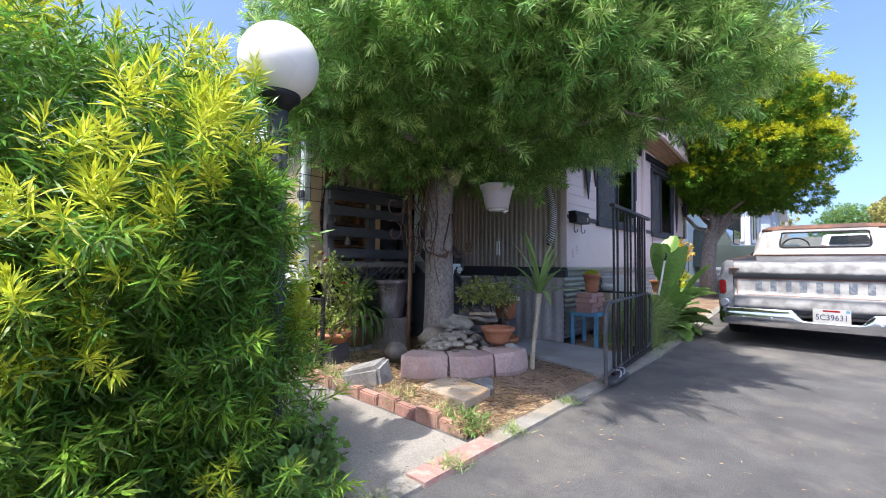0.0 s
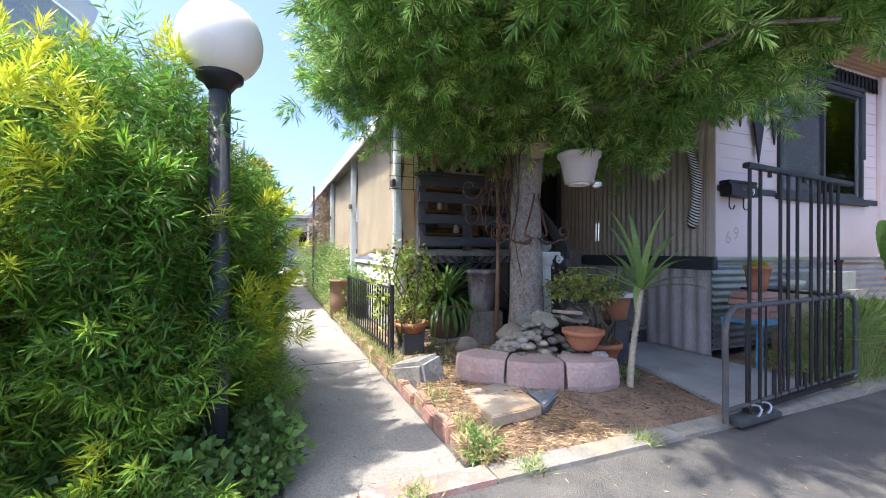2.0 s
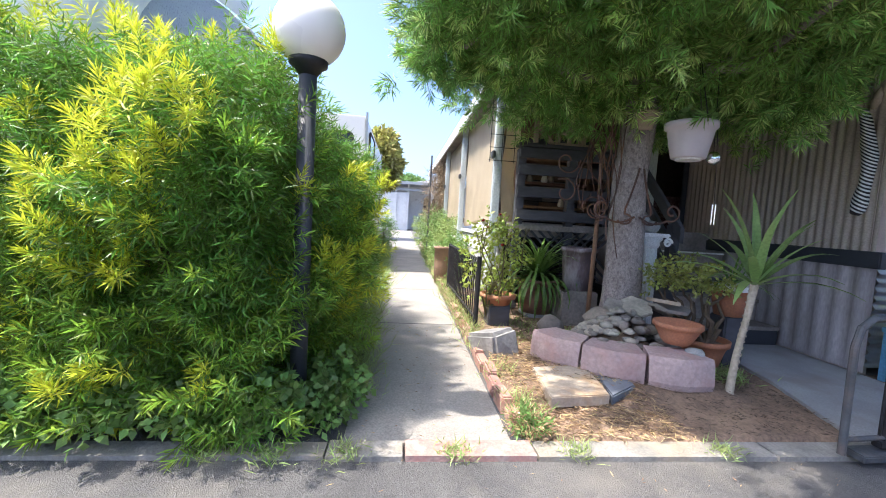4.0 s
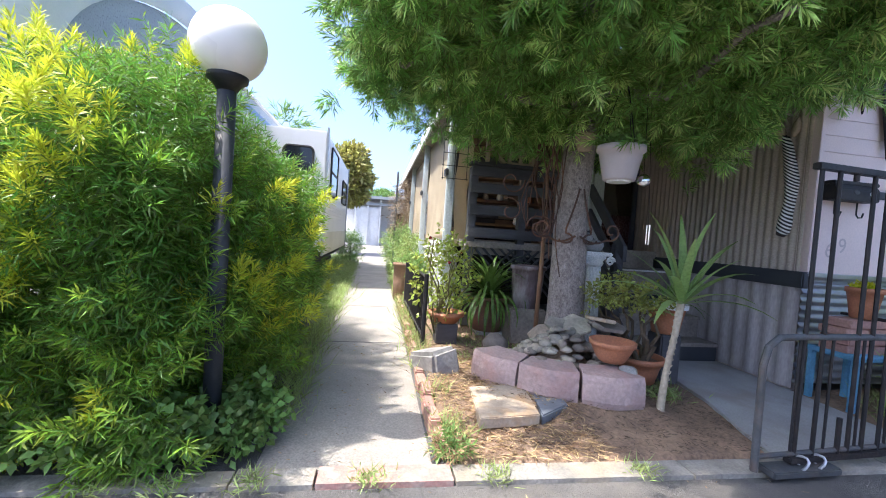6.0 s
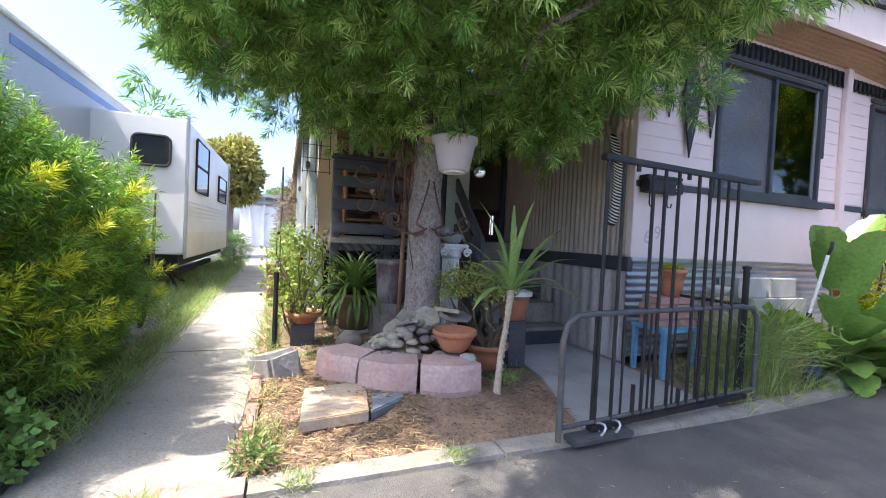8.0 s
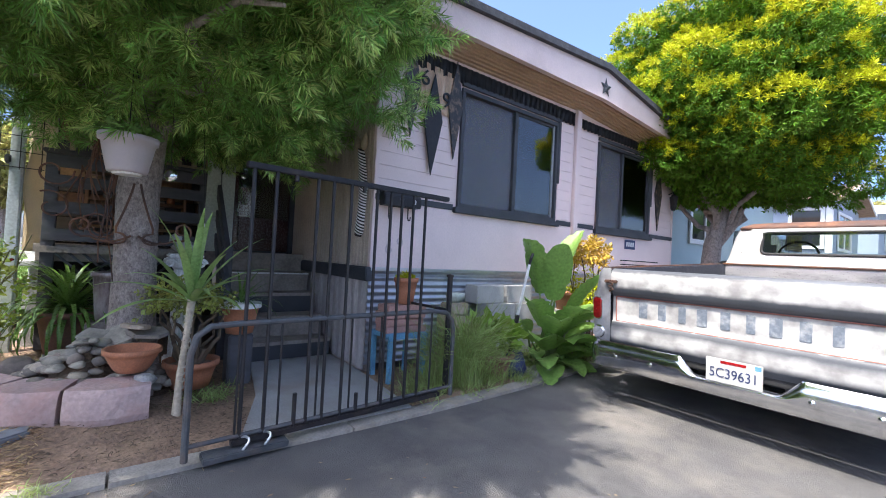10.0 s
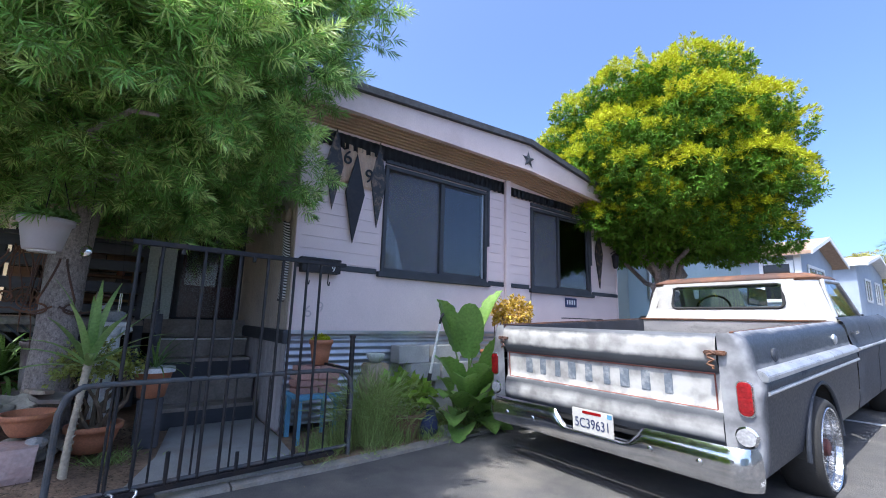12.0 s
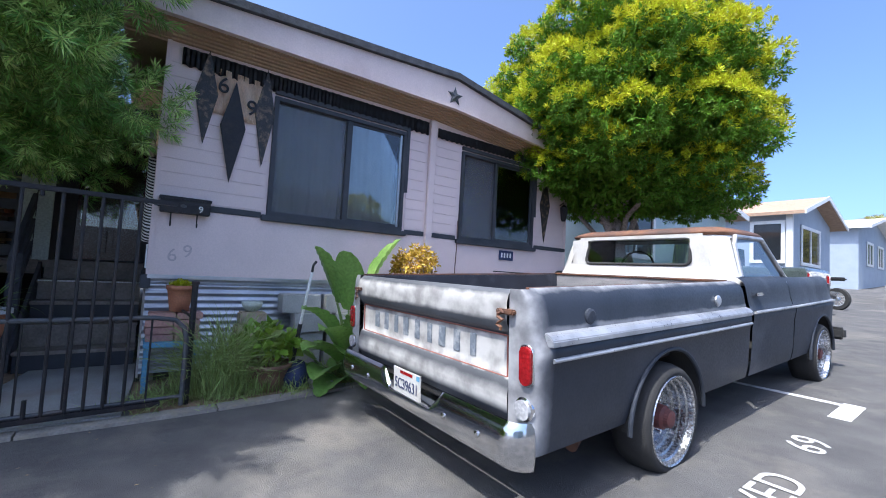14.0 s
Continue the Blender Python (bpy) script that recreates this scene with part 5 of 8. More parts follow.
for s in (1, -1):
    for k in range(-4, 13):
        y0 = 2.7 + k * 0.1
        a, b = (y0, 0.45), (y0 + s * 0.55, 1.0)
        lo, hi = 2.68, 3.95
        if min(a[0], b[0]) > lo and max(a[0], b[0]) < hi:
            part("slat", tube([(-4.07 + s * 0.006, a[0], a[1]), (-4.07 + s * 0.006, b[0], b[1])], 0.014, 4), M_WOODDARK, lattice)
part("frame", box((-4.1, 2.66, 0.98), (-4.03, 3.97, 1.04), 0.004), M_WOODGREY, lattice)

screen = tagged(new("wall_porch"), "weathered plank wall at the back of the porch", kind="structure")
part("backing", box((-5.2, 2.62, 0.2), (-5.15, 4.2, 2.9)), M_ROOMSHADE, screen)
rz = random.Random(8)
for k in range(12):
    z = 1.08 + k * 0.14
    y = 2.64
    while y < 4.15:
        w = min(rz.uniform(0.25, 0.7), 4.18 - y)
        part("plank", box((-5.15, y, z), (-5.12 + rz.uniform(0, 0.012), y + w - 0.012, z + 0.128), 0.004), rz.choice((M_WOODBROWN, M_WOODGREY, M_WOODBROWN, M_WOODDARK)), screen)
        y += w
solid("wall_door", box((-4.78, 4.0, 0.95), (-4.70, 5.06, 3.15)), M_DARKTRIM, "dark wall round the entrance door", kind="structure")
door = tagged(new("door_1"), "dark red panelled security door, closed", kind="structure")
part("leaf", box((-4.70, 4.32, 1.08), (-4.66, 5.02, 3.02), 0.006), M_DOOR, door)
for z0, z1 in ((1.16, 1.75), (1.82, 2.3), (2.37, 2.94)):
    for y0, y1 in ((4.38, 4.64), (4.70, 4.96)):
        part("panel", box((-4.66, y0, z0), (-4.645, y1, z1), 0.008), M_DOOR, door)
        for k in range(4):
            part("bar", box((-4.645, y0 + 0.03 + k * 0.06, z0 + 0.02), (-4.635, y0 + 0.045 + k * 0.06, z1 - 0.02), 0.003), M_DOOR, door)
part("storm_pane", box((-4.625, 4.36, 1.5), (-4.622, 4.98, 2.36)), M_GLASS, door, "glossy storm pane").visible_shadow = False
for y in (4.29, 5.03):
    part("frame", box((-4.72, y - 0.03, 1.06), (-4.62, y + 0.03, 3.08), 0.005), M_DARKTRIM, door)
part("door_handle", lathe([(0.02, 0), (0.02, 0.02), (0.012, 0.03), (0.028, 0.045), (0.028, 0.06), (0.001, 0.065)], m=pose(-4.645, 4.40, 2.0, 0, 90, 0), sides=14), M_CHROME, door)
solid("notice_card", box((-4.63, 4.78, 2.62), (-4.627, 4.9, 2.71)), M_WHITE, "small white notice on the door", "notice")
panel = thing("folding_panel", (-3.95, 4.06, 1.06), "pale green weathered board panel standing on the porch", "panel")
for k in range(2):
    part("board", box((-3.98, 3.93 + k * 0.14, 1.06), (-3.95, 4.06 + k * 0.14, 2.95), 0.004), M_PALEPANEL, panel)
for z in (1.5, 2.1):
    part("cross_board", box((-3.95, 3.93, z), (-3.94, 4.2, z + 0.02)), M_PALEPANEL, panel)

awn = tagged(new("awning_roof"), "flat porch awning with white eave edge", kind="structure")
part("roof_sheet", box((-15, 2.35, 2.62), (-3.7, 5.06, 2.68)), M_WOODGREY, awn)
part("eave", box((-15, 2.33, 2.52), (-3.68, 2.36, 2.7), 0.004), M_WHITE, awn, "white metal eave")
part("eave", box((-3.7, 2.33, 2.52), (-3.67, 5.06, 2.7), 0.004), M_WHITE, awn)
for x in (-4.2, -6.9, -9.6, -12.3):
    post = thing("awning_post", (x, 2.47, 0), "pale blue-grey awning post", "post", "awning posts")
    part("shaft", box((x - 0.045, 2.43, -0.05), (x + 0.045, 2.52, 2.62), 0.012), M_PALEPOST, post)
    part("bracket", box((x - 0.06, 2.40, 1.75), (x + 0.06, 2.44, 1.83), 0.01), M_GREYIRON, post)
    part("base_plate", box((x - 0.08, 2.39, -0.02), (x + 0.08, 2.56, 0.04), 0.006), M_GREYIRON, post)


def tarp(x0, x1, seed):
    def f(u, v):
        x = x0 + (x1 - x0) * u
        z = 0.98 + 1.56 * v
        w = 0.03 * math.sin(u * math.pi) * math.sin(v * math.pi) + 0.014 * noise.noise((x * 3.5, z * 2.5, seed)) + 0.02 * (1 - v) * math.sin(u * 9 + seed)
        return (x, 2.53 + w, z + 0.05 * (1 - v) * math.sin(u * 5 + seed))
    return grid(f, 40, 26, thick=0.004)


for k, x in enumerate((-4.25, -6.95, -9.65)):
    solid("shade_tarp", tarp(x, x - 2.6, k * 3.1), M_TARP, "beige shade cloth hung along the porch side", "tarp", smooth=True, group="porch tarps")


def tarp_end(u, v):
    y, z = 2.54 + 0.16 * u, 0.98 + 1.6 * v
    return (-4.22 + 0.02 * math.sin(z * 9 + u * 3), y + 0.02 * math.sin(z * 7), z)


solid("tarp_flap", grid(tarp_end, 10, 30, thick=0.004), M_TARP, "loose beige tarp edge beside the post", "tarp", smooth=True)
wl = tagged(new("wall_low"), "low whitewashed slotted block wall under the tarp", kind="structure")
part("core", box((-14, 2.58, -0.05), (-4.35, 2.64, 0.84)), M_CMU, wl)
for k in range(22):
    x = -4.4 - k * 0.42
    for r in range(4):
        part("block", box((x - 0.4 - (0.2 if r % 2 else 0), 2.535, 0.03 + r * 0.2), (x - (0.2 if r % 2 else 0), 2.58, 0.215 + r * 0.2), 0.006), M_WHITE if r == 3 else M_CMU, wl)
part("coping", box((-14, 2.5, 0.84), (-4.33, 2.66, 0.89), 0.008), M_WHITE, wl)
for k, (x, r, h) in enumerate(((-4.65, 0.09, 0.12), (-4.95, 0.11, 0.09), (-5.3, 0.08, 0.14), (-5.6, 0.12, 0.1))):
    solid("white_dish", lathe([(r * 0.6, 0), (r * 0.9, h * 0.5), (r, h), (r * 0.9, h), (r * 0.75, h * 0.5), (0.001, h * 0.3)], (x, 2.58, 0.89), 20), M_WHITE, "white glazed dish on the low wall", "dish", smooth=True, group="dishes on the wall")

wire = thing("wire_trellis", (-4.12, 2.46, 1.3), "thin wire trellis on the awning post", "trellis")
for z in (1.72, 1.86, 2.0, 2.14, 2.28):
    part("wire", tube([(-4.13, 2.36, z), (-4.13, 2.66, z)], 0.004, 5), M_BLACK, wire)
for y in (2.37, 2.5, 2.64):
    part("wire", tube([(-4.13, y, 1.7), (-4.13, y, 2.5)], 0.004, 5), M_BLACK, wire)


def breeze_block(y, z, x=-4.04, s=0.29):
    ob = thing("breeze_block", (x, y, z), "tan pierced concrete breeze block on the railing", "breeze block", "breeze blocks")
    for lo, hi in (((0, 0), (s, 0.03)), ((0, s - 0.03), (s, s)), ((0, 0.03), (0.03, s - 0.03)), ((s - 0.03, 0.03), (s, s - 0.03))):
        part("edge", box((x - 0.09, y + lo[0], z + lo[1]), (x, y + hi[0], z + hi[1]), 0.004), M_TANBLOCK, ob)
    for cx, cz in ((0.03, 0.03), (s - 0.03, 0.03), (0.03, s - 0.03), (s - 0.03, s - 0.03)):
        a0 = math.atan2(s / 2 - cz, s / 2 - cx)
        pts = [(x - 0.045, y + cx + 0.125 * math.cos(a0 + t), z + cz + 0.125 * math.sin(a0 + t)) for t in (-0.75 + 0.15 * k for k in range(11))]
        part("curve", tube(pts, 0.017, 6), M_TANBLOCK, ob)
    return ob


for y, z in ((3.09, 1.915), (3.38, 1.915), (3.67, 1.915)):
    breeze_block(y, z)
for k in range(7):
    y = 2.9 + k * 0.15
    solid("driftwood", tube([(-4.25, y, 2.22 + 0.05 * math.sin(k)), (-4.15, y + 0.3, 2.3 + 0.08 * math.cos(k * 2)), (-4.2, y + 0.6, 2.25 + 0.1 * math.sin(k * 3))], [0.03, 0.026, 0.016], 7), M_WOODBROWN, "weathered driftwood branch above the railing", "driftwood", group="driftwood")
shelf = thing("porch_shelf", (-4.9, 3.4, 1.06), "old brown wooden shelf on the porch", "shelf")
for y in (2.9, 3.8):
    part("side", box((-5.05, y, 1.06), (-4.8, y + 0.03, 2.0), 0.004), M_WOODBROWN, shelf)
for z in (1.25, 1.55, 1.85):
    part("board", box((-5.05, 2.93, z), (-4.8, 3.8, z + 0.03), 0.004), M_WOODBROWN, shelf)
rb = random.Random(6)
for k in range(9):
    y, z = 3.0 + 0.085 * k, rb.choice((1.28, 1.58, 1.88))
    solid("bric_a_brac", lathe([(0.03, 0), (0.045, 0.03), (0.03, 0.09), (0.02, 0.12), (0.024, 0.14)], (-4.9 + rb.uniform(-0.05, 0.05), y, z), 14), rb.choice((M_TERRA, M_CMU, M_WHITE, M_WOODGREY)), "small pottery ornament on the shelf", "ornament", smooth=True, group="ornaments")


# ---- garden edge and rocks ----
def rock(at, size, seed, flat=1.0, material=None, name="stone", label="", category="stone", group="", parent=None, cuts=2, turn=0.0):
    bm = bmesh.new()
    bmesh.ops.create_icosphere(bm, subdivisions=cuts, radius=1.0)
    s = Vector((seed * 1.7, seed * 0.3, seed * 2.1))
    for v in bm.verts:
        d = v.co.normalized()
        k = 1 + 0.3 * noise.noise(d * 1.5 + s) + 0.1 * noise.noise(d * 4 + s)
        v.co = Vector((d.x * size[0] * k, d.y * size[1] * k, d.z * size[2] * k))
    bm.transform(pose(*at, 0, 0, turn))
    if parent:
        return part(name, bm, material, parent, "", True)
    return solid(name, bm, material, label, category, smooth=True, group=group)


def wall_block(x0, y0, x1, y1, seed):
    """A cast garden wall block between two front corners: flat top, splayed flanks, split rough face."""
    a, b = Vector((x0, y0, 0)), Vector((x1, y1, 0))
    d = (b - a).normalized()
    inw = Vector((-d.y, d.x, 0))
    L = (b - a).length - 0.012
    rs = random.Random(seed)
    bm = bmesh.new()
    n = 12
    rows = []
    for z, out in ((0.07, 0.0), (0.11, 0.012), (0.17, 0.008), (0.235, -0.004), (0.268, -0.022)):
        row = []
        for k in range(n + 1):
            f = k / n
            c = 0.055 * (1 - abs(2 * f - 1) ** 1.5)
            j = 0.010 * noise.noise((f * 7 + seed, z * 22, seed))
            p = a + d * (0.006 + L * f) - inw * (c + out + j)
            row.append((p.x, p.y, z))
        for f in (0.86, 0.14):
            p = a + d * (L * f) + inw * (0.24 + rs.uniform(-0.004, 0.004))
            row.append((p.x, p.y, z))
        rows.append(row)
    vs = [[bm.verts.new(c) for c in r] for r in rows]
    k = len(vs[0])
    for p, q in zip(vs, vs[1:]):
        for i in range(k):
            bm.faces.new((p[i], p[(i + 1) % k], q[(i + 1) % k], q[i]))
    bm.faces.new(vs[0][::-1]), bm.faces.new(vs[-1])
    bm.verts.ensure_lookup_table()
    return bm


for i, c in enumerate(((-2.56, 2.46, -2.24, 2.70), (-2.23, 2.70, -2.03, 3.05), (-2.03, 3.06, -1.96, 3.47))):
    solid("retaining_block", wall_block(*c, i + 1.0), M_BLOCKPINK, "rose-grey split-faced concrete garden wall block", "garden block", group="retaining blocks")
solid("flagstone", prism([(-1.76, 2.33), (-1.81, 2.70), (-2.05, 2.73), (-2.29, 2.75), (-2.23, 2.37)], 0.04, 0.105, "z", bevel=0.006), M_SLAB, "flat tan flagstone lying on the soil", "flagstone")
solid("slate_piece", prism([(-1.80, 2.71), (-1.97, 2.95), (-2.15, 2.96), (-2.16, 2.78), (-1.96, 2.745)], 0.04, 0.1, "z", bevel=0.008), M_SLATE, "broken blue-grey slate piece on the soil", "slate")
cb = bmesh.new()
box((-2.78, 2.13, 0.0), (-2.47, 2.34, 0.23), 0.025, cb)
for v in cb.verts:
    v.co += Vector((0.06 * noise.noise(v.co * 5), 0.05 * noise.noise(v.co * 6 + Vector((3, 1, 2))), 0.05 * noise.noise(v.co * 5 + Vector((7, 7, 7)))))
cb.transform(pose(-2.63, 2.24, 0, 0, 0, 24) @ pose(0, 0, 0, 10, -14, 0) @ pose(2.63, -2.24, 0))
solid("broken_rock", cb, M_ROCK, "broken grey rock beside the brick edging", "rock")

rr = random.Random(17)
for k in range(290):
    a, f = rr.uniform(0, 6.28), math.sqrt(rr.random())
    x, y = -2.52 + 0.40 * f * math.cos(a), 3.14 + 0.52 * f * math.sin(a)
    h = 0.12 + 0.36 * max(0, 1 - f) * (1.0 if x < -2.35 else 0.8)
    s = rr.uniform(0.027, 0.044)
    rock((x, y, h), (s * rr.uniform(0.9, 1.5), s * rr.uniform(0.9, 1.4), s * rr.uniform(0.5, 0.85)), k + 0.5, material=rr.choice((M_STONE, M_STONE, M_STONE, M_PEBBLE)), label="rounded grey river stone in a pile", group="river stones", turn=rr.uniform(0, 180), cuts=2)
core = bmesh.new()
lathe([(0.45, 0.03), (0.38, 0.09), (0.25, 0.2), (0.1, 0.32), (0.001, 0.37)], (-2.55, 3.12, 0), 24, core)
solid("stone_pile_core", core, M_SOIL, "soil mound under the river stones", kind="stuff", smooth=True)
rock((-2.86, 3.16, 0.30), (0.13, 0.16, 0.10), 3.3, material=M_PEBBLE, name="boulder", label="rounded brown-grey boulder against the trunk", category="boulder")
rock((-2.95, 2.75, 0.2), (0.1, 0.11, 0.09), 5.3, material=M_STONE, name="boulder", label="rounded pale boulder in the stone pile", category="boulder")
for k, (x, y, z, sx, sy, t, rx) in enumerate(((-2.62, 3.3, 0.46, 0.14, 0.10, 20, 28), (-2.5, 3.42, 0.47, 0.15, 0.09, -25, -26), (-2.42, 3.46, 0.50, 0.12, 0.10, 60, 10), (-2.66, 3.18, 0.44, 0.12, 0.08, 70, 34), (-2.40, 3.38, 0.55, 0.13, 0.08, 10, -8))):
    bm = prism([(-sx, -sy * 0.6), (-sx * 0.3, -sy), (sx * 0.8, -sy * 0.7), (sx, sy * 0.2), (sx * 0.3, sy), (-sx * 0.8, sy * 0.7)], -0.012, 0.014, "z", bevel=0.005)
    bm.transform(pose(x, y, z, rx, rx * 0.5, t))
    solid("flat_stone", bm, M_SLAB if k == 4 else M_STONE, "flat slab of stone leaning on the pile", "stone", group="flat stones")

edging = tagged(new("brick_edging"), "worn red brick edging along the walkway", kind="structure")
x = -1.55
while x > -7.5:
    w = 0.2 + 0.012 * math.sin(x * 30)
    bm = box((-w / 2, -0.034, -0.06), (w / 2, 0.034, 0.068 + 0.012 * math.sin(x * 17)), 0.01)
    bm.transform(pose(x - w / 2, 2.085 + 0.008 * math.sin(x * 11), 0.02, 4 * math.sin(x * 7), 3 * math.sin(x * 5), 2 * math.sin(x * 13)))
    part("brick", bm, M_BRICK, edging)
    x -= w + 0.012


# ---- pots and plants ----
def pot(name, at, r, h, material, label, lip=0.02, base=0.7, category="flower pot", group="", soil=True):
    ob = thing(name, at, label, category, group)
    part("body", lathe([(r * base, 0), (r * (base + 1) / 2, h * 0.5), (r * 0.97, h - lip * 2), (r * 1.06, h - lip * 1.9), (r * 1.07, h), (r * 0.95, h), (r * 0.9, h - lip * 2), (0.001, h - lip * 2)], at, 28), material, ob, "", True)
    if soil:
        part("soil", lathe([(r * 0.9, h - lip * 2 + 0.002), (0.001, h - lip * 2 + 0.012)], at, 20), M_SOIL, ob)
    return ob


def strap_leaves(n, at, length, width, seed, spread=(15, 70), arch=0.6, seg=7, fold=0.25, tip=0.1, material=None, parent=None, name="leaf"):
    """Long strap leaves out of one heart, each arching over."""
    rs = random.Random(seed)
    for k in range(n):
        az = 2.4 * k + rs.uniform(-0.3, 0.3)
        el = radians(90 - (spread[0] + (spread[1] - spread[0]) * (k + 0.5) / n + rs.uniform(-5, 5)))
        L = length * rs.uniform(0.75, 1.1)
        h = Vector((math.cos(az), math.sin(az), 0))
        side = Vector((-h.y, h.x, 0))
        bm = bmesh.new()
        p = Vector(at)
        rows = []
        e = el
        for s in range(seg + 1):
            f = s / seg
            w = width * (0.5 + 0.5 * min(1, f * 4)) * (1 - f ** 3 * (1 - tip)) * 0.5
            dirn = h * math.cos(e) + Vector((0, 0, math.sin(e)))
            up = h * -math.sin(e) + Vector((0, 0, math.cos(e)))
            rows.append([bm.verts.new(p - side * w + up * w * fold), bm.verts.new(p), bm.verts.new(p + side * w + up * w * fold)])
            p = p + dirn * (L / seg)
            e -= arch * (0.4 + f) * 1.6 / seg * (1.3 if el < 0.9 else 0.8)
        for a, b in zip(rows, rows[1:]):
            bm.faces.new((a[0], a[1], b[1], b[0])), bm.faces.new((a[1], a[2], b[2], b[1]))
        part(name, bm, material, parent, "", True)


def leafy(ob, name, centre, radii, n, leaf, width, material, seed, per=7, stem=0.08, low=-0.4, label=""):
    rs = np.random.RandomState(seed)
    p, d = on_blob(rs, n, centre, radii, low)
    p = p - d * rs.uniform(0, 0.6, (len(p), 1)) * np.array(radii).mean()
    return leaf_part(name, [sprays(p, unit(d + np.array([0, 0, 0.4]) + rs.normal(0, 0.4, d.shape)), per, stem, leaf, width, seed, (85, 25))], material, ob, seed, label, 0.25)


yuc = thing("yucca", (-2.0, 3.6, 0.02), "young yucca with slim pale trunk and green sword leaves", "yucca")
part("trunk", tube([(-2.0, 3.6, -0.02), (-1.995, 3.605, 0.06), (-1.98, 3.61, 0.3), (-1.955, 3.63, 0.55), (-1.94, 3.645, 0.78)], [0.045, 0.026, 0.02, 0.019, 0.024], 14), M_YUCCABARK, yuc, "pale ringed trunk", True)
for k in range(16):
    part("ring", tube([(-1.995 + 0.0034 * k + 0.021 * math.cos(a), 3.605 + 0.0024 * k + 0.021 * math.sin(a), 0.1 + k * 0.042 + 0.008 * math.sin(a * 2 + k)) for a in (math.pi * j / 6 for j in range(13))], 0.004, 5), M_YUCCABARK, yuc)
strap_leaves(19, (-1.94, 3.645, 0.76), 0.6, 0.054, 5, (3, 80), 0.55, material=M_YUCCALEAF, parent=yuc)

bowl = thing("terracotta_bowl", (-2.22, 3.37, 0.28), "wide orange terracotta bowl on the stones", "bowl")
part("body", lathe([(0.08, 0), (0.102, 0.028), (0.134, 0.09), (0.143, 0.112), (0.157, 0.117), (0.157, 0.146), (0.14, 0.146), (0.126, 0.1), (0.001, 0.085)], (-2.22, 3.37, 0.30), 32), M_TERRA, bowl, "", True)
rock((-2.12, 3.44, 0.26), (0.08, 0.06, 0.045), 8.8, material=M_CMU, label="pale flat stone beside the bowl", group="river stones")
jade = pot("jade_pot", (-2.42, 3.72, 0.1), 0.17, 0.19, M_TERRA, "terracotta pot with a jade bush")
for k in range(9):
    a = k * 0.7
    p, q = limb((-2.42 + 0.05 * math.cos(a), 3.72 + 0.05 * math.sin(a), 0.25), (-2.6 + 0.22 * math.cos(a), 3.72 + 0.22 * math.sin(a), 0.62 + 0.05 * math.sin(k * 2)), 0.02, 0.007, k + 70, 0.12, 5)
    part("branch", tube(p, q, 6), M_TWIG, jade)
leafy(jade, "leaves", (-2.6, 3.7, 0.66), (0.30, 0.30, 0.2), 190, 0.042, 0.024, M_JADE, 31, 7, 0.06)
col = thing("plaster_column", (-3.2, 3.71, 0.08), "white fluted plaster column with scrolled capital", "pedestal")
part("base", box((-3.32, 3.59, 0.05), (-3.08, 3.83, 0.14), 0.012), M_WHITE, col)
fl = bmesh.new()
rings = []
for z in (0.14, 0.2, 0.9):
    rings.append([fl.verts.new((-3.2 + (0.09 - 0.01 * (z > 0.5) - 0.006 * (k % 2)) * math.cos(math.pi * k / 20), 3.71 + (0.09 - 0.01 * (z > 0.5) - 0.006 * (k % 2)) * math.sin(math.pi * k / 20), z)) for k in range(40)])
for a, b in zip(rings, rings[1:]):
    for k in range(40):
        fl.faces.new((a[k], a[(k + 1) % 40], b[(k + 1) % 40], b[k]))
part("shaft", fl, M_WHITE, col, "fluted shaft")
cap = part("capital", lathe([(0.085, 0.9), (0.1, 0.93), (0.095, 0.95), (0.12, 0.98), (0.12, 1.0)], (-3.2, 3.71, 0)), M_WHITE, col, "", True)
part("abacus", box((-3.33, 3.58, 1.0), (-3.07, 3.84, 1.035), 0.01), M_WHITE, cap)
for sx in (-1, 1):
    for sy in (-1, 1):
        cx, cy = -3.2 + sx * 0.115, 3.71 + sy * 0.115
        part("scroll", tube([(cx, cy + (0.042 - 0.0022 * k) * math.cos(k * 0.6), 0.955 + (0.042 - 0.0022 * k) * math.sin(k * 0.6)) for k in range(17)], 0.011, 6), M_WHITE, cap)
fig = thing("garden_figurine", (-3.2, 3.71, 1.035), "small weathered grey animal figurine on the column", "figurine")
rock((-3.2, 3.71, 1.09), (0.07, 0.1, 0.06), 4.1, material=M_CMU, parent=fig, name="body")
rock((-3.18, 3.63, 1.16), (0.045, 0.05, 0.045), 6.1, material=M_CMU, parent=fig, name="head")
solid("pot_plinth", box((-4.0, 2.77, 0.0), (-3.7, 3.07, 0.12), 0.012), M_CMU, "low grey block under the lily pot", "block")
lily = pot("lily_pot", (-3.85, 2.92, 0.12), 0.22, 0.36, M_BROWNPOT, "brown clay pot full of strap-leaved lilies")
strap_leaves(150, (-3.85, 2.92, 0.45), 0.66, 0.038, 9, (5, 95), 1.6, material=M_BROADLEAF, parent=lily)
urn = pot("weathered_planter", (-3.6, 3.24, 0.42), 0.17, 0.42, M_PEEL, "peeling grey weathered planter beside the trunk", base=0.8)
solid("wooden_block", box((-3.78, 3.05, 0.0), (-3.44, 3.4, 0.42), 0.015), M_WOODGREY, "weathered timber stump under the planter", "stump")
rb2 = pot("low_terracotta_pot", (-3.45, 2.4, 0.27), 0.16, 0.1, M_TERRA, "low terracotta pot raised on a block beside the fence")
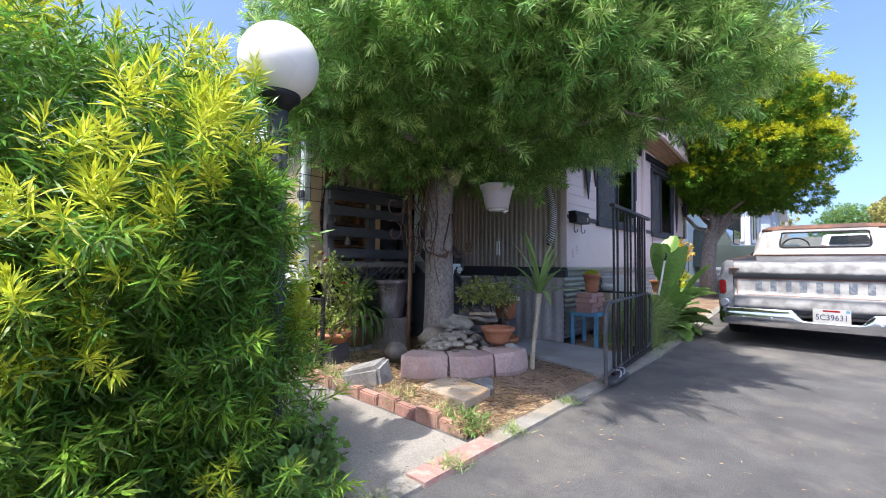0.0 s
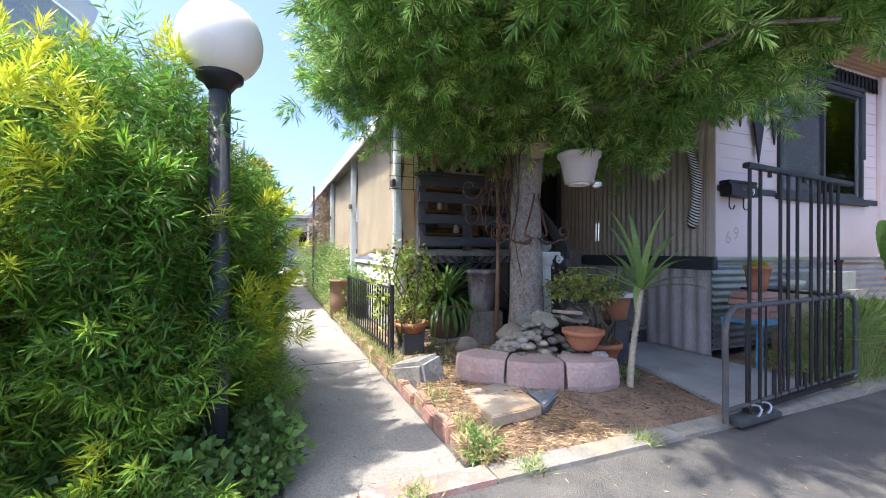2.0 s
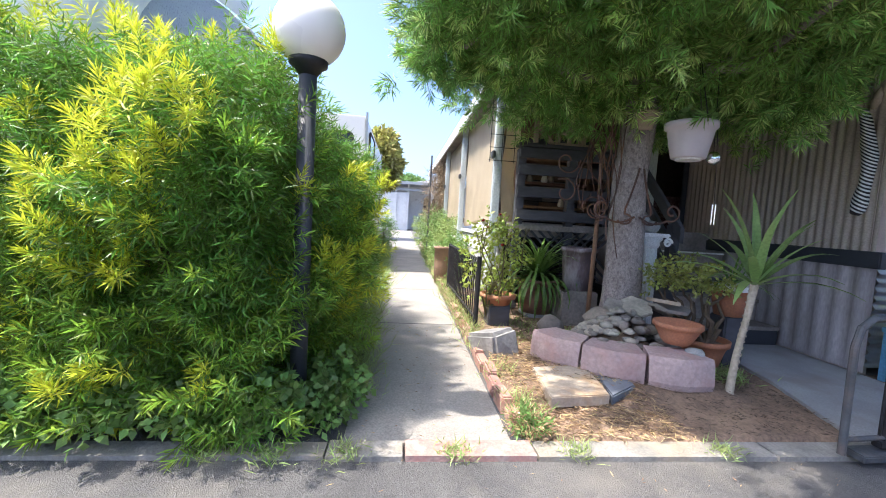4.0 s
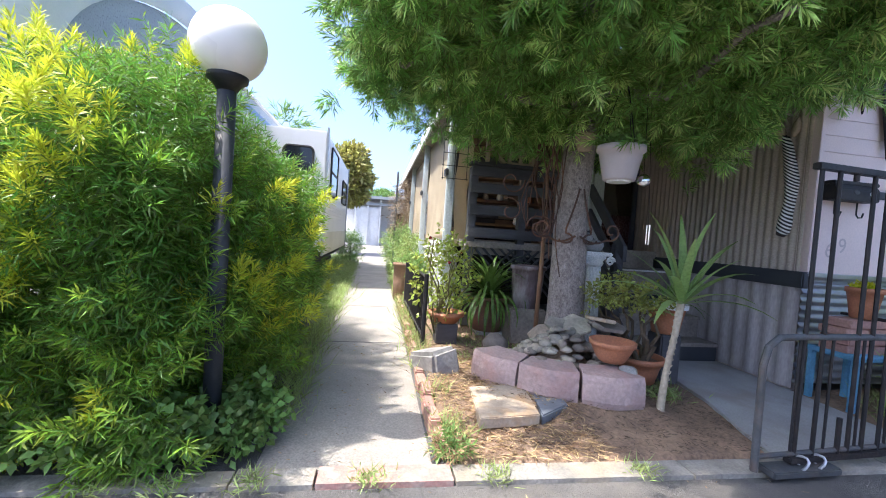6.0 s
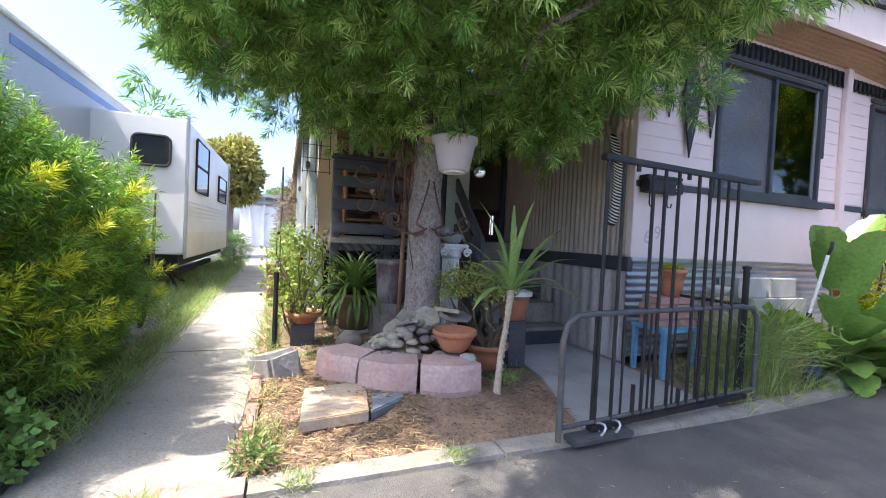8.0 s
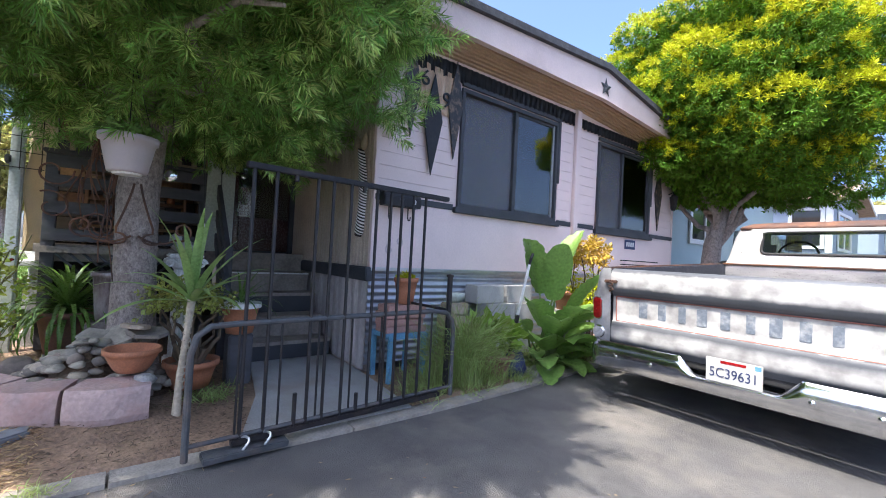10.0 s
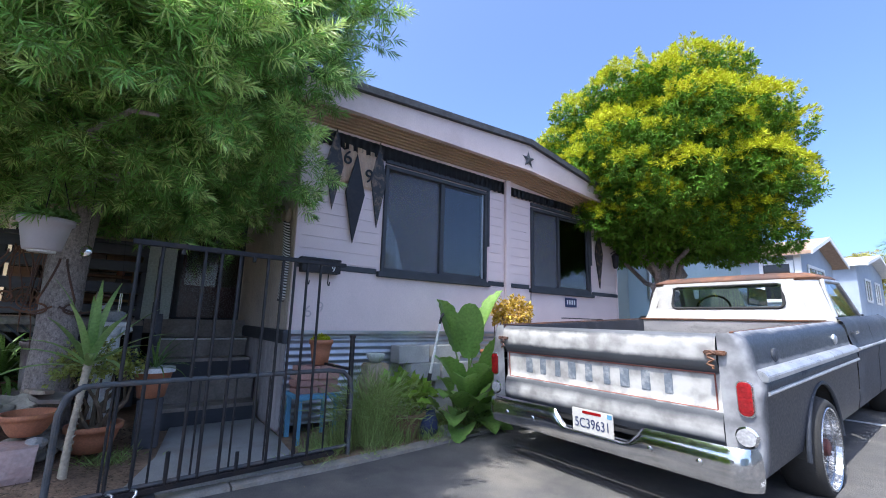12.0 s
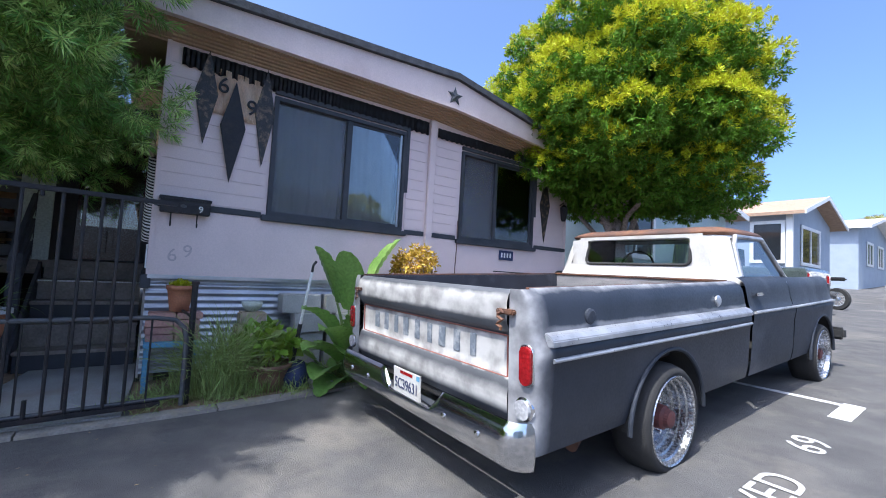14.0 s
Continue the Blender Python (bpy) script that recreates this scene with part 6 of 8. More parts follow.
solid("pot_block", box((-3.56, 2.3, 0.0), (-3.34, 2.5, 0.27), 0.01), M_WOODDARK, "dark block under the low pot", "block")
rose = thing("rose_bush", (-3.55, 2.36, 0.03), "straggly rose bush with glossy leaves and few red blooms", "shrub")
rs_ = random.Random(2)
for k in range(16):
    a = rs_.uniform(0, 6.28)
    r = rs_.uniform(0.15, 0.45)
    p, q = limb((-3.55, 2.36, 0.02), (-3.55 + r * math.cos(a) * 1.3, 2.36 + r * math.sin(a) * 0.8, rs_.uniform(0.65, 1.15)), 0.012, 0.004, k + 90, 0.2, 6)
    part("cane", tube(p, q, 5), M_CANE, rose)
leafy(rose, "leaves", (-3.6, 2.38, 0.68), (0.5, 0.3, 0.45), 190, 0.055, 0.034, M_ROSELEAF, 33, 6, 0.09, -1)
for k in range(5):
    rock((-3.55 + 0.3 * math.cos(k * 2.2), 2.36 + 0.2 * math.sin(k * 1.7), 0.85 + 0.07 * k), (0.018, 0.018, 0.015), k + 3.0, material=M_REDLENS, parent=rose, name="bloom", cuts=1)
stepp = pot("step_pot", (-2.6, 4.06, 0.43), 0.142, 0.24, M_TERRA, "terracotta pot with white rim and fern by the steps")
part("rim_band", lathe([(0.155, 0.205), (0.155, 0.243), (0.136, 0.244)], (-2.6, 4.06, 0.43)), M_WHITE, stepp, "white painted rim")
strap_leaves(26, (-2.6, 4.06, 0.65), 0.42, 0.018, 12, (20, 80), 0.9, material=M_BROADLEAF, parent=stepp, name="frond")
solid("pot_plinth", box((-2.69, 3.97, 0.03), (-2.51, 4.15, 0.43), 0.012), M_WOODDARK, "dark wooden plinth under the step pot", "block")

hang = thing("hanging_pot", (-2.17, 3.28, 1.54), "pale plastic hanging pot with succulents", "hanging pot")
part("body", lathe([(0.10, 0), (0.105, 0.012), (0.13, 0.13), (0.14, 0.185), (0.155, 0.19), (0.157, 0.225), (0.145, 0.225), (0.13, 0.18), (0.001, 0.17)], (-2.17, 3.28, 1.54), 28), M_PLASTIC, hang, "", True)
part("saucer", lathe([(0.05, -0.012), (0.075, -0.012), (0.078, 0.004), (0.06, 0.004)], (-2.17, 3.28, 1.54), 20), M_WHITE, hang)
for k in range(3):
    a = 2.1 * k
    part("wire", tube([(-2.17 + 0.15 * math.cos(a), 3.28 + 0.15 * math.sin(a), 1.76), (-2.17, 3.28, 2.25)], 0.003, 5), M_BLACK, hang)
leafy(hang, "succulent", (-2.17, 3.28, 1.77), (0.14, 0.14, 0.06), 70, 0.05, 0.03, M_WEED, 35, 7, 0.03, -0.1)
hp2 = thing("hanging_pot", (-2.71, 3.29, 1.84), "small tan hanging pot under the tree", "hanging pot")
part("body", lathe([(0.05, 0), (0.075, 0.1), (0.085, 0.11), (0.085, 0.135), (0.07, 0.135), (0.001, 0.11)], (-2.71, 3.29, 1.84), 20), M_TANBLOCK, hp2, "", True)
part("wire", tube([(-2.71, 3.29, 1.96), (-2.71, 3.29, 2.5)], 0.003, 5), M_BLACK, hp2)
orb = thing("gazing_disc", (-2.24, 3.51, 1.57), "round chrome ornament hung from the tree", "ornament")
part("disc", lathe([(0.001, -0.014), (0.03, -0.01), (0.045, 0), (0.03, 0.01), (0.001, 0.014)], m=pose(-2.24, 3.51, 1.57, 90, 0, 60), sides=24), M_CHROME, orb, "", True)
part("cord", tube([(-2.24, 3.51, 1.61), (-2.26, 3.5, 2.3)], 0.002, 4), M_BLACK, orb)
chime = thing("wind_chime", (-2.5, 3.75, 1.0), "small silver wind chime", "wind chime")
for k in range(3):
    part("tube", tube([(-2.5 + 0.015 * k, 3.75 + 0.012 * (k % 2), 1.13), (-2.5 + 0.015 * k, 3.75 + 0.012 * (k % 2), 1.28)], 0.005, 6), M_CHROME, chime)
part("cord", tube([(-2.49, 3.755, 1.28), (-2.5, 3.7, 2.2)], 0.002, 4), M_BLACK, chime)
stake = solid("bamboo_stake", tube([(-3.33, 3.25, 0.05), (-3.32, 3.26, 0.8), (-3.33, 3.27, 1.4), (-3.36, 3.25, 2.1)], [0.022, 0.021, 0.019, 0.017], 9), M_BAMBOO, "tall brown bamboo stake beside the trunk", "stake", smooth=True)
iron = thing("iron_scroll", (-2.80, 3.3, 1.2), "rusty wrought iron scroll hung on the trunk", "iron ornament")
for s in (-1, 1):
    part("scroll", tube([(-2.79, 3.34 + s * (0.02 + 0.09 * (k / 14)), 1.55 - 0.33 * (k / 14) ** 0.8 + 0.0) for k in range(15)] + [(-2.79, 3.34 + s * (0.11 - 0.06 * math.sin(a)), 1.18 - 0.05 * (1 - math.cos(a)) * 0.8) for a in (0.4 * j for j in range(12))], 0.008, 6), M_RUST, iron)
    arm = [(-2.80, 3.34 + s * (0.02 + 0.03 * k), 1.16 - 0.05 * math.sin(k * 0.35)) for k in range(9)]
    arm += [(-2.80, 3.34 + s * (0.30 + (0.075 - 0.0035 * k) * math.sin(k * 0.45)), 1.215 - (0.075 - 0.0035 * k) * math.cos(k * 0.45)) for k in range(16)]
    part("arm", tube(arm, 0.0085, 6), M_RUST, iron)
for k in range(5):
    solid("dry_vine", tube([(-2.86 + 0.03 * math.sin(j * 1.3 + k), 3.06 + 0.035 * k + 0.035 * math.sin(j * 0.8 + k * 2), 2.0 - j * (0.09 + 0.02 * k)) for j in range(8)], 0.0045, 5), M_RUST, "bare brown vine hanging on the trunk", "vine", group="vines")

rv = random.Random(27)
for k in range(12):
    x0, y0, ph = rv.uniform(-3.2, -2.95), rv.uniform(2.98, 3.26), rv.uniform(0, 6)
    pts = [(x0 + 0.05 * math.sin(ph + j * 0.9), y0 + (0.04 + 0.03 * (k % 3)) * math.sin(ph + j * 0.7 + k), 1.95 - j * rv.uniform(0.07, 0.12)) for j in range(9)]
    solid("dry_vine", tube(pts, [0.008 - 0.0006 * j for j in range(9)], 5), M_VINE, "bare red-brown vine twig tangled beside the trunk", "vine", group="vines", smooth=True)
for k in range(4):
    pts = [(-3.1, 3.12 - 0.28 * (k % 2) - (0.12 - 0.006 * j) * math.cos(j * 0.42 + k), 1.22 + 0.13 * k * (k % 2) + (0.12 - 0.006 * j) * math.sin(j * 0.42 + k)) for j in range(16)]
    solid("iron_curl", tube(pts, 0.007, 5), M_VINE, "thin rusty curled wire beside the trunk", "iron ornament", group="iron curls", smooth=True)

# ---- small fence, gates ----
fence = thing("garden_fence", (-3.29, 2.17, 0), "low black iron fence along the walkway", "fence")
part("post", tube([(-3.29, 2.17, -0.02), (-3.29, 2.17, 0.73)], 0.02, 10), M_BLACK, fence)
part("post", tube([(-5.35, 2.14, -0.02), (-5.35, 2.14, 0.70)], 0.02, 10), M_BLACK, fence)
for z in (0.68, 0.14):
    part("rail", tube([(-3.29, 2.17, z + 0.02), (-5.35, 2.14, z)], 0.012, 8), M_BLACK, fence)
for k in range(1, 20):
    x = -3.29 - 2.06 * k / 20
    part("picket", tube([(x, 2.17 - 0.03 * k / 20, 0.06), (x, 2.17 - 0.03 * k / 20, 0.70)], 0.008, 6), M_BLACK, fence)

gate = thing("driveway_gate", (-1.37, 4.45, 0.05), "tall black iron bar gate leaning at the kerb", "gate")


def gx(y):
    return -1.31 - 0.12 * (y - 3.8) / 1.4


part("top_rail", box((-0.021, 0, 0), (0.021, 1.44, 0.032), 0.004, m=pose(gx(3.8), 3.79, 1.545, 0, 0, 4.9)), M_BLACK, gate)
part("bottom_rail", box((-0.021, 0, 0), (0.021, 1.44, 0.032), 0.004, m=pose(gx(3.8), 3.79, 0.085, 0, 0, 4.9)), M_BLACK, gate)
for y in (3.83, 3.95, 4.19, 4.29, 4.41, 4.60, 4.71, 4.80, 4.90, 5.01):
    part("bar", tube([(gx(y), y, 0.10), (gx(y), y, 1.55)], 0.0105, 8), M_BLACK, gate)
for y, h in ((4.12, 0.2), (4.52, 0.13)):
    part("stub", tube([(gx(y), y, 0.1), (gx(y), y, 0.1 + h)], 0.0125, 8), M_BLACK, gate)
for y in (4.06, 4.50):
    part("top_stub", tube([(gx(y), y, 1.51), (gx(y), y, 1.55)], 0.0125, 8), M_BLACK, gate)
for y in (3.86, 3.97):
    part("hinge", tube([(gx(y) + 0.02 + 0.03 * math.cos(a), y + 0.015 * math.sin(a * 2), 0.09 + 0.035 * math.sin(a)) for a in (math.pi * k / 6 for k in range(13))], 0.007, 6), M_GALV, gate, "bright metal hinge clamp")
part("board", box((-0.05, 0, 0), (0.05, 0.42, 0.035), 0.006, m=pose(-1.30, 3.66, 0.035, 0, 3, 3)), M_GREYIRON, gate, "grey board under the hinge")
low = thing("low_gate", (-1.40, 4.5, 0.05), "low weathered grey iron gate with rounded shoulders", "gate")
loop = [(-1.29, 3.585, 0.06), (-1.295, 3.585, 0.58), (-1.297, 3.61, 0.67), (-1.30, 3.67, 0.715), (-1.31, 3.8, 0.72), (-1.44, 5.15, 0.72), (-1.45, 5.28, 0.70), (-1.455, 5.34, 0.64), (-1.46, 5.36, 0.55), (-1.46, 5.36, 0.06)]
part("frame", tube(loop, 0.017, 10), M_GREYIRON, low)
part("bottom_rail", tube([(-1.292, 3.585, 0.13), (-1.46, 5.36, 0.13)], 0.013, 8), M_GREYIRON, low)
for k in range(1, 8):
    y = 3.585 + 1.775 * k / 8
    part("bar", tube([(-1.292 - 0.0955 * (y - 3.585), y, 0.13), (-1.292 - 0.0955 * (y - 3.585), y, 0.715)], 0.007, 6), M_BLACK, low)
gp = thing("gate_post", (-1.6, 5.41, 0), "black iron gate end post", "post")
part("shaft", tube([(-1.58, 5.40, 0), (-1.58, 5.40, 0.97)], 0.022, 8), M_BLACK, gp)
part("cap", lathe([(0.028, 0.965), (0.03, 0.985), (0.001, 0.99)], (-1.58, 5.40, 0), 10), M_BLACK, gp)
part("side_bar", tube([(-1.58, 5.40, 0.7), (-2.3, 5.35, 0.7)], 0.012, 8), M_BLACK, gp)

# ---- things on the house front ----
FX = WX + 0.016


def diamond(y, z0, z1, w, label, x=FX, m=None):
    zc = z0 + (z1 - z0) * 0.55
    bm = prism([(y, z0), (y + w / 2, zc), (y, z1), (y - w / 2, zc)], x, x + 0.018, "x", bevel=0.003)
    return solid("diamond_ornament", bm, m or M_BLACK, label, "wall ornament", group="diamond ornaments")


diamond(5.42, 2.27, 3.20, 0.2, "black speckled diamond-shaped metal wall ornament", m=M_SPECKLE)
diamond(5.67, 1.93, 2.96, 0.23, "plain black diamond-shaped wall ornament", x=FX + 0.02)
diamond(5.96, 2.15, 3.19, 0.2, "black and tan filigree diamond wall ornament", m=M_SPECKLE)
diamond(10.38, 1.75, 2.87, 0.24, "brown filigree diamond wall ornament beside the window", m=M_SPECKLE)
diamond(4.07, 1.88, 2.65, 0.26, "black diamond ornament on the pale porch panel", x=-3.94)


def text_mesh(name, body, size, m, material, parent=None, extrude=0.002, label=""):
    fc = bpy.data.curves.new(name, "FONT")
    fc.body, fc.size, fc.align_x, fc.extrude = body, size, "CENTER", extrude
    tmp = new(name, fc)
    me = bpy.data.meshes.new_from_object(tmp.evaluated_get(bpy.context.evaluated_depsgraph_get()))
    bpy.data.objects.remove(tmp)
    me.transform((top_of(parent).matrix_basis.inverted() if parent else Matrix()) @ m)
    me.materials.append(material)
    ob = new(name, me)
    if parent:
        ob.parent = parent
    return tagged(ob, label)


kblock = thing("letter_ornament", (-4.04, 2.93, 1.915), "weathered tan wooden letter K standing on the railing", "ornament")
text_mesh("letter", "K", 0.40, pose(-4.06, 2.93, 1.93, 90, 0, 90), M_TANBLOCK, kblock, 0.03)
plq = thing("house_number_plaque", (FX, 5.72, 2.58), "cream and rust house number plaque reading 6 9", "house number")


def plq_sheet(u, v):
    y, z = 5.47 + 0.5 * u, 2.60 + 0.46 * v - 0.03 * u
    return (FX + 0.008 + 0.006 * math.sin(u * 22 + v * 3), y, z)


part("board", grid(plq_sheet, 40, 6, thick=0.006), M_CREAM, plq, "", True)
text_mesh("numeral", "6", 0.22, pose(FX + 0.024, 5.56, 2.82, 90, 0, 90), M_BLACK, plq, 0.006, "black numeral")
text_mesh("numeral", "9", 0.22, pose(FX + 0.024, 5.83, 2.66, 90, 0, 90), M_BLACK, plq, 0.006, "black numeral")
ghost = tagged(new("number_shadow"), "faded ghost of old house numbers on the siding", kind="structure")
for y, z, c in ((5.26, 1.13, "6"), (5.38, 1.17, "9")):
    text_mesh("numeral", c, 0.17, pose(WX + 0.0135, y, z, 90, 0, 90), M_GHOST, ghost, 0.0004)
mb = thing("mailbox", (FX, 5.33, 1.56), "black metal wall mailbox with house number and hooks", "mailbox")
part("body", prism([(WX + 0.02, 1.575), (WX + 0.13, 1.575), (WX + 0.13, 1.66), (WX + 0.10, 1.71), (WX + 0.02, 1.72)], 5.13, 5.53, "y", bevel=0.006), M_BLACK, mb)
part("lid", box((WX + 0.015, 5.12, 1.695), (WX + 0.115, 5.54, 1.725), 0.006), M_BLACK, mb)
part("badge", lathe([(0.026, 0), (0.024, 0.004), (0.001, 0.006)], m=pose(WX + 0.13, 5.31, 1.64, 0, 90, 0) @ Matrix.Diagonal((0.6, 1, 1, 1)), sides=18), M_GREYIRON, mb)
text_mesh("numeral", "9", 0.085, pose(WX + 0.1315, 5.45, 1.595, 90, 0, 90), M_WHITE, mb, 0.001, "white numeral nine")
for y in (5.22, 5.43):
    part("hook", tube([(WX + 0.05, y, 1.58), (WX + 0.05, y, 1.48), (WX + 0.065, y, 1.455), (WX + 0.09, y, 1.455), (WX + 0.1, y, 1.49)], 0.006, 6), M_BLACK, mb)
st = bmesh.new()
pts = [((0.13 if k % 2 == 0 else 0.055) * math.sin(math.pi * k / 5), (0.13 if k % 2 == 0 else 0.055) * math.cos(math.pi * k / 5)) for k in range(10)]
c0, c1 = st.verts.new((-1.985, 8.16, 3.45)), st.verts.new((-2.018, 8.16, 3.45))
ring = [st.verts.new((-2.012, 8.16 + a, 3.45 + b)) for a, b in pts]
for k in range(10):
    st.faces.new((c0, ring[k], ring[(k + 1) % 10])), st.faces.new((c1, ring[(k + 1) % 10], ring[k]))
solid("metal_star", st, M_GREYIRON, "raised five-pointed metal star on the fascia", "wall ornament")
lan = thing("wall_lantern", (FX, 10.78, 2.2), "black wall lantern at the house corner", "wall lantern")
part("bracket", tube([(WX + 0.01, 10.78, 2.42), (WX + 0.09, 10.78, 2.46), (WX + 0.1, 10.78, 2.42)], 0.01, 6), M_BLACK, lan)
part("cage", lathe([(0.03, 2.14), (0.05, 2.18), (0.07, 2.36), (0.075, 2.37), (0.02, 2.42)], (WX + 0.1, 10.78, 0), 6), M_BLACK, lan)
part("bulb_glass", lathe([(0.03, 2.18), (0.045, 2.34)], (WX + 0.1, 10.78, 0), 10), M_CLEARLENS, lan)
sg = thing("small_sign", (FX, 9.54, 1.40), "small dark blue sign with white lettering marks", "sign")
part("board", box((WX + 0.021, 9.39, 1.40), (WX + 0.03, 9.69, 1.545), 0.003), M_PLATEINK, sg)
for k in range(4):
    part("mark", box((WX + 0.03, 9.43 + k * 0.06, 1.44), (WX + 0.0325, 9.46 + k * 0.06, 1.51)), M_WHITE, sg)
rack = thing("wire_rack", (WX + 0.06, 9.8, 1.2), "black wire rack on the house front", "rack")
for z in (1.16, 1.22):
    part("bar", tube([(WX + 0.02, 9.3, z), (WX + 0.1, 9.3, z), (WX + 0.1, 10.3, z), (WX + 0.02, 10.3, z)], 0.008, 6), M_BLACK, rack)
solid("cable", tube([(WX + 0.03, 8.57, 1.9), (WX + 0.03, 8.575, 1.55), (WX + 0.032, 8.56, 1.2), (WX + 0.03, 8.57, 1.02)], 0.006, 6), M_RUST, "red-brown cable down the siding", "cable", smooth=True)


# striped zebra head plaque on the side wall, a plain relief
def zebra():
    ob = thing("zebra_plaque", (-2.60, WY - 0.03, 1.29), "black and white striped zebra head wall plaque", "wall ornament")
    prof = [(0.0, 0.03), (0.05, 0.075), (0.12, 0.08), (0.2, 0.055), (0.32, 0.06), (0.42, 0.08), (0.5, 0.1), (0.58, 0.085), (0.68, 0.075), (0.78, 0.06), (0.84, 0.02)]
    n = 60
    for k in range(n):
        z0, z1 = 0.84 * k / n, 0.84 * (k + 1) / n

        def wd(z):
            for (a, wa), (b, wb) in zip(prof, prof[1:]):
                if z <= b:
                    return wa + (wb - wa) * (z - a) / (b - a)
            return 0.03
        bm = bmesh.new()
        rows = []
        for z in (z0, z1):
            w, c = wd(z) * 0.68, -2.60 + 0.05 * math.sin(z * 4.5)
            rows.append([bm.verts.new((c - w * math.cos(a), WY - 0.012 - 0.06 * math.sin(a), 1.29 + z + 0.05 * w / 0.07 * math.cos(a))) for a in (math.pi * j / 8 for j in range(9))])
        for j in range(8):
            bm.faces.new((rows[0][j], rows[0][j + 1], rows[1][j + 1], rows[1][j]))
        part("stripe", bm, M_BLACK if k % 2 or k < 2 else M_WHITE, ob, "", True)
    for s in (-1, 1):
        part("ear", lathe([(0.014, 0), (0.034, 0.05), (0.028, 0.11), (0.001, 0.17)], m=pose(-2.60 + s * 0.05, WY - 0.05, 2.10, 0, s * 12, 0), sides=10), M_TANBLOCK, ob, "", True)
    return ob


zebra()

# ---- bed under the windows ----
stool = thing("blue_stool", (-2.15, 5.33, 0.06), "blue painted wooden stool holding bricks", "stool")
part("top", box((-2.34, 5.10, 0.40), (-1.98, 5.50, 0.44), 0.006), M_BLUEPAINT, stool)
for x in (-2.31, -2.01):
    for y in (5.13, 5.47):
        part("leg", box((x - 0.02, y - 0.02, 0.0), (x + 0.02, y + 0.02, 0.40), 0.004), M_BLUEPAINT, stool)
for k in range(4):
    for j in range(2):
        z = 0.44 + 0.062 * k
        bm = box((-0.1, -0.2, 0), (0.1, 0.0, 0.056), 0.006)
        bm.transform(pose(-2.16 + 0.02 * math.sin(k * 3 + j), 5.31 + 0.205 * j + 0.01 * math.sin(k * 5), z, 0, 0, 3 * math.sin(k * 2 + j)))
        solid("stacked_brick", bm, M_BRICKPALE, "pale red paving brick stacked on the stool", "brick", group="stacked bricks")
tp = pot("terracotta_pot", (-2.15, 5.34, 0.69), 0.105, 0.23, M_TERRA, "terracotta pot with golden succulent on the bricks")
leafy(tp, "succulent", (-2.15, 5.34, 0.92), (0.08, 0.08, 0.035), 60, 0.03, 0.012, M_LIME, 41, 6, 0.02, 0)
for k, (x, y, z, w, d, h) in enumerate(((-2.2, 5.95, 0.06, 0.2, 0.28, 0.19), (-2.2, 5.96, 0.255, 0.19, 0.26, 0.14), (-2.2, 5.95, 0.40, 0.2, 0.28, 0.14), (-2.2, 5.96, 0.545, 0.18, 0.24, 0.12), (-2.26, 6.46, 0.06, 0.2, 0.4, 0.19), (-2.26, 6.9, 0.06, 0.2, 0.4, 0.19), (-2.26, 6.48, 0.255, 0.2, 0.4, 0.19), (-2.26, 6.92, 0.255, 0.2, 0.4, 0.19), (-2.22, 6.56, 0.45, 0.2, 0.4, 0.19), (-2.24, 7.0, 0.45, 0.2, 0.4, 0.19), (-2.28, 6.44, 0.645, 0.2, 0.4, 0.19), (-2.28, 6.9, 0.645, 0.2, 0.4, 0.19))):
    z += 0.01
    if k < 4:
        solid("garden_stone", box((x - w / 2, y - d / 2, z), (x + w / 2, y + d / 2, z + h), 0.014), M_SLAB, "tan concrete stone in a stack", "block", group="stacked stones")
    else:
        ob = thing("cinder_block", (x, y, z), "grey cinder block stacked against the skirting", "cinder block", "cinder blocks")
        part("shell", box((x - w / 2, y - d / 2, z), (x + w / 2, y + d / 2, z + h), 0.006), M_CMU, ob)
dish = solid("glazed_bowl", lathe([(0.05, 0), (0.09, 0.05), (0.1, 0.09), (0.085, 0.09), (0.07, 0.05), (0.001, 0.03)], (-2.18, 5.95, 0.68), 20), M_PALEPANEL, "pale green glazed bowl on the stones", "bowl", smooth=True)
sp = pot("plant_tub", (-1.7, 6.02, 0.04), 0.2, 0.24, M_BROWNPOT, "brown tub with broad lime leaves")
leafy(sp, "leaves", (-1.7, 6.02, 0.42), (0.22, 0.22, 0.16), 60, 0.13, 0.075, M_BROADLIME, 43, 4, 0.06, -0.2)
bag = rock((-1.62, 6.25, 0.14), (0.11, 0.12, 0.16), 9.4, material=M_PLATEINK, name="crumpled_bag", label="crumpled dark blue plastic bag on the soil", category="bag")
solid("grey_block", box((-1.62, 6.36, 0.04), (-1.42, 6.55, 0.12), 0.008), M_CMU, "small grey block on the soil", "block")
pole = thing("grabber_pole", (-1.66, 6.22, 0.1), "white grabber pole with black handle leaning on the blocks", "tool")
part("shaft", tube([(-1.62, 6.26, 0.62), (-1.55, 6.31, 1.10)], 0.013, 8), M_WHITE, pole)
part("grip", tube([(-1.68, 6.2, 0.06), (-1.62, 6.26, 0.62)], 0.02, 8), M_RUBBER, pole, "black rubber grip")
part("claw", tube([(-1.55, 6.31, 1.10), (-1.53, 6.31, 1.16), (-1.54, 6.34, 1.2)], 0.013, 6), M_BLACK, pole)


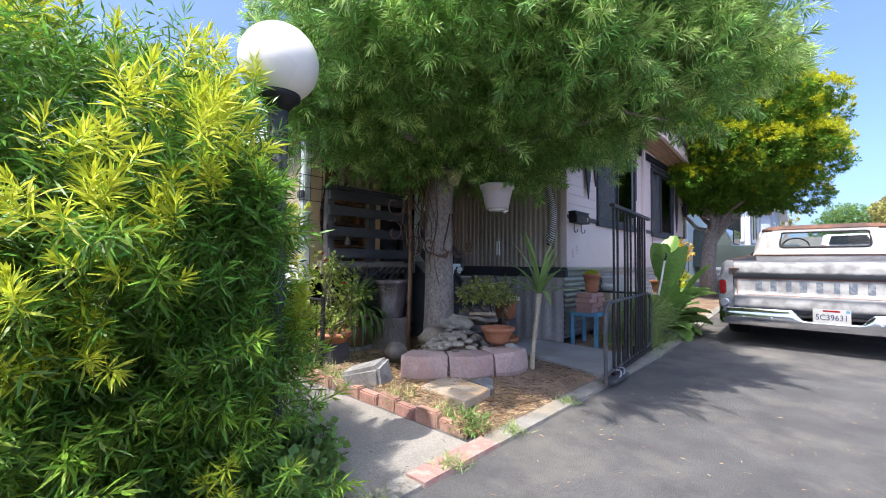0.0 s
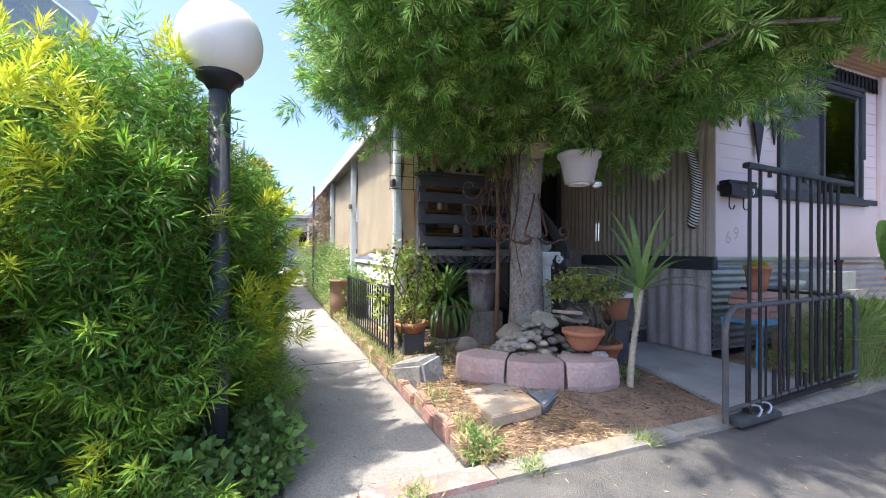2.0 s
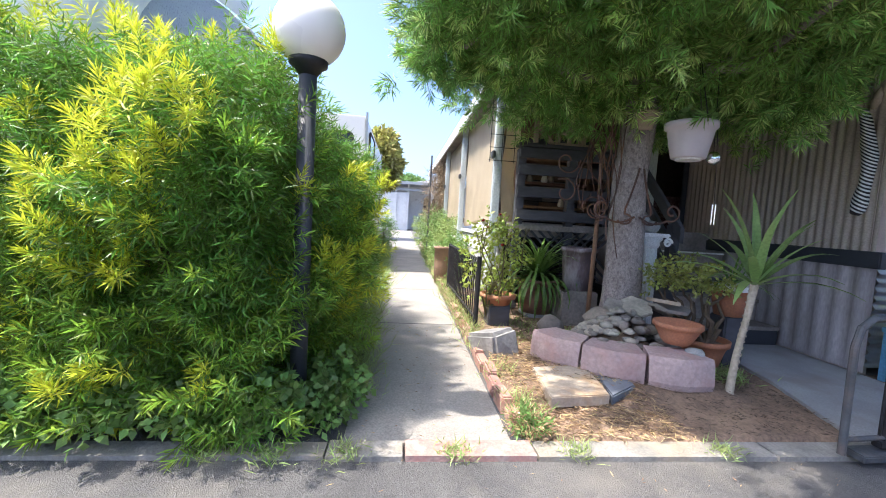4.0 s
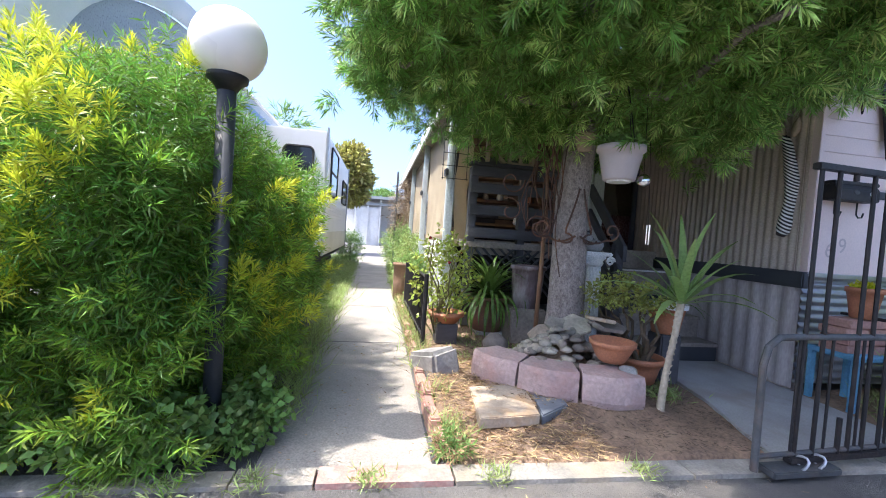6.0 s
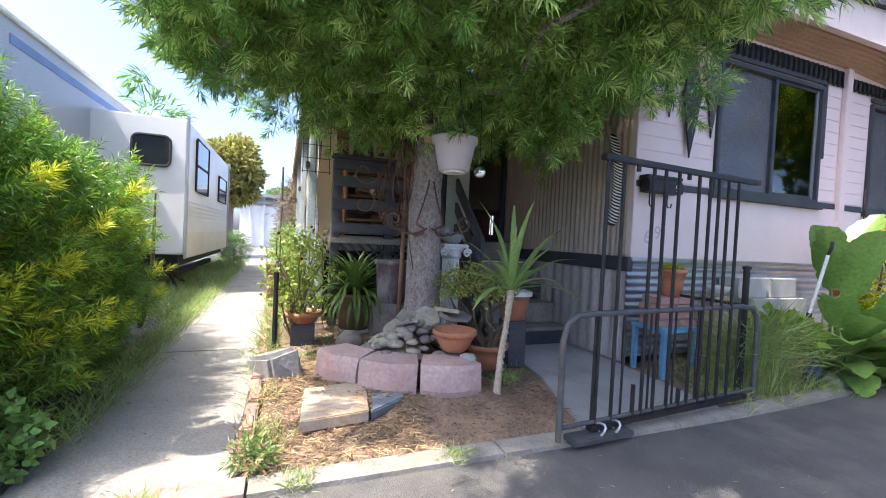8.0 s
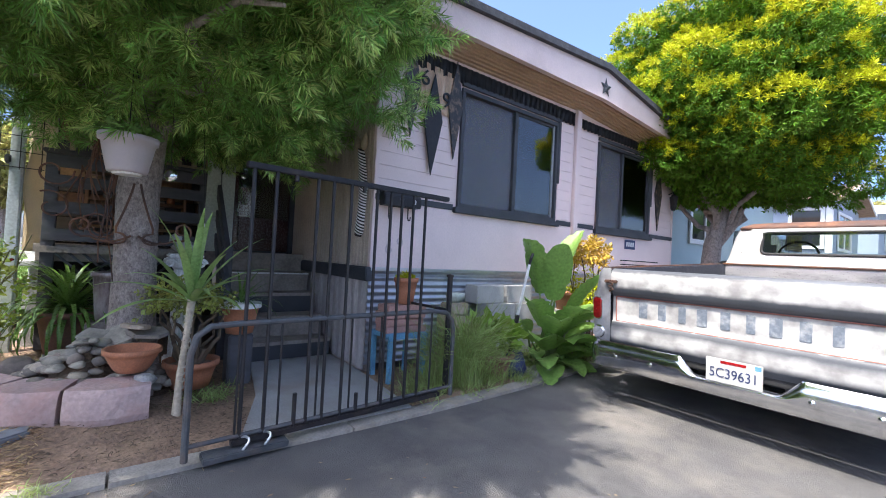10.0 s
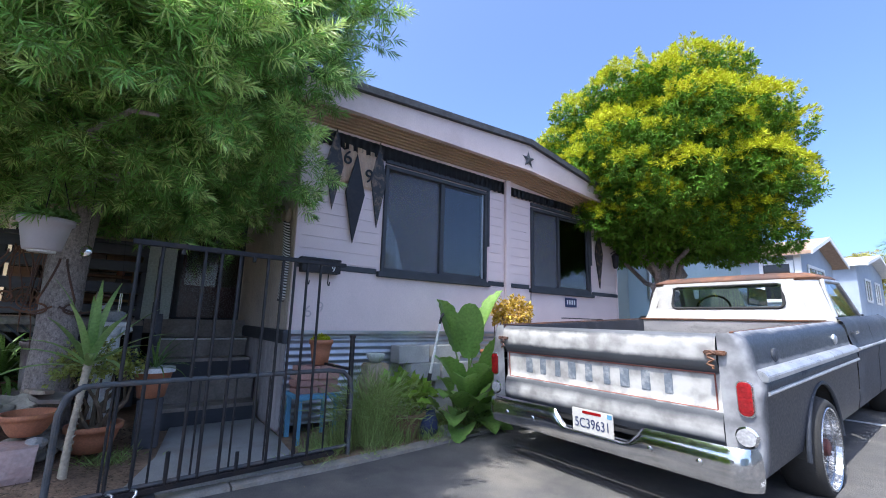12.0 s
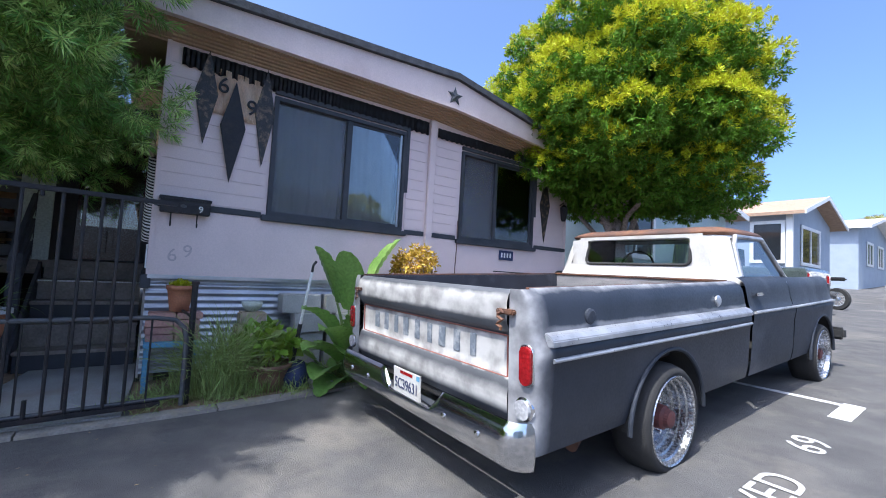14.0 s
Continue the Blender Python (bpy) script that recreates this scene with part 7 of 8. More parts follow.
def paddle(at, az, el, length, width, seed, stalk, parent, material, curl=0.25, split=True):
    """A broad banana-like blade on a stalk, folded along its midrib."""
    rs = random.Random(seed)
    h = Vector((math.cos(az), math.sin(az), 0))
    side = Vector((-h.y, h.x, 0))
    p = Vector(at)
    e = el
    pts = [p.copy()]
    for k in range(6):
        p = p + (h * math.cos(e) + Vector((0, 0, math.sin(e)))) * stalk / 6
        pts.append(p.copy())
        e -= 0.03
    part("stalk", tube(pts, [0.018 - 0.0015 * k for k in range(7)], 7), M_STALK, parent, "", True)
    bm = bmesh.new()
    rows = []
    n = 18
    for s in range(n + 1):
        f = s / n
        w = width * 0.5 * (math.sin(math.pi * min(1, f * 0.93 + 0.07)) ** 0.55)
        if split and rs.random() < 0.12:
            w *= 0.82
        up = h * -math.sin(e) + Vector((0, 0, math.cos(e)))
        row = []
        for c in (-1, -0.66, -0.33, 0, 0.33, 0.66, 1):
            row.append(bm.verts.new(p + side * w * c * 0.94 + up * (w * abs(c) * 0.45 + 0.006 * math.sin(f * 60 + c))))
        rows.append(row)
        p = p + (h * math.cos(e) + Vector((0, 0, math.sin(e)))) * length / n
        e -= curl / n * (1 + 2 * f)
    for a, b in zip(rows, rows[1:]):
        for j in range(6):
            bm.faces.new((a[j], a[j + 1], b[j + 1], b[j]))
    part("blade", bm, material, parent, "", True)


bird = thing("bird_of_paradise", (-1.72, 6.75, 0.05), "large bird of paradise plant with broad green leaves", "plant")
for i, (az, el, L, W, stalk) in enumerate(((-95, 82, 0.6, 0.3, 0.78), (-70, 76, 0.62, 0.28, 0.80), (80, 78, 0.72, 0.34, 0.86), (-40, 82, 0.62, 0.32, 0.72), (-20, 62, 0.6, 0.32, 0.42), (20, 58, 0.6, 0.32, 0.4), (-60, 50, 0.52, 0.3, 0.3), (60, 48, 0.52, 0.3, 0.34), (-100, 44, 0.5, 0.28, 0.3), (110, 52, 0.55, 0.3, 0.4), (0, 40, 0.46, 0.28, 0.24), (-40, 34, 0.46, 0.28, 0.22), (40, 32, 0.44, 0.26, 0.24), (90, 30, 0.46, 0.26, 0.26), (-85, 28, 0.44, 0.26, 0.24), (10, 72, 0.6, 0.32, 0.55), (-10, 25, 0.42, 0.26, 0.16), (70, 22, 0.42, 0.26, 0.18), (-70, 66, 0.5, 0.28, 0.5), (-30, 48, 0.5, 0.3, 0.3), (30, 44, 0.5, 0.3, 0.3), (-50, 20, 0.42, 0.28, 0.18), (15, 18, 0.42, 0.28, 0.16), (50, 60, 0.55, 0.3, 0.45), (-45, 58, 0.52, 0.3, 0.42))):
    paddle((-1.72 + 0.07 * math.cos(i * 2.1), 6.78 + 0.09 * math.sin(i * 2.1), 0.05), radians(az), radians(el), L, W, i + 3, stalk, bird, M_BANANA, 0.16 if el > 70 else 0.45)
rs8 = random.Random(14)
for i in range(14):
    paddle((-1.86 + rs8.uniform(-0.12, 0.1), 6.8 + 0.04 * i, 0.05), radians(rs8.uniform(-110, 70)), radians(rs8.uniform(30, 72)), rs8.uniform(0.26, 0.36), rs8.uniform(0.15, 0.21), i + 60, rs8.uniform(0.12, 0.42), bird, M_BANANA, 0.6)
bromo = thing("orange_leaved_shrub", (-1.72, 7.5, 0.1), "shrub with yellow and orange leaves", "shrub")
for k in range(7):
    p, q = limb((-1.72, 7.5, 0.08), (-1.72 + 0.2 * math.cos(k), 7.5 + 0.22 * math.sin(k), 1.2), 0.015, 0.006, k + 120, 0.15, 5)
    part("branch", tube(p, q, 5), M_TWIG, bromo)
leafy(bromo, "leaves", (-1.7, 7.5, 1.22), (0.22, 0.26, 0.2), 150, 0.06, 0.024, M_YELLOWLEAF, 45, 7, 0.06, -0.7, "yellow-orange leaves")
leafy(bromo, "lower_leaves", (-1.68, 7.45, 0.75), (0.25, 0.25, 0.3), 120, 0.06, 0.024, M_LIME, 46, 7, 0.06, -0.7)
pots2 = pot("orange_pot", (-1.9, 7.35, 0.6), 0.13, 0.2, M_TERRA, "terracotta pot in the bed beyond the large plant")
solid("pot_stand", box((-2.02, 7.22, 0.06), (-1.78, 7.48, 0.6), 0.01), M_CMU, "grey block under the orange pot", "block")


# ---- grass, weeds and litter ----
def blades(name, spots, n, height, spread, width, seed, material, label, droop=0.55, category=""):
    rs = np.random.RandomState(seed)
    c = np.array(spots, float)
    k = rs.randint(0, len(c), n)
    base = c[k] + np.column_stack((rs.normal(0, spread, n), rs.normal(0, spread, n), np.zeros(n)))
    d = np.column_stack((rs.normal(0, droop, n), rs.normal(0, droop, n), np.ones(n)))
    me = leaf_mesh(name, base, d, height * rs.uniform(0.5, 1.15, n), width * rs.uniform(0.7, 1.3, n), seed, material, 0.3)
    ob = new(name, me)
    return tagged(ob, label, category or "grass", "", "stuff")


tall = thing("grass_clump", (-1.62, 5.72, 0.02), "tall arching green ornamental grass clump", "grass clump")
rs9 = np.random.RandomState(91)
for i, (x, y, n, h) in enumerate(((-1.62, 5.66, 700, 0.68), (-1.58, 5.92, 260, 0.42), (-1.7, 5.48, 320, 0.5))):
    az = rs9.uniform(0, 6.28, n)
    tl = np.abs(rs9.normal(0, 0.25, n))
    d1 = np.column_stack((np.cos(az) * tl, np.sin(az) * tl, np.ones(n)))
    b = np.array((x, y, 0.02)) + np.column_stack((rs9.normal(0, 0.07, n), rs9.normal(0, 0.08, n), np.zeros(n)))
    L1 = h * rs9.uniform(0.4, 0.75, n)
    W1 = np.full(n, 0.0055)
    mid = b + unit(d1) * L1[:, None] * 0.93
    d2 = unit(d1) + np.column_stack((np.cos(az) * (0.3 + tl), np.sin(az) * (0.3 + tl), 0.2 - 1.2 * rs9.rand(n)))
    leaf_part("foliage", [(b, d1, L1, W1), (mid, d2, L1 * 0.8, W1)], M_GRASS, tall, 92 + i)
VERGE = [(-2.7 - 0.16 * k, 2.13, 0.03) for k in range(55)] + [(-1.75, 2.15, 0.03), (-2.2, 2.15, 0.03)]
blades("verge_grass", VERGE, 5200, 0.16, 0.055, 0.006, 51, M_GRASS, "green grass tufts growing along the brick edging")
blades("verge_straw", VERGE, 1600, 0.16, 0.05, 0.005, 52, M_DRYGRASS, "dry yellow grass along the brick edging")
blades("hedge_foot_grass", [(-2.0 - 0.13 * k, 1.22 - 0.02 * k * 0.13, 0.0) for k in range(80)], 6000, 0.17, 0.07, 0.006, 53, M_GRASS, "green grass under the hedge beside the walkway")
blades("kerb_tufts", [(-1.36, 2.32, 0.02), (-1.34, 1.25, 0.02), (-1.35, 1.75, 0.02), (-1.37, 3.05, 0.02), (-1.42, 5.55, 0.02), (-1.45, 6.2, 0.04), (-1.34, 0.7, 0.02), (-1.33, 0.95, 0.02)], 900, 0.07, 0.045, 0.005, 54, M_GRASS, "small green tufts in the kerb crack", 0.9)
blades("bed_grass", [(-1.55 - 0.1 * (k % 6), 5.15 + 0.09 * k, 0.03) for k in range(32)], 4000, 0.2, 0.1, 0.006, 55, M_GRASS, "mixed grass and weeds in the front bed")
blades("far_grass", [(-5 - 0.22 * k, 0.95 - 0.01 * k, 0.0) for k in range(45)] + [(-5 - 0.22 * k, 0.45, 0.0) for k in range(45)], 9000, 0.2, 0.2, 0.008, 56, M_GRASS, "rough green grass beside the trailer")
blades("garden_weeds", [(-3.0, 2.5, 0.03), (-3.3, 2.7, 0.03), (-3.1, 3.0, 0.05), (-2.3, 3.82, 0.03), (-3.6, 2.65, 0.03), (-2.9, 2.4, 0.03)], 1500, 0.12, 0.09, 0.008, 57, M_GRASS, "low weeds among the garden stones", 0.9)
wd = thing("kerb_weed", (-1.54, 2.13, 0.02), "wiry green and brown weed at the kerb corner", "weed")
leafy(wd, "leaves", (-1.54, 2.13, 0.04), (0.05, 0.06, 0.05), 60, 0.045, 0.009, M_WEED, 61, 9, 0.09, -0.2)
leafy(wd, "dry_leaves", (-1.54, 2.13, 0.03), (0.06, 0.07, 0.04), 40, 0.05, 0.006, M_DRYGRASS, 62, 9, 0.09, -0.2)
weed = thing("broad_weeds", (-1.55, 0.9, 0.0), "pale broad-leaved weeds at the foot of the hedge", "weed")
for k, (x, y, z, r) in enumerate(((-1.5, 0.62, 0.12, 0.16), (-1.48, 0.9, 0.08, 0.11), (-1.6, 1.1, 0.06, 0.09), (-1.62, 0.4, 0.16, 0.18), (-1.75, 1.15, 0.08, 0.12), (-1.45, 0.25, 0.12, 0.16), (-1.44, -0.1, 0.12, 0.18))):
    leafy(weed, "leaves", (x, y, z), (r, r, r * 0.8), 60, 0.055, 0.034, M_WEED, 63 + k, 5, 0.07, -0.2)
rs7 = np.random.RandomState(77)
for k in range(16):
    x, y = -1.5 - 0.28 * rs7.rand(), 1.15 - 0.13 * k
    if y < 0.95 or x < -1.6:
        leafy(weed, "leaves", (x, y, 0.1 + 0.06 * rs7.rand()), (0.13, 0.13, 0.13), 70, 0.06, 0.042, M_WEED, 400 + k, 5, 0.07, -0.3)


def litter(name, n, x0, x1, y0, y1, ln, material, label, seed, z=0.035):
    rs = np.random.RandomState(seed)
    f = rs.rand(n)
    x, y = rs.uniform(x0, x1, n), rs.uniform(y0, y1, n)
    k = np.clip((-1.75 - x) / 0.3, 0, 1) * np.clip((3.8 - y) / 0.3, 0, 1) if z > 0.02 else 0 * x
    b = np.column_stack((x, y, z + 0.06 * k * k * (3 - 2 * k) + rs.uniform(-0.004, 0.012, n)))
    a = rs.uniform(0, 6.28, n)
    d = np.column_stack((np.cos(a), np.sin(a), rs.normal(0, 0.12, n)))
    return tagged(new(name, leaf_mesh(name, b, d, ln * rs.uniform(0.5, 1.3, n), np.full(n, 0.005), seed, material, 0.05)), label, "litter", "", "stuff")


litter("dry_needles", 3800, -2.9, -1.46, 2.14, 3.0, 0.07, M_DRYGRASS, "dry fallen needles strewn over the soil", 71)
litter("dark_needles", 3200, -3.4, -1.5, 2.14, 4.0, 0.05, M_TWIG, "brown fallen leaves on the soil", 72)
litter("path_needles", 160, -3.5, -1.3, 1.3, 2.0, 0.03, M_DRYGRASS, "few dry needles on the concrete walk", 73, 0.006)
litter("road_needles", 420, -1.3, 0.8, 1.2, 6.0, 0.03, M_DRYGRASS, "scattered dry needles on the asphalt", 74, 0.004)
far_shrubs = ((-6.3, 2.32, 0.35, 0.35, 0.28, 0.4, M_WEED), (-7.3, 2.3, 0.5, 0.5, 0.3, 0.55, M_GRASS), (-8.6, 2.28, 0.55, 0.6, 0.32, 0.6, M_WEED), (-11.0, 2.3, 0.7, 0.9, 0.35, 0.7, M_WEED), (-13.0, 2.2, 0.6, 0.6, 0.4, 0.6, M_GRASS), (-12.5, 0.9, 0.5, 0.6, 0.4, 0.5, M_WEED))
for k, (x, y, z, rx, ry, rz_, m) in enumerate(far_shrubs):
    ob = thing("walkside_shrub", (x, y, 0.0), "green shrub growing beside the walkway", "shrub", "walkside shrubs")
    part("stem", tube([(x, y, -0.02), (x, y, z)], 0.02, 6), M_TWIG, ob)
    leafy(ob, "leaves", (x, y, z), (rx, ry, rz_), 420, 0.07, 0.02, m, 80 + k, 8, 0.12, -1)
dry = thing("dry_bush", (-10.6, 2.42, 0), "tall dry brown twiggy bush", "shrub")
part("stem", tube([(-10.6, 2.42, 0), (-10.6, 2.42, 1.2)], 0.03, 6), M_TWIG, dry)
leafy(dry, "foliage", (-10.6, 2.42, 1.55), (0.75, 0.4, 0.85), 700, 0.14, 0.012, M_DRYTWIG, 88, 9, 0.2, -1)
wpot = pot("wooden_tub", (-6.1, 2.12, 0.02), 0.14, 0.58, M_WOODBROWN, "brown wooden plant tub beside the walkway", base=0.85)
bl = solid("thin_pole", tube([(-10.3, 2.12, 0), (-10.3, 2.12, 2.6)], 0.025, 8), M_GREYIRON, "thin dark pole beside the walkway", "pole")


# ---- trailer beside the walkway ----
def trailer():
    ob = thing("travel_trailer", (-7.5, -0.9, 0.0), "large white travel trailer with slide-out room", "travel trailer")
    arc = [(-4.9 + 2.15 * math.cos(math.radians(a)), 2.0 + 1.15 * math.sin(math.radians(a))) for a in range(0, 91, 6)]
    body = [(-13.5, 0.6), (-2.75, 0.9)] + arc + [(-13.5, 3.15)]
    part("side_wall", prism(body, -0.55, -0.5, "y"), M_RVGREY, ob, "grey side panel")
    part("body", prism(body, -2.9, -0.56, "y"), M_RV, ob, "white trailer body")
    outer = [(-4.9 + 2.75 * math.cos(math.radians(a)), 2.0 + 1.55 * math.sin(math.radians(a))) for a in range(-10, 91, 6)]
    inner = [(-4.9 + 2.15 * math.cos(math.radians(a)), 2.0 + 1.15 * math.sin(math.radians(a))) for a in range(-10, 91, 6)]
    bm = bmesh.new()
    va = [[bm.verts.new((x, y, z)) for x, z in row] for y, row in ((-0.47, inner), (-0.40, [((a[0] + 0.5 * (b[0] - a[0])), a[1] + 0.5 * (b[1] - a[1])) for a, b in zip(inner, outer)]), (-0.75, outer), (-2.6, outer), (-2.95, inner))]
    for a, b in zip(va, va[1:]):
        for k in range(len(a) - 1):
            bm.faces.new((a[k], a[k + 1], b[k + 1], b[k]))
    part("front_cap", bm, M_RV, ob, "white moulded front cap", True)
    part("roof_rail", box((-13.5, -0.6, 3.12), (-4.9, -0.46, 3.17), 0.01), M_RV, ob)
    part("stripe", box((-13.0, -0.498, 2.88), (-5.2, -0.494, 2.98)), M_RVBLUE, ob, "thin blue stripe")
    part("marker_light", box((-3.2, -0.42, 3.3), (-3.05, -0.38, 3.34), 0.008), M_REDLENS, ob)
    slide = part("slide_out", box((-12.0, -0.55, 0.62), (-7.1, 0.74, 2.74), 0.02), M_RV, ob, "white slide-out room")
    part("corner_trim", box((-7.14, 0.735, 0.56), (-7.06, 0.77, 2.8), 0.006), M_RVGREY, slide)
    part("corner_trim", box((-12.05, 0.735, 0.56), (-11.98, 0.77, 2.78), 0.006), M_RVGREY, slide)
    part("lower_panel", box((-11.98, 0.735, 0.56), (-7.14, 0.752, 0.98), 0.004), M_RVCREAM, slide, "cream lower panel")
    for k in range(7):
        part("siding_rib", box((-11.98, 0.74, 1.02 + k * 0.075), (-7.14, 0.758, 1.05 + k * 0.075), 0.006), M_RV, slide)
    for x0, x1, z0, z1 in ((-8.9, -7.75, 1.68, 2.58), (-11.5, -10.3, 1.68, 2.25)):
        w = part("window", box((x0, 0.74, z0), (x1, 0.765, z1), 0.01), M_WINDARK, slide, "dark tinted trailer window")
        part("rim", tube([(x0, 0.765, z0), (x1, 0.765, z0), (x1, 0.765, z1), (x0, 0.765, z1), (x0, 0.765, z0)], 0.015, 6), M_RUBBER, w)
        part("bar", box((x0, 0.766, (z0 + z1) / 2 - 0.02), (x1, 0.772, (z0 + z1) / 2 + 0.02)), M_RUBBER, w)
    w = part("window", prism(rounded(0.02, 0.52, 1.98, 2.44, 0.09), -7.1, -7.075, "x"), M_WINDARK, slide, "rounded dark end window")
    ring = [(-7.075, a, b) for a, b in rounded(0.02, 0.52, 1.98, 2.44, 0.09)]
    part("rim", tube(ring + ring[:1], 0.02, 6), M_RUBBER, w)
    for x in (-8.6, -9.5):
        wh = part("wheel", lathe([(0.2, -0.1), (0.34, -0.1), (0.36, 0), (0.34, 0.1), (0.2, 0.1)], m=pose(x, -0.75, 0.36, 90, 0, 0), sides=24), M_RUBBER, ob)
        part("rim", lathe([(0.2, 0.09), (0.1, 0.06), (0.001, 0.08)], m=pose(x, -0.65, 0.36, -90, 0, 0), sides=16), M_GALV, wh)
    for x in (-3.6, -7.5, -11.5):
        part("jack", tube([(x, -0.7, -0.02), (x, -0.7, 0.8)], 0.04, 8), M_GREYIRON, ob)
    part("underframe", box((-13.0, -2.6, 0.45), (-3.4, -0.7, 0.65)), M_RUBBER, ob)
    # added black box that stands for the dark void below the slide-out
    part("slide_frame", box((-12.0, -0.5, 0.42), (-7.25, 0.62, 0.6), 0.01), M_RUBBER, ob, "black box added for the shade under the slide-out")
    part("drawbar", box((-12.0, 0.3, 0.16), (-7.3, 0.4, 0.26), 0.01), M_RUBBER, ob)
    part("stabiliser", tube([(-7.4, 0.6, 0.02), (-8.2, 0.2, 0.55)], 0.03, 6), M_RUBBER, ob)
    part("stabiliser", tube([(-8.2, 0.6, 0.02), (-7.4, 0.2, 0.55)], 0.03, 6), M_RUBBER, ob)
    return ob


trailer()


def house(name, x0, x1, y0, y1, z0, eave, ridge, wall, roofm, label, gable_x=True, windows=(), group=""):
    ob = thing(name, ((x0 + x1) / 2, (y0 + y1) / 2, z0), label, "house", group)
    ym = (y0 + y1) / 2
    part("wall", prism([(y0, z0 - 0.3), (y1, z0 - 0.3), (y1, eave), (ym, ridge), (y0, eave)], x0, x1, "x"), wall, ob)
    t = 0.12
    for s in (-1, 1):
        ya = y0 - 0.4 if s < 0 else y1 + 0.4
        za = eave - (ridge - eave) * 0.4 / (ym - y0)
        part("roof", prism([(ya, za), (ym, ridge), (ym, ridge + t), (ya, za + t)], x0 - 0.4, x1 + 0.5, "x"), roofm, ob)
        part("barge_board", prism([(ya, za - 0.02), (ym, ridge - 0.02), (ym, ridge + t + 0.02), (ya, za + t + 0.02)], x1 + 0.5, x1 + 0.54, "x"), M_WHITE, ob)
    for lo, hi in windows:
        ax = 0 if abs(hi[0] - lo[0]) < 0.2 else 1
        w = part("window", box(lo, hi), M_WINDARK, ob, "dark house window")
        m = 0.12
        if ax == 0:
            for a, b in (((hi[0], lo[1] - m, lo[2] - m), (hi[0] + 0.04, hi[1] + m, lo[2])), ((hi[0], lo[1] - m, hi[2]), (hi[0] + 0.04, hi[1] + m, hi[2] + m)), ((hi[0], lo[1] - m, lo[2]), (hi[0] + 0.04, lo[1], hi[2])), ((hi[0], hi[1], lo[2]), (hi[0] + 0.04, hi[1] + m, hi[2])), ((hi[0], (lo[1] + hi[1]) / 2 - 0.03, lo[2]), (hi[0] + 0.03, (lo[1] + hi[1]) / 2 + 0.03, hi[2]))):
                part("frame", box(a, b), M_WHITE, w)
        else:
            for a, b in (((lo[0] - m, lo[1] - 0.05, lo[2] - m), (hi[0] + m, lo[1], lo[2])), ((lo[0] - m, lo[1] - 0.05, hi[2]), (hi[0] + m, lo[1], hi[2] + m)), ((lo[0] - m, lo[1] - 0.05, lo[2]), (lo[0], lo[1], hi[2])), ((hi[0], lo[1] - 0.05, lo[2]), (hi[0] + m, lo[1], hi[2]))):
                part("frame", box(a, b), M_WHITE, w)
    return ob


G = ground_z
house("blue_house", -12, -2.6, 24.0, 29.4, G(26.5), 4.05, 4.85, M_BLUEHOUSE, M_BROWNROOF, "blue-grey clapboard mobile home with tan roof",
      windows=(((-2.62, 25.3, 2.3), (-2.58, 27.6, 3.6)), ((-3.7, 23.98, 2.3), (-2.85, 24.04, 3.65))))
solid("corner_board", box((-2.7, 23.9, G(24)), (-2.5, 24.02, 4.1), 0.01), M_WHITE, "white corner board of the blue house", kind="structure")
house("grey_house", -13, -2.6, 35.0, 43.0, G(39), 4.7, 5.5, M_BLUEHOUSE, M_WHITE, "pale grey mobile home with white roof",
      windows=(((-2.62, 37, 2.9), (-2.58, 38.4, 4.0)), ((-2.62, 40, 2.9), (-2.58, 41.4, 4.0))))
house("neighbour_house", -13, -3.4, 13.2, 20.5, G(16), 3.45, 4.05, M_GREENHOUSE, M_BROWNROOF, "pale green mobile home behind the tree",
      windows=(((-3.42, 14.2, 1.9), (-3.38, 15.8, 3.0)),))
house("walk_end_house", -42, -29.6, -0.6, 8.2, 0, 2.9, 3.45, M_WHITE, M_RVGREY, "white mobile home with grey roof at the walkway's end",
      windows=(((-29.62, 2.9, 1.3), (-29.58, 4.1, 2.3)),))
cp = thing("carport", (-28, 2.5, 0), "white carport with flat grey roof and white posts", "carport")
for y in (0.15, 0.95, 1.75, 3.3, 5.0):
    part("post", box((-27.2, y - 0.05, -0.02), (-27.1, y + 0.05, 3.02), 0.006), M_WHITE, cp)
part("beam", box((-27.25, -0.1, 2.62), (-27.05, 5.2, 2.78), 0.01), M_RVGREY, cp)
part("roof", box((-29.4, -0.4, 3.02), (-26.7, 5.5, 3.2), 0.01), M_RVGREY, cp)
shed = thing("white_shed", (-27.5, 0.95, 0), "white board shed closing the walkway's end", "shed")
part("wall", box((-29.3, 0.22, -0.02), (-27.26, 1.68, 2.5), 0.01), M_WHITE, shed)
for k in range(6):
    part("board", box((-27.262, 0.24 + k * 0.24, 0.0), (-27.24, 0.47 + k * 0.24, 2.46), 0.004), M_WHITE, shed)
solid("garden_wall", box((-40, 60, 0), (40, 60.3, 4.2)), M_CONC, "plain concrete wall beyond the houses", kind="structure")


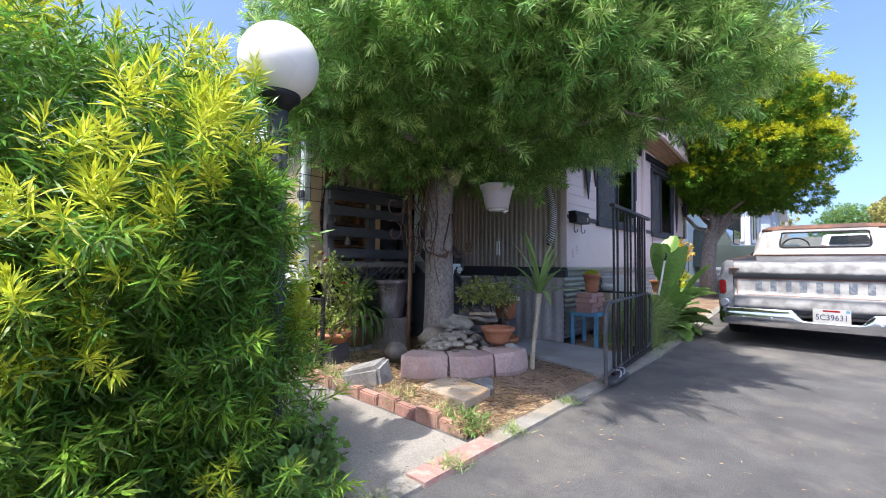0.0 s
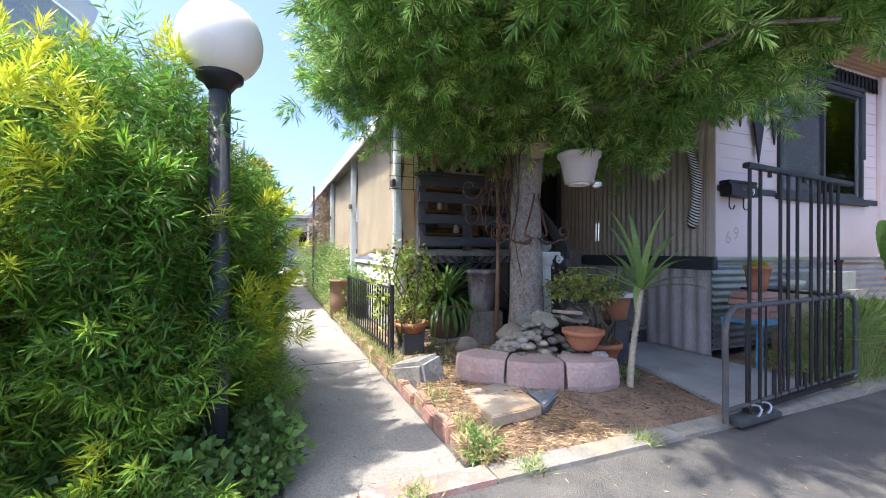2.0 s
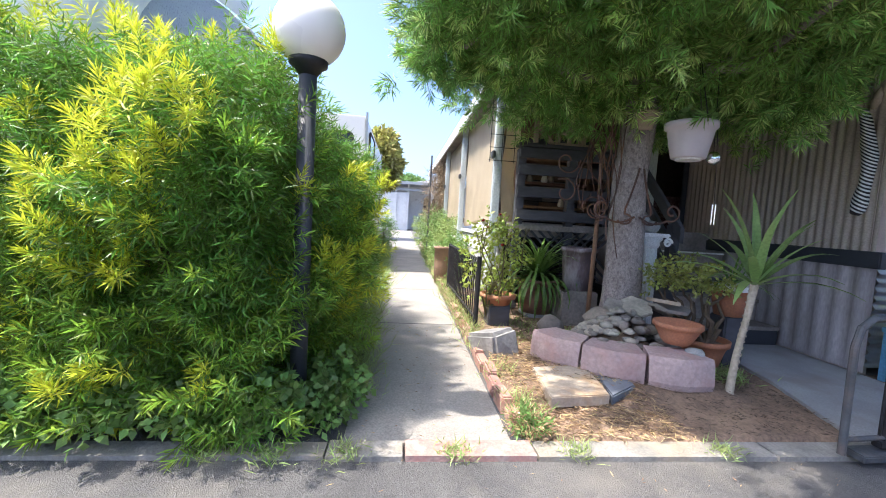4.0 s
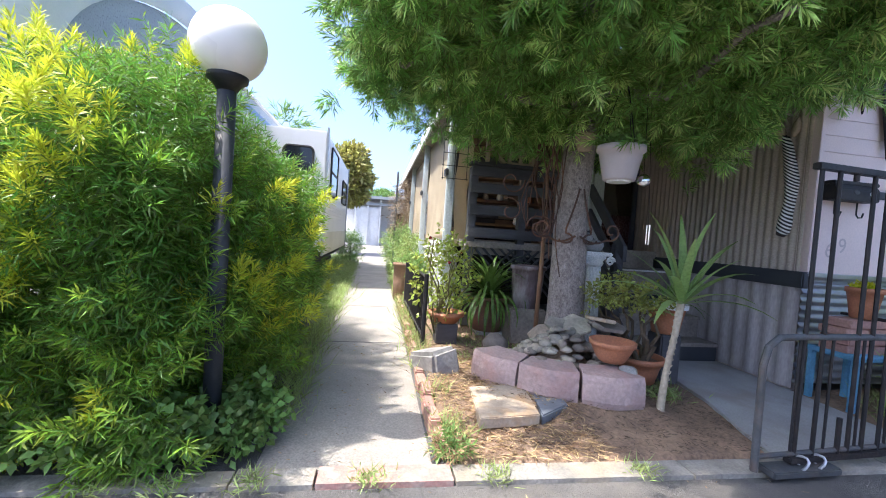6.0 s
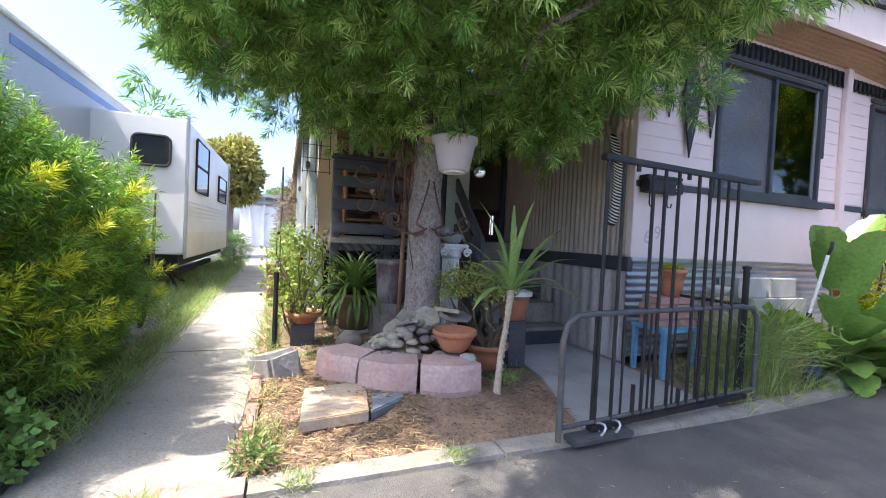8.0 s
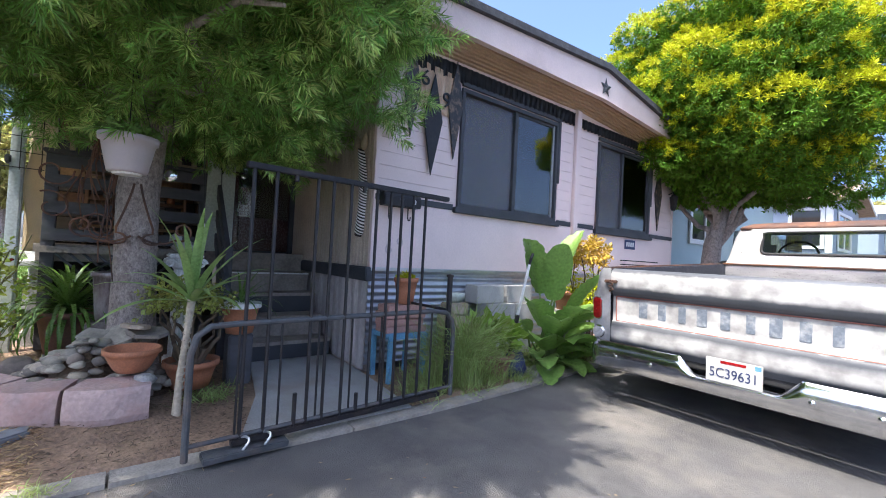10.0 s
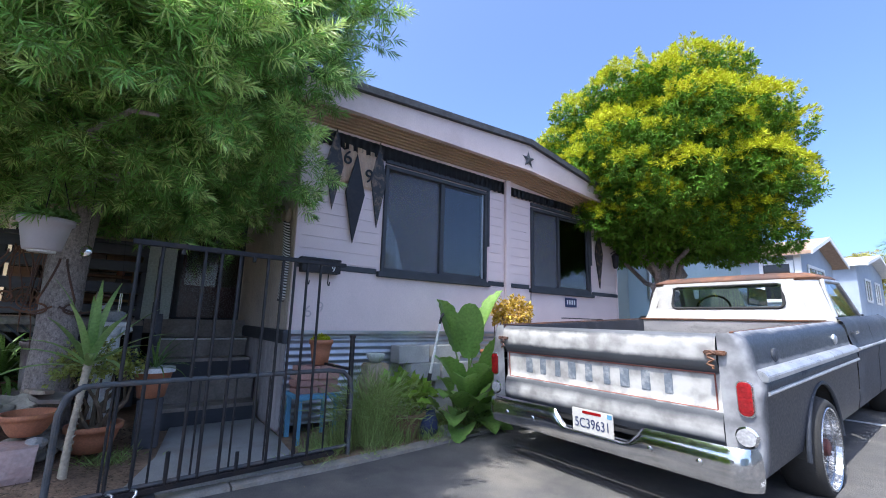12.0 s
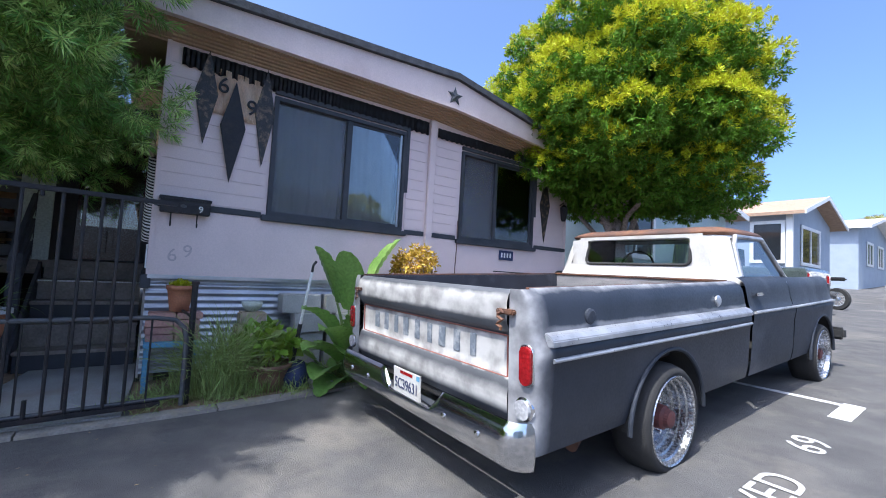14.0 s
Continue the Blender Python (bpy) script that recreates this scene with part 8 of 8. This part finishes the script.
def car(name, at, turn, length, width, height, paint, label, kind="car"):
    ob = tagged(new(name), label, kind)
    L, W, H = length, width / 2, height
    prof = [(0, 0.35), (0.02, 0.75), (0.1, 0.95), (0.55, 1.0), (0.85, H * 0.98), (1.6, H), (2.5, H * 0.97), (3.2, 1.0), (L - 0.3, 0.85), (L, 0.6), (L, 0.3)] if kind == "car" else [(0, 0.4), (0.0, 1.05), (0.04, 1.12), (1.7, 1.12), (1.75, 1.15), (1.95, H * 0.98), (2.3, H), (3.3, H * 0.98), (4.0, 1.2), (L - 0.2, 1.1), (L, 0.9), (L, 0.4)]
    bm = bmesh.new()
    rows = []
    for x in (-W, -W * 0.9, 0, W * 0.9, W):
        rows.append([bm.verts.new((x * (1 - (0.22 * max(0, (z - 1.0)) if abs(x) > W * 0.5 else 0)), y, z - (0.03 if abs(x) == W else 0))) for y, z in prof])
    for a, b in zip(rows, rows[1:]):
        for k in range(len(prof) - 1):
            bm.faces.new((a[k], a[k + 1], b[k + 1], b[k]))
    bm.faces.new(rows[0]), bm.faces.new(rows[-1][::-1])
    part("body", bm, paint, ob, "", False)
    for s in (1, -1):
        for y in (0.85, L - 0.9):
            wh = part("wheel", lathe([(0.18, -0.1), (0.31, -0.1), (0.33, 0), (0.31, 0.1), (0.18, 0.1)], m=pose(s * (W - 0.1), y, 0.33, 0, 90 * s, 0), sides=22), M_RUBBER, ob)
            part("rim", lathe([(0.19, 0.102), (0.1, 0.08), (0.001, 0.095)], m=pose(s * (W - 0.1), y, 0.33, 0, 90 * s, 0), sides=14), M_GALV, wh)
        part("tail_light", box((s * (W - 0.16) - 0.09, -0.03, 0.72), (s * (W - 0.16) + 0.09, 0.06, 1.0), 0.02), M_REDLENS, ob, "red tail light")
    if kind == "car":
        part("rear_window", prism([(-W * 0.7, 1.05), (W * 0.7, 1.05), (W * 0.6, H - 0.1), (-W * 0.6, H - 0.1)], 0.5, 0.56, "y"), M_WINDARK, ob)
    else:
        part("rear_window", prism([(-W * 0.75, 1.2), (W * 0.75, 1.2), (W * 0.68, H - 0.1), (-W * 0.68, H - 0.1)], 1.72, 1.76, "y"), M_WINDARK, ob)
    part("bumper", box((-W, -0.12, 0.42), (W, 0.02, 0.62), 0.03), M_CHROME if kind != "car" else paint, ob)
    part("licence_plate", box((-0.15, -0.135, 0.66), (0.15, -0.12, 0.8)), M_WHITE, ob)
    return place(ob, pose(*at, 0, 0, turn))


car("parked_pickup", (-0.5, 17.9, G(17.9)), 90, 5.4, 1.95, 1.75, M_DARKGREEN, "dark green-grey pickup truck parked beyond", "pickup")
car("silver_car", (0.75, 23.5, G(24.5)), -4, 4.3, 1.8, 1.5, M_SILVER, "silver hatchback parked at the roadside")
mc = thing("motorcycle", (0.3, 19.0, G(19)), "black motorcycle parked on its stand", "motorcycle")
for y in (18.4, 19.7):
    wh = part("wheel", lathe([(0.2, -0.05), (0.29, -0.05), (0.31, 0), (0.29, 0.05), (0.2, 0.05), (0.2, -0.05)], m=pose(0.3, y, G(y) + 0.31, 0, 90, 0), sides=22, caps=False), M_RUBBER, mc)
    part("rim", lathe([(0.2, -0.03), (0.18, -0.02), (0.18, 0.02), (0.2, 0.03)], m=pose(0.3, y, G(y) + 0.31, 0, 90, 0), sides=16, caps=False), M_GALV, wh)
    part("hub", tube([(0.24, y, G(y) + 0.31), (0.36, y, G(y) + 0.31)], 0.05, 10), M_GALV, wh)
    for k in range(6):
        a = math.pi * k / 6
        part("spoke", tube([(0.3, y - 0.19 * math.cos(a), G(y) + 0.31 - 0.19 * math.sin(a)), (0.3, y + 0.19 * math.cos(a), G(y) + 0.31 + 0.19 * math.sin(a))], 0.006, 4), M_GALV, wh)
rock((0.3, 19.05, G(19) + 0.85), (0.16, 0.3, 0.14), 2.2, material=M_BLACK, parent=mc, name="tank")
rock((0.3, 19.1, G(19) + 0.45), (0.2, 0.28, 0.22), 2.9, material=M_CHROME, parent=mc, name="engine")
part("seat", box((0.15, 18.25, G(19) + 0.78), (0.45, 18.9, G(19) + 0.88), 0.04), M_RUBBER, mc)
part("handlebar", tube([(-0.08, 19.3, G(19) + 1.1), (0.3, 19.4, G(19) + 1.02), (0.68, 19.3, G(19) + 1.1)], 0.018, 6), M_CHROME, mc)
part("fork", tube([(0.3, 19.4, G(19) + 1.0), (0.3, 19.7, G(19) + 0.31)], 0.03, 6), M_CHROME, mc)
part("stand", tube([(0.3, 19.0, G(19) + 0.3), (0.05, 18.9, G(19))], 0.015, 5), M_BLACK, mc)
place(mc, pose(-1.25, 20.8, G(20.8), 0, 0, 70))

# painted bay markings
mk = tagged(new("road_marking"), "white painted bay lines and stencilled lettering on the asphalt", kind="structure")


def decal(x0, x1, y0, y1, parent=mk):
    bm = bmesh.new()
    n = 6
    v = [[bm.verts.new((x, y0 + (y1 - y0) * k / n, ground_z(y0 + (y1 - y0) * k / n) + 0.004)) for x in (x0, x1)] for k in range(n + 1)]
    for a, b in zip(v, v[1:]):
        bm.faces.new((a[0], a[1], b[1], b[0]))
    part("line", bm, M_LINE, parent)


decal(-1.3, 1.33, 9.98, 10.06)
decal(1.33, 1.47, 9.55, 10.1)


def ground_text(body, size, x, y, turn):
    gz = ground_z(y)
    m = pose(x, y, gz + 0.005, SLOPE_DEG, 0, 0) @ pose(0, 0, 0, 0, 0, turn)
    text_mesh("stencil_text", body, size, m, M_LINE, mk, 0.0005)


SLOPE_DEG = math.degrees(math.atan(0.05))
ground_text("69", 0.3, 1.5, 8.75, 90)
ground_text("RESERVED", 0.3, 1.56, 7.42, 90)


# ---- distance ----
def far_tree(x, y, z0, h, r, material, label, seed, group="distant trees", squash=0.8):
    ob = thing("distant_tree", (x, y, z0), label, "tree", group)
    rs = np.random.RandomState(seed)
    part("trunk", tube([(x, y, z0 - 0.2), (x, y, z0 + h * 0.5), (x + 0.2, y, z0 + h * 0.8)], [0.2, 0.15, 0.06], 8), M_BARK, ob)
    parts_l = []
    for k in range(16):
        d = unit(rs.normal(size=3))
        c = np.array((x, y, z0 + h - r * squash)) + d * np.array((r, r, r * squash)) * 0.6
        p, dd = on_blob(rs, 130, c, (r * 0.45, r * 0.45, r * 0.36))
        parts_l.append(sprays(p, unit(dd + rs.normal(0, 0.4, dd.shape)), 6, 0.2, 0.32, 0.12, seed + k, (85, 25)))
    leaf_part("crown", parts_l, material, ob, seed)
    return ob


def palm(x, y, z0, h, seed, label="tall fan palm in the distance", size=1.5):
    ob = thing("palm_tree", (x, y, z0), label, "palm tree", "palms")
    part("trunk", tube([(x, y, z0 - 0.1), (x + 0.1, y, z0 + h * 0.5), (x, y + 0.1, z0 + h)], [0.22, 0.17, 0.15], 10), M_BARK, ob)
    rs = np.random.RandomState(seed)
    L = []
    for k in range(34):
        az, el = 2.4 * k, rs.uniform(-0.7, 1.2)
        d = np.array((math.cos(az) * math.cos(el), math.sin(az) * math.cos(el), math.sin(el)))
        n = 16
        f = np.linspace(0.25, 1, n)
        drop = -0.35 * f ** 2
        b = np.array((x, y + 0.1, z0 + h)) + d * f[:, None] * size + np.array((0, 0, 1)) * drop[:, None] * size
        dirs = np.tile(d, (n, 1)) + rs.normal(0, 0.45, (n, 3)) + np.array((0, 0, -0.3))
        L.append((b, dirs, np.full(n, 0.5 * size * 0.7), np.full(n, 0.05)))
    leaf_part("fronds", L, M_WEED, ob, seed)
    return ob


for k, (x, y, h, r) in enumerate(((-6, 70, 8, 3.5), (2, 74, 7, 3.5), (8, 68, 8, 4), (14, 72, 7, 4), (-14, 72, 9, 4), (20, 66, 8, 4), (5.5, 52, 5.5, 2.4), (9, 48, 5, 2.2))):
    far_tree(x, y, 1.9, h, r, M_WEED if k % 2 else M_OLIVE, "leafy tree in the far distance", 200 + k)
palm(-3.5, 66, 1.9, 8.5, 5)
palm(-16, -2.2, 0, 4.6, 7, "fan palm behind the trailer", 1.2)
far_tree(-17, 0.2, 0, 4.7, 0.95, M_OLIVE, "yellowing tree behind the trailer", 230, squash=1.6)
palm(11.5, 8.0, 0, 6.0, 9, "fan palm across the road", 1.7)
for k, (x, y) in enumerate(((17, -3), (19, 16), (-48, 2), (-34, -9))):
    far_tree(x, y, ground_z(y), 5.5, 2.4, M_OLIVE if k % 2 else M_WEED, "leafy tree across the road", 240 + k)
house("house_across", 9, 18, -8, 0, 0, 2.9, 3.7, M_GREENHOUSE, M_BROWNROOF, "pale mobile home across the road")
house("house_across", 9, 18, 5, 13, 0.2, 3.1, 3.9, M_RVCREAM, M_BROWNROOF, "cream mobile home across the road")
house("house_across", -12, 1, -22, -14, 0, 2.9, 3.7, M_RVCREAM, M_BROWNROOF, "cream mobile home behind the viewpoint")
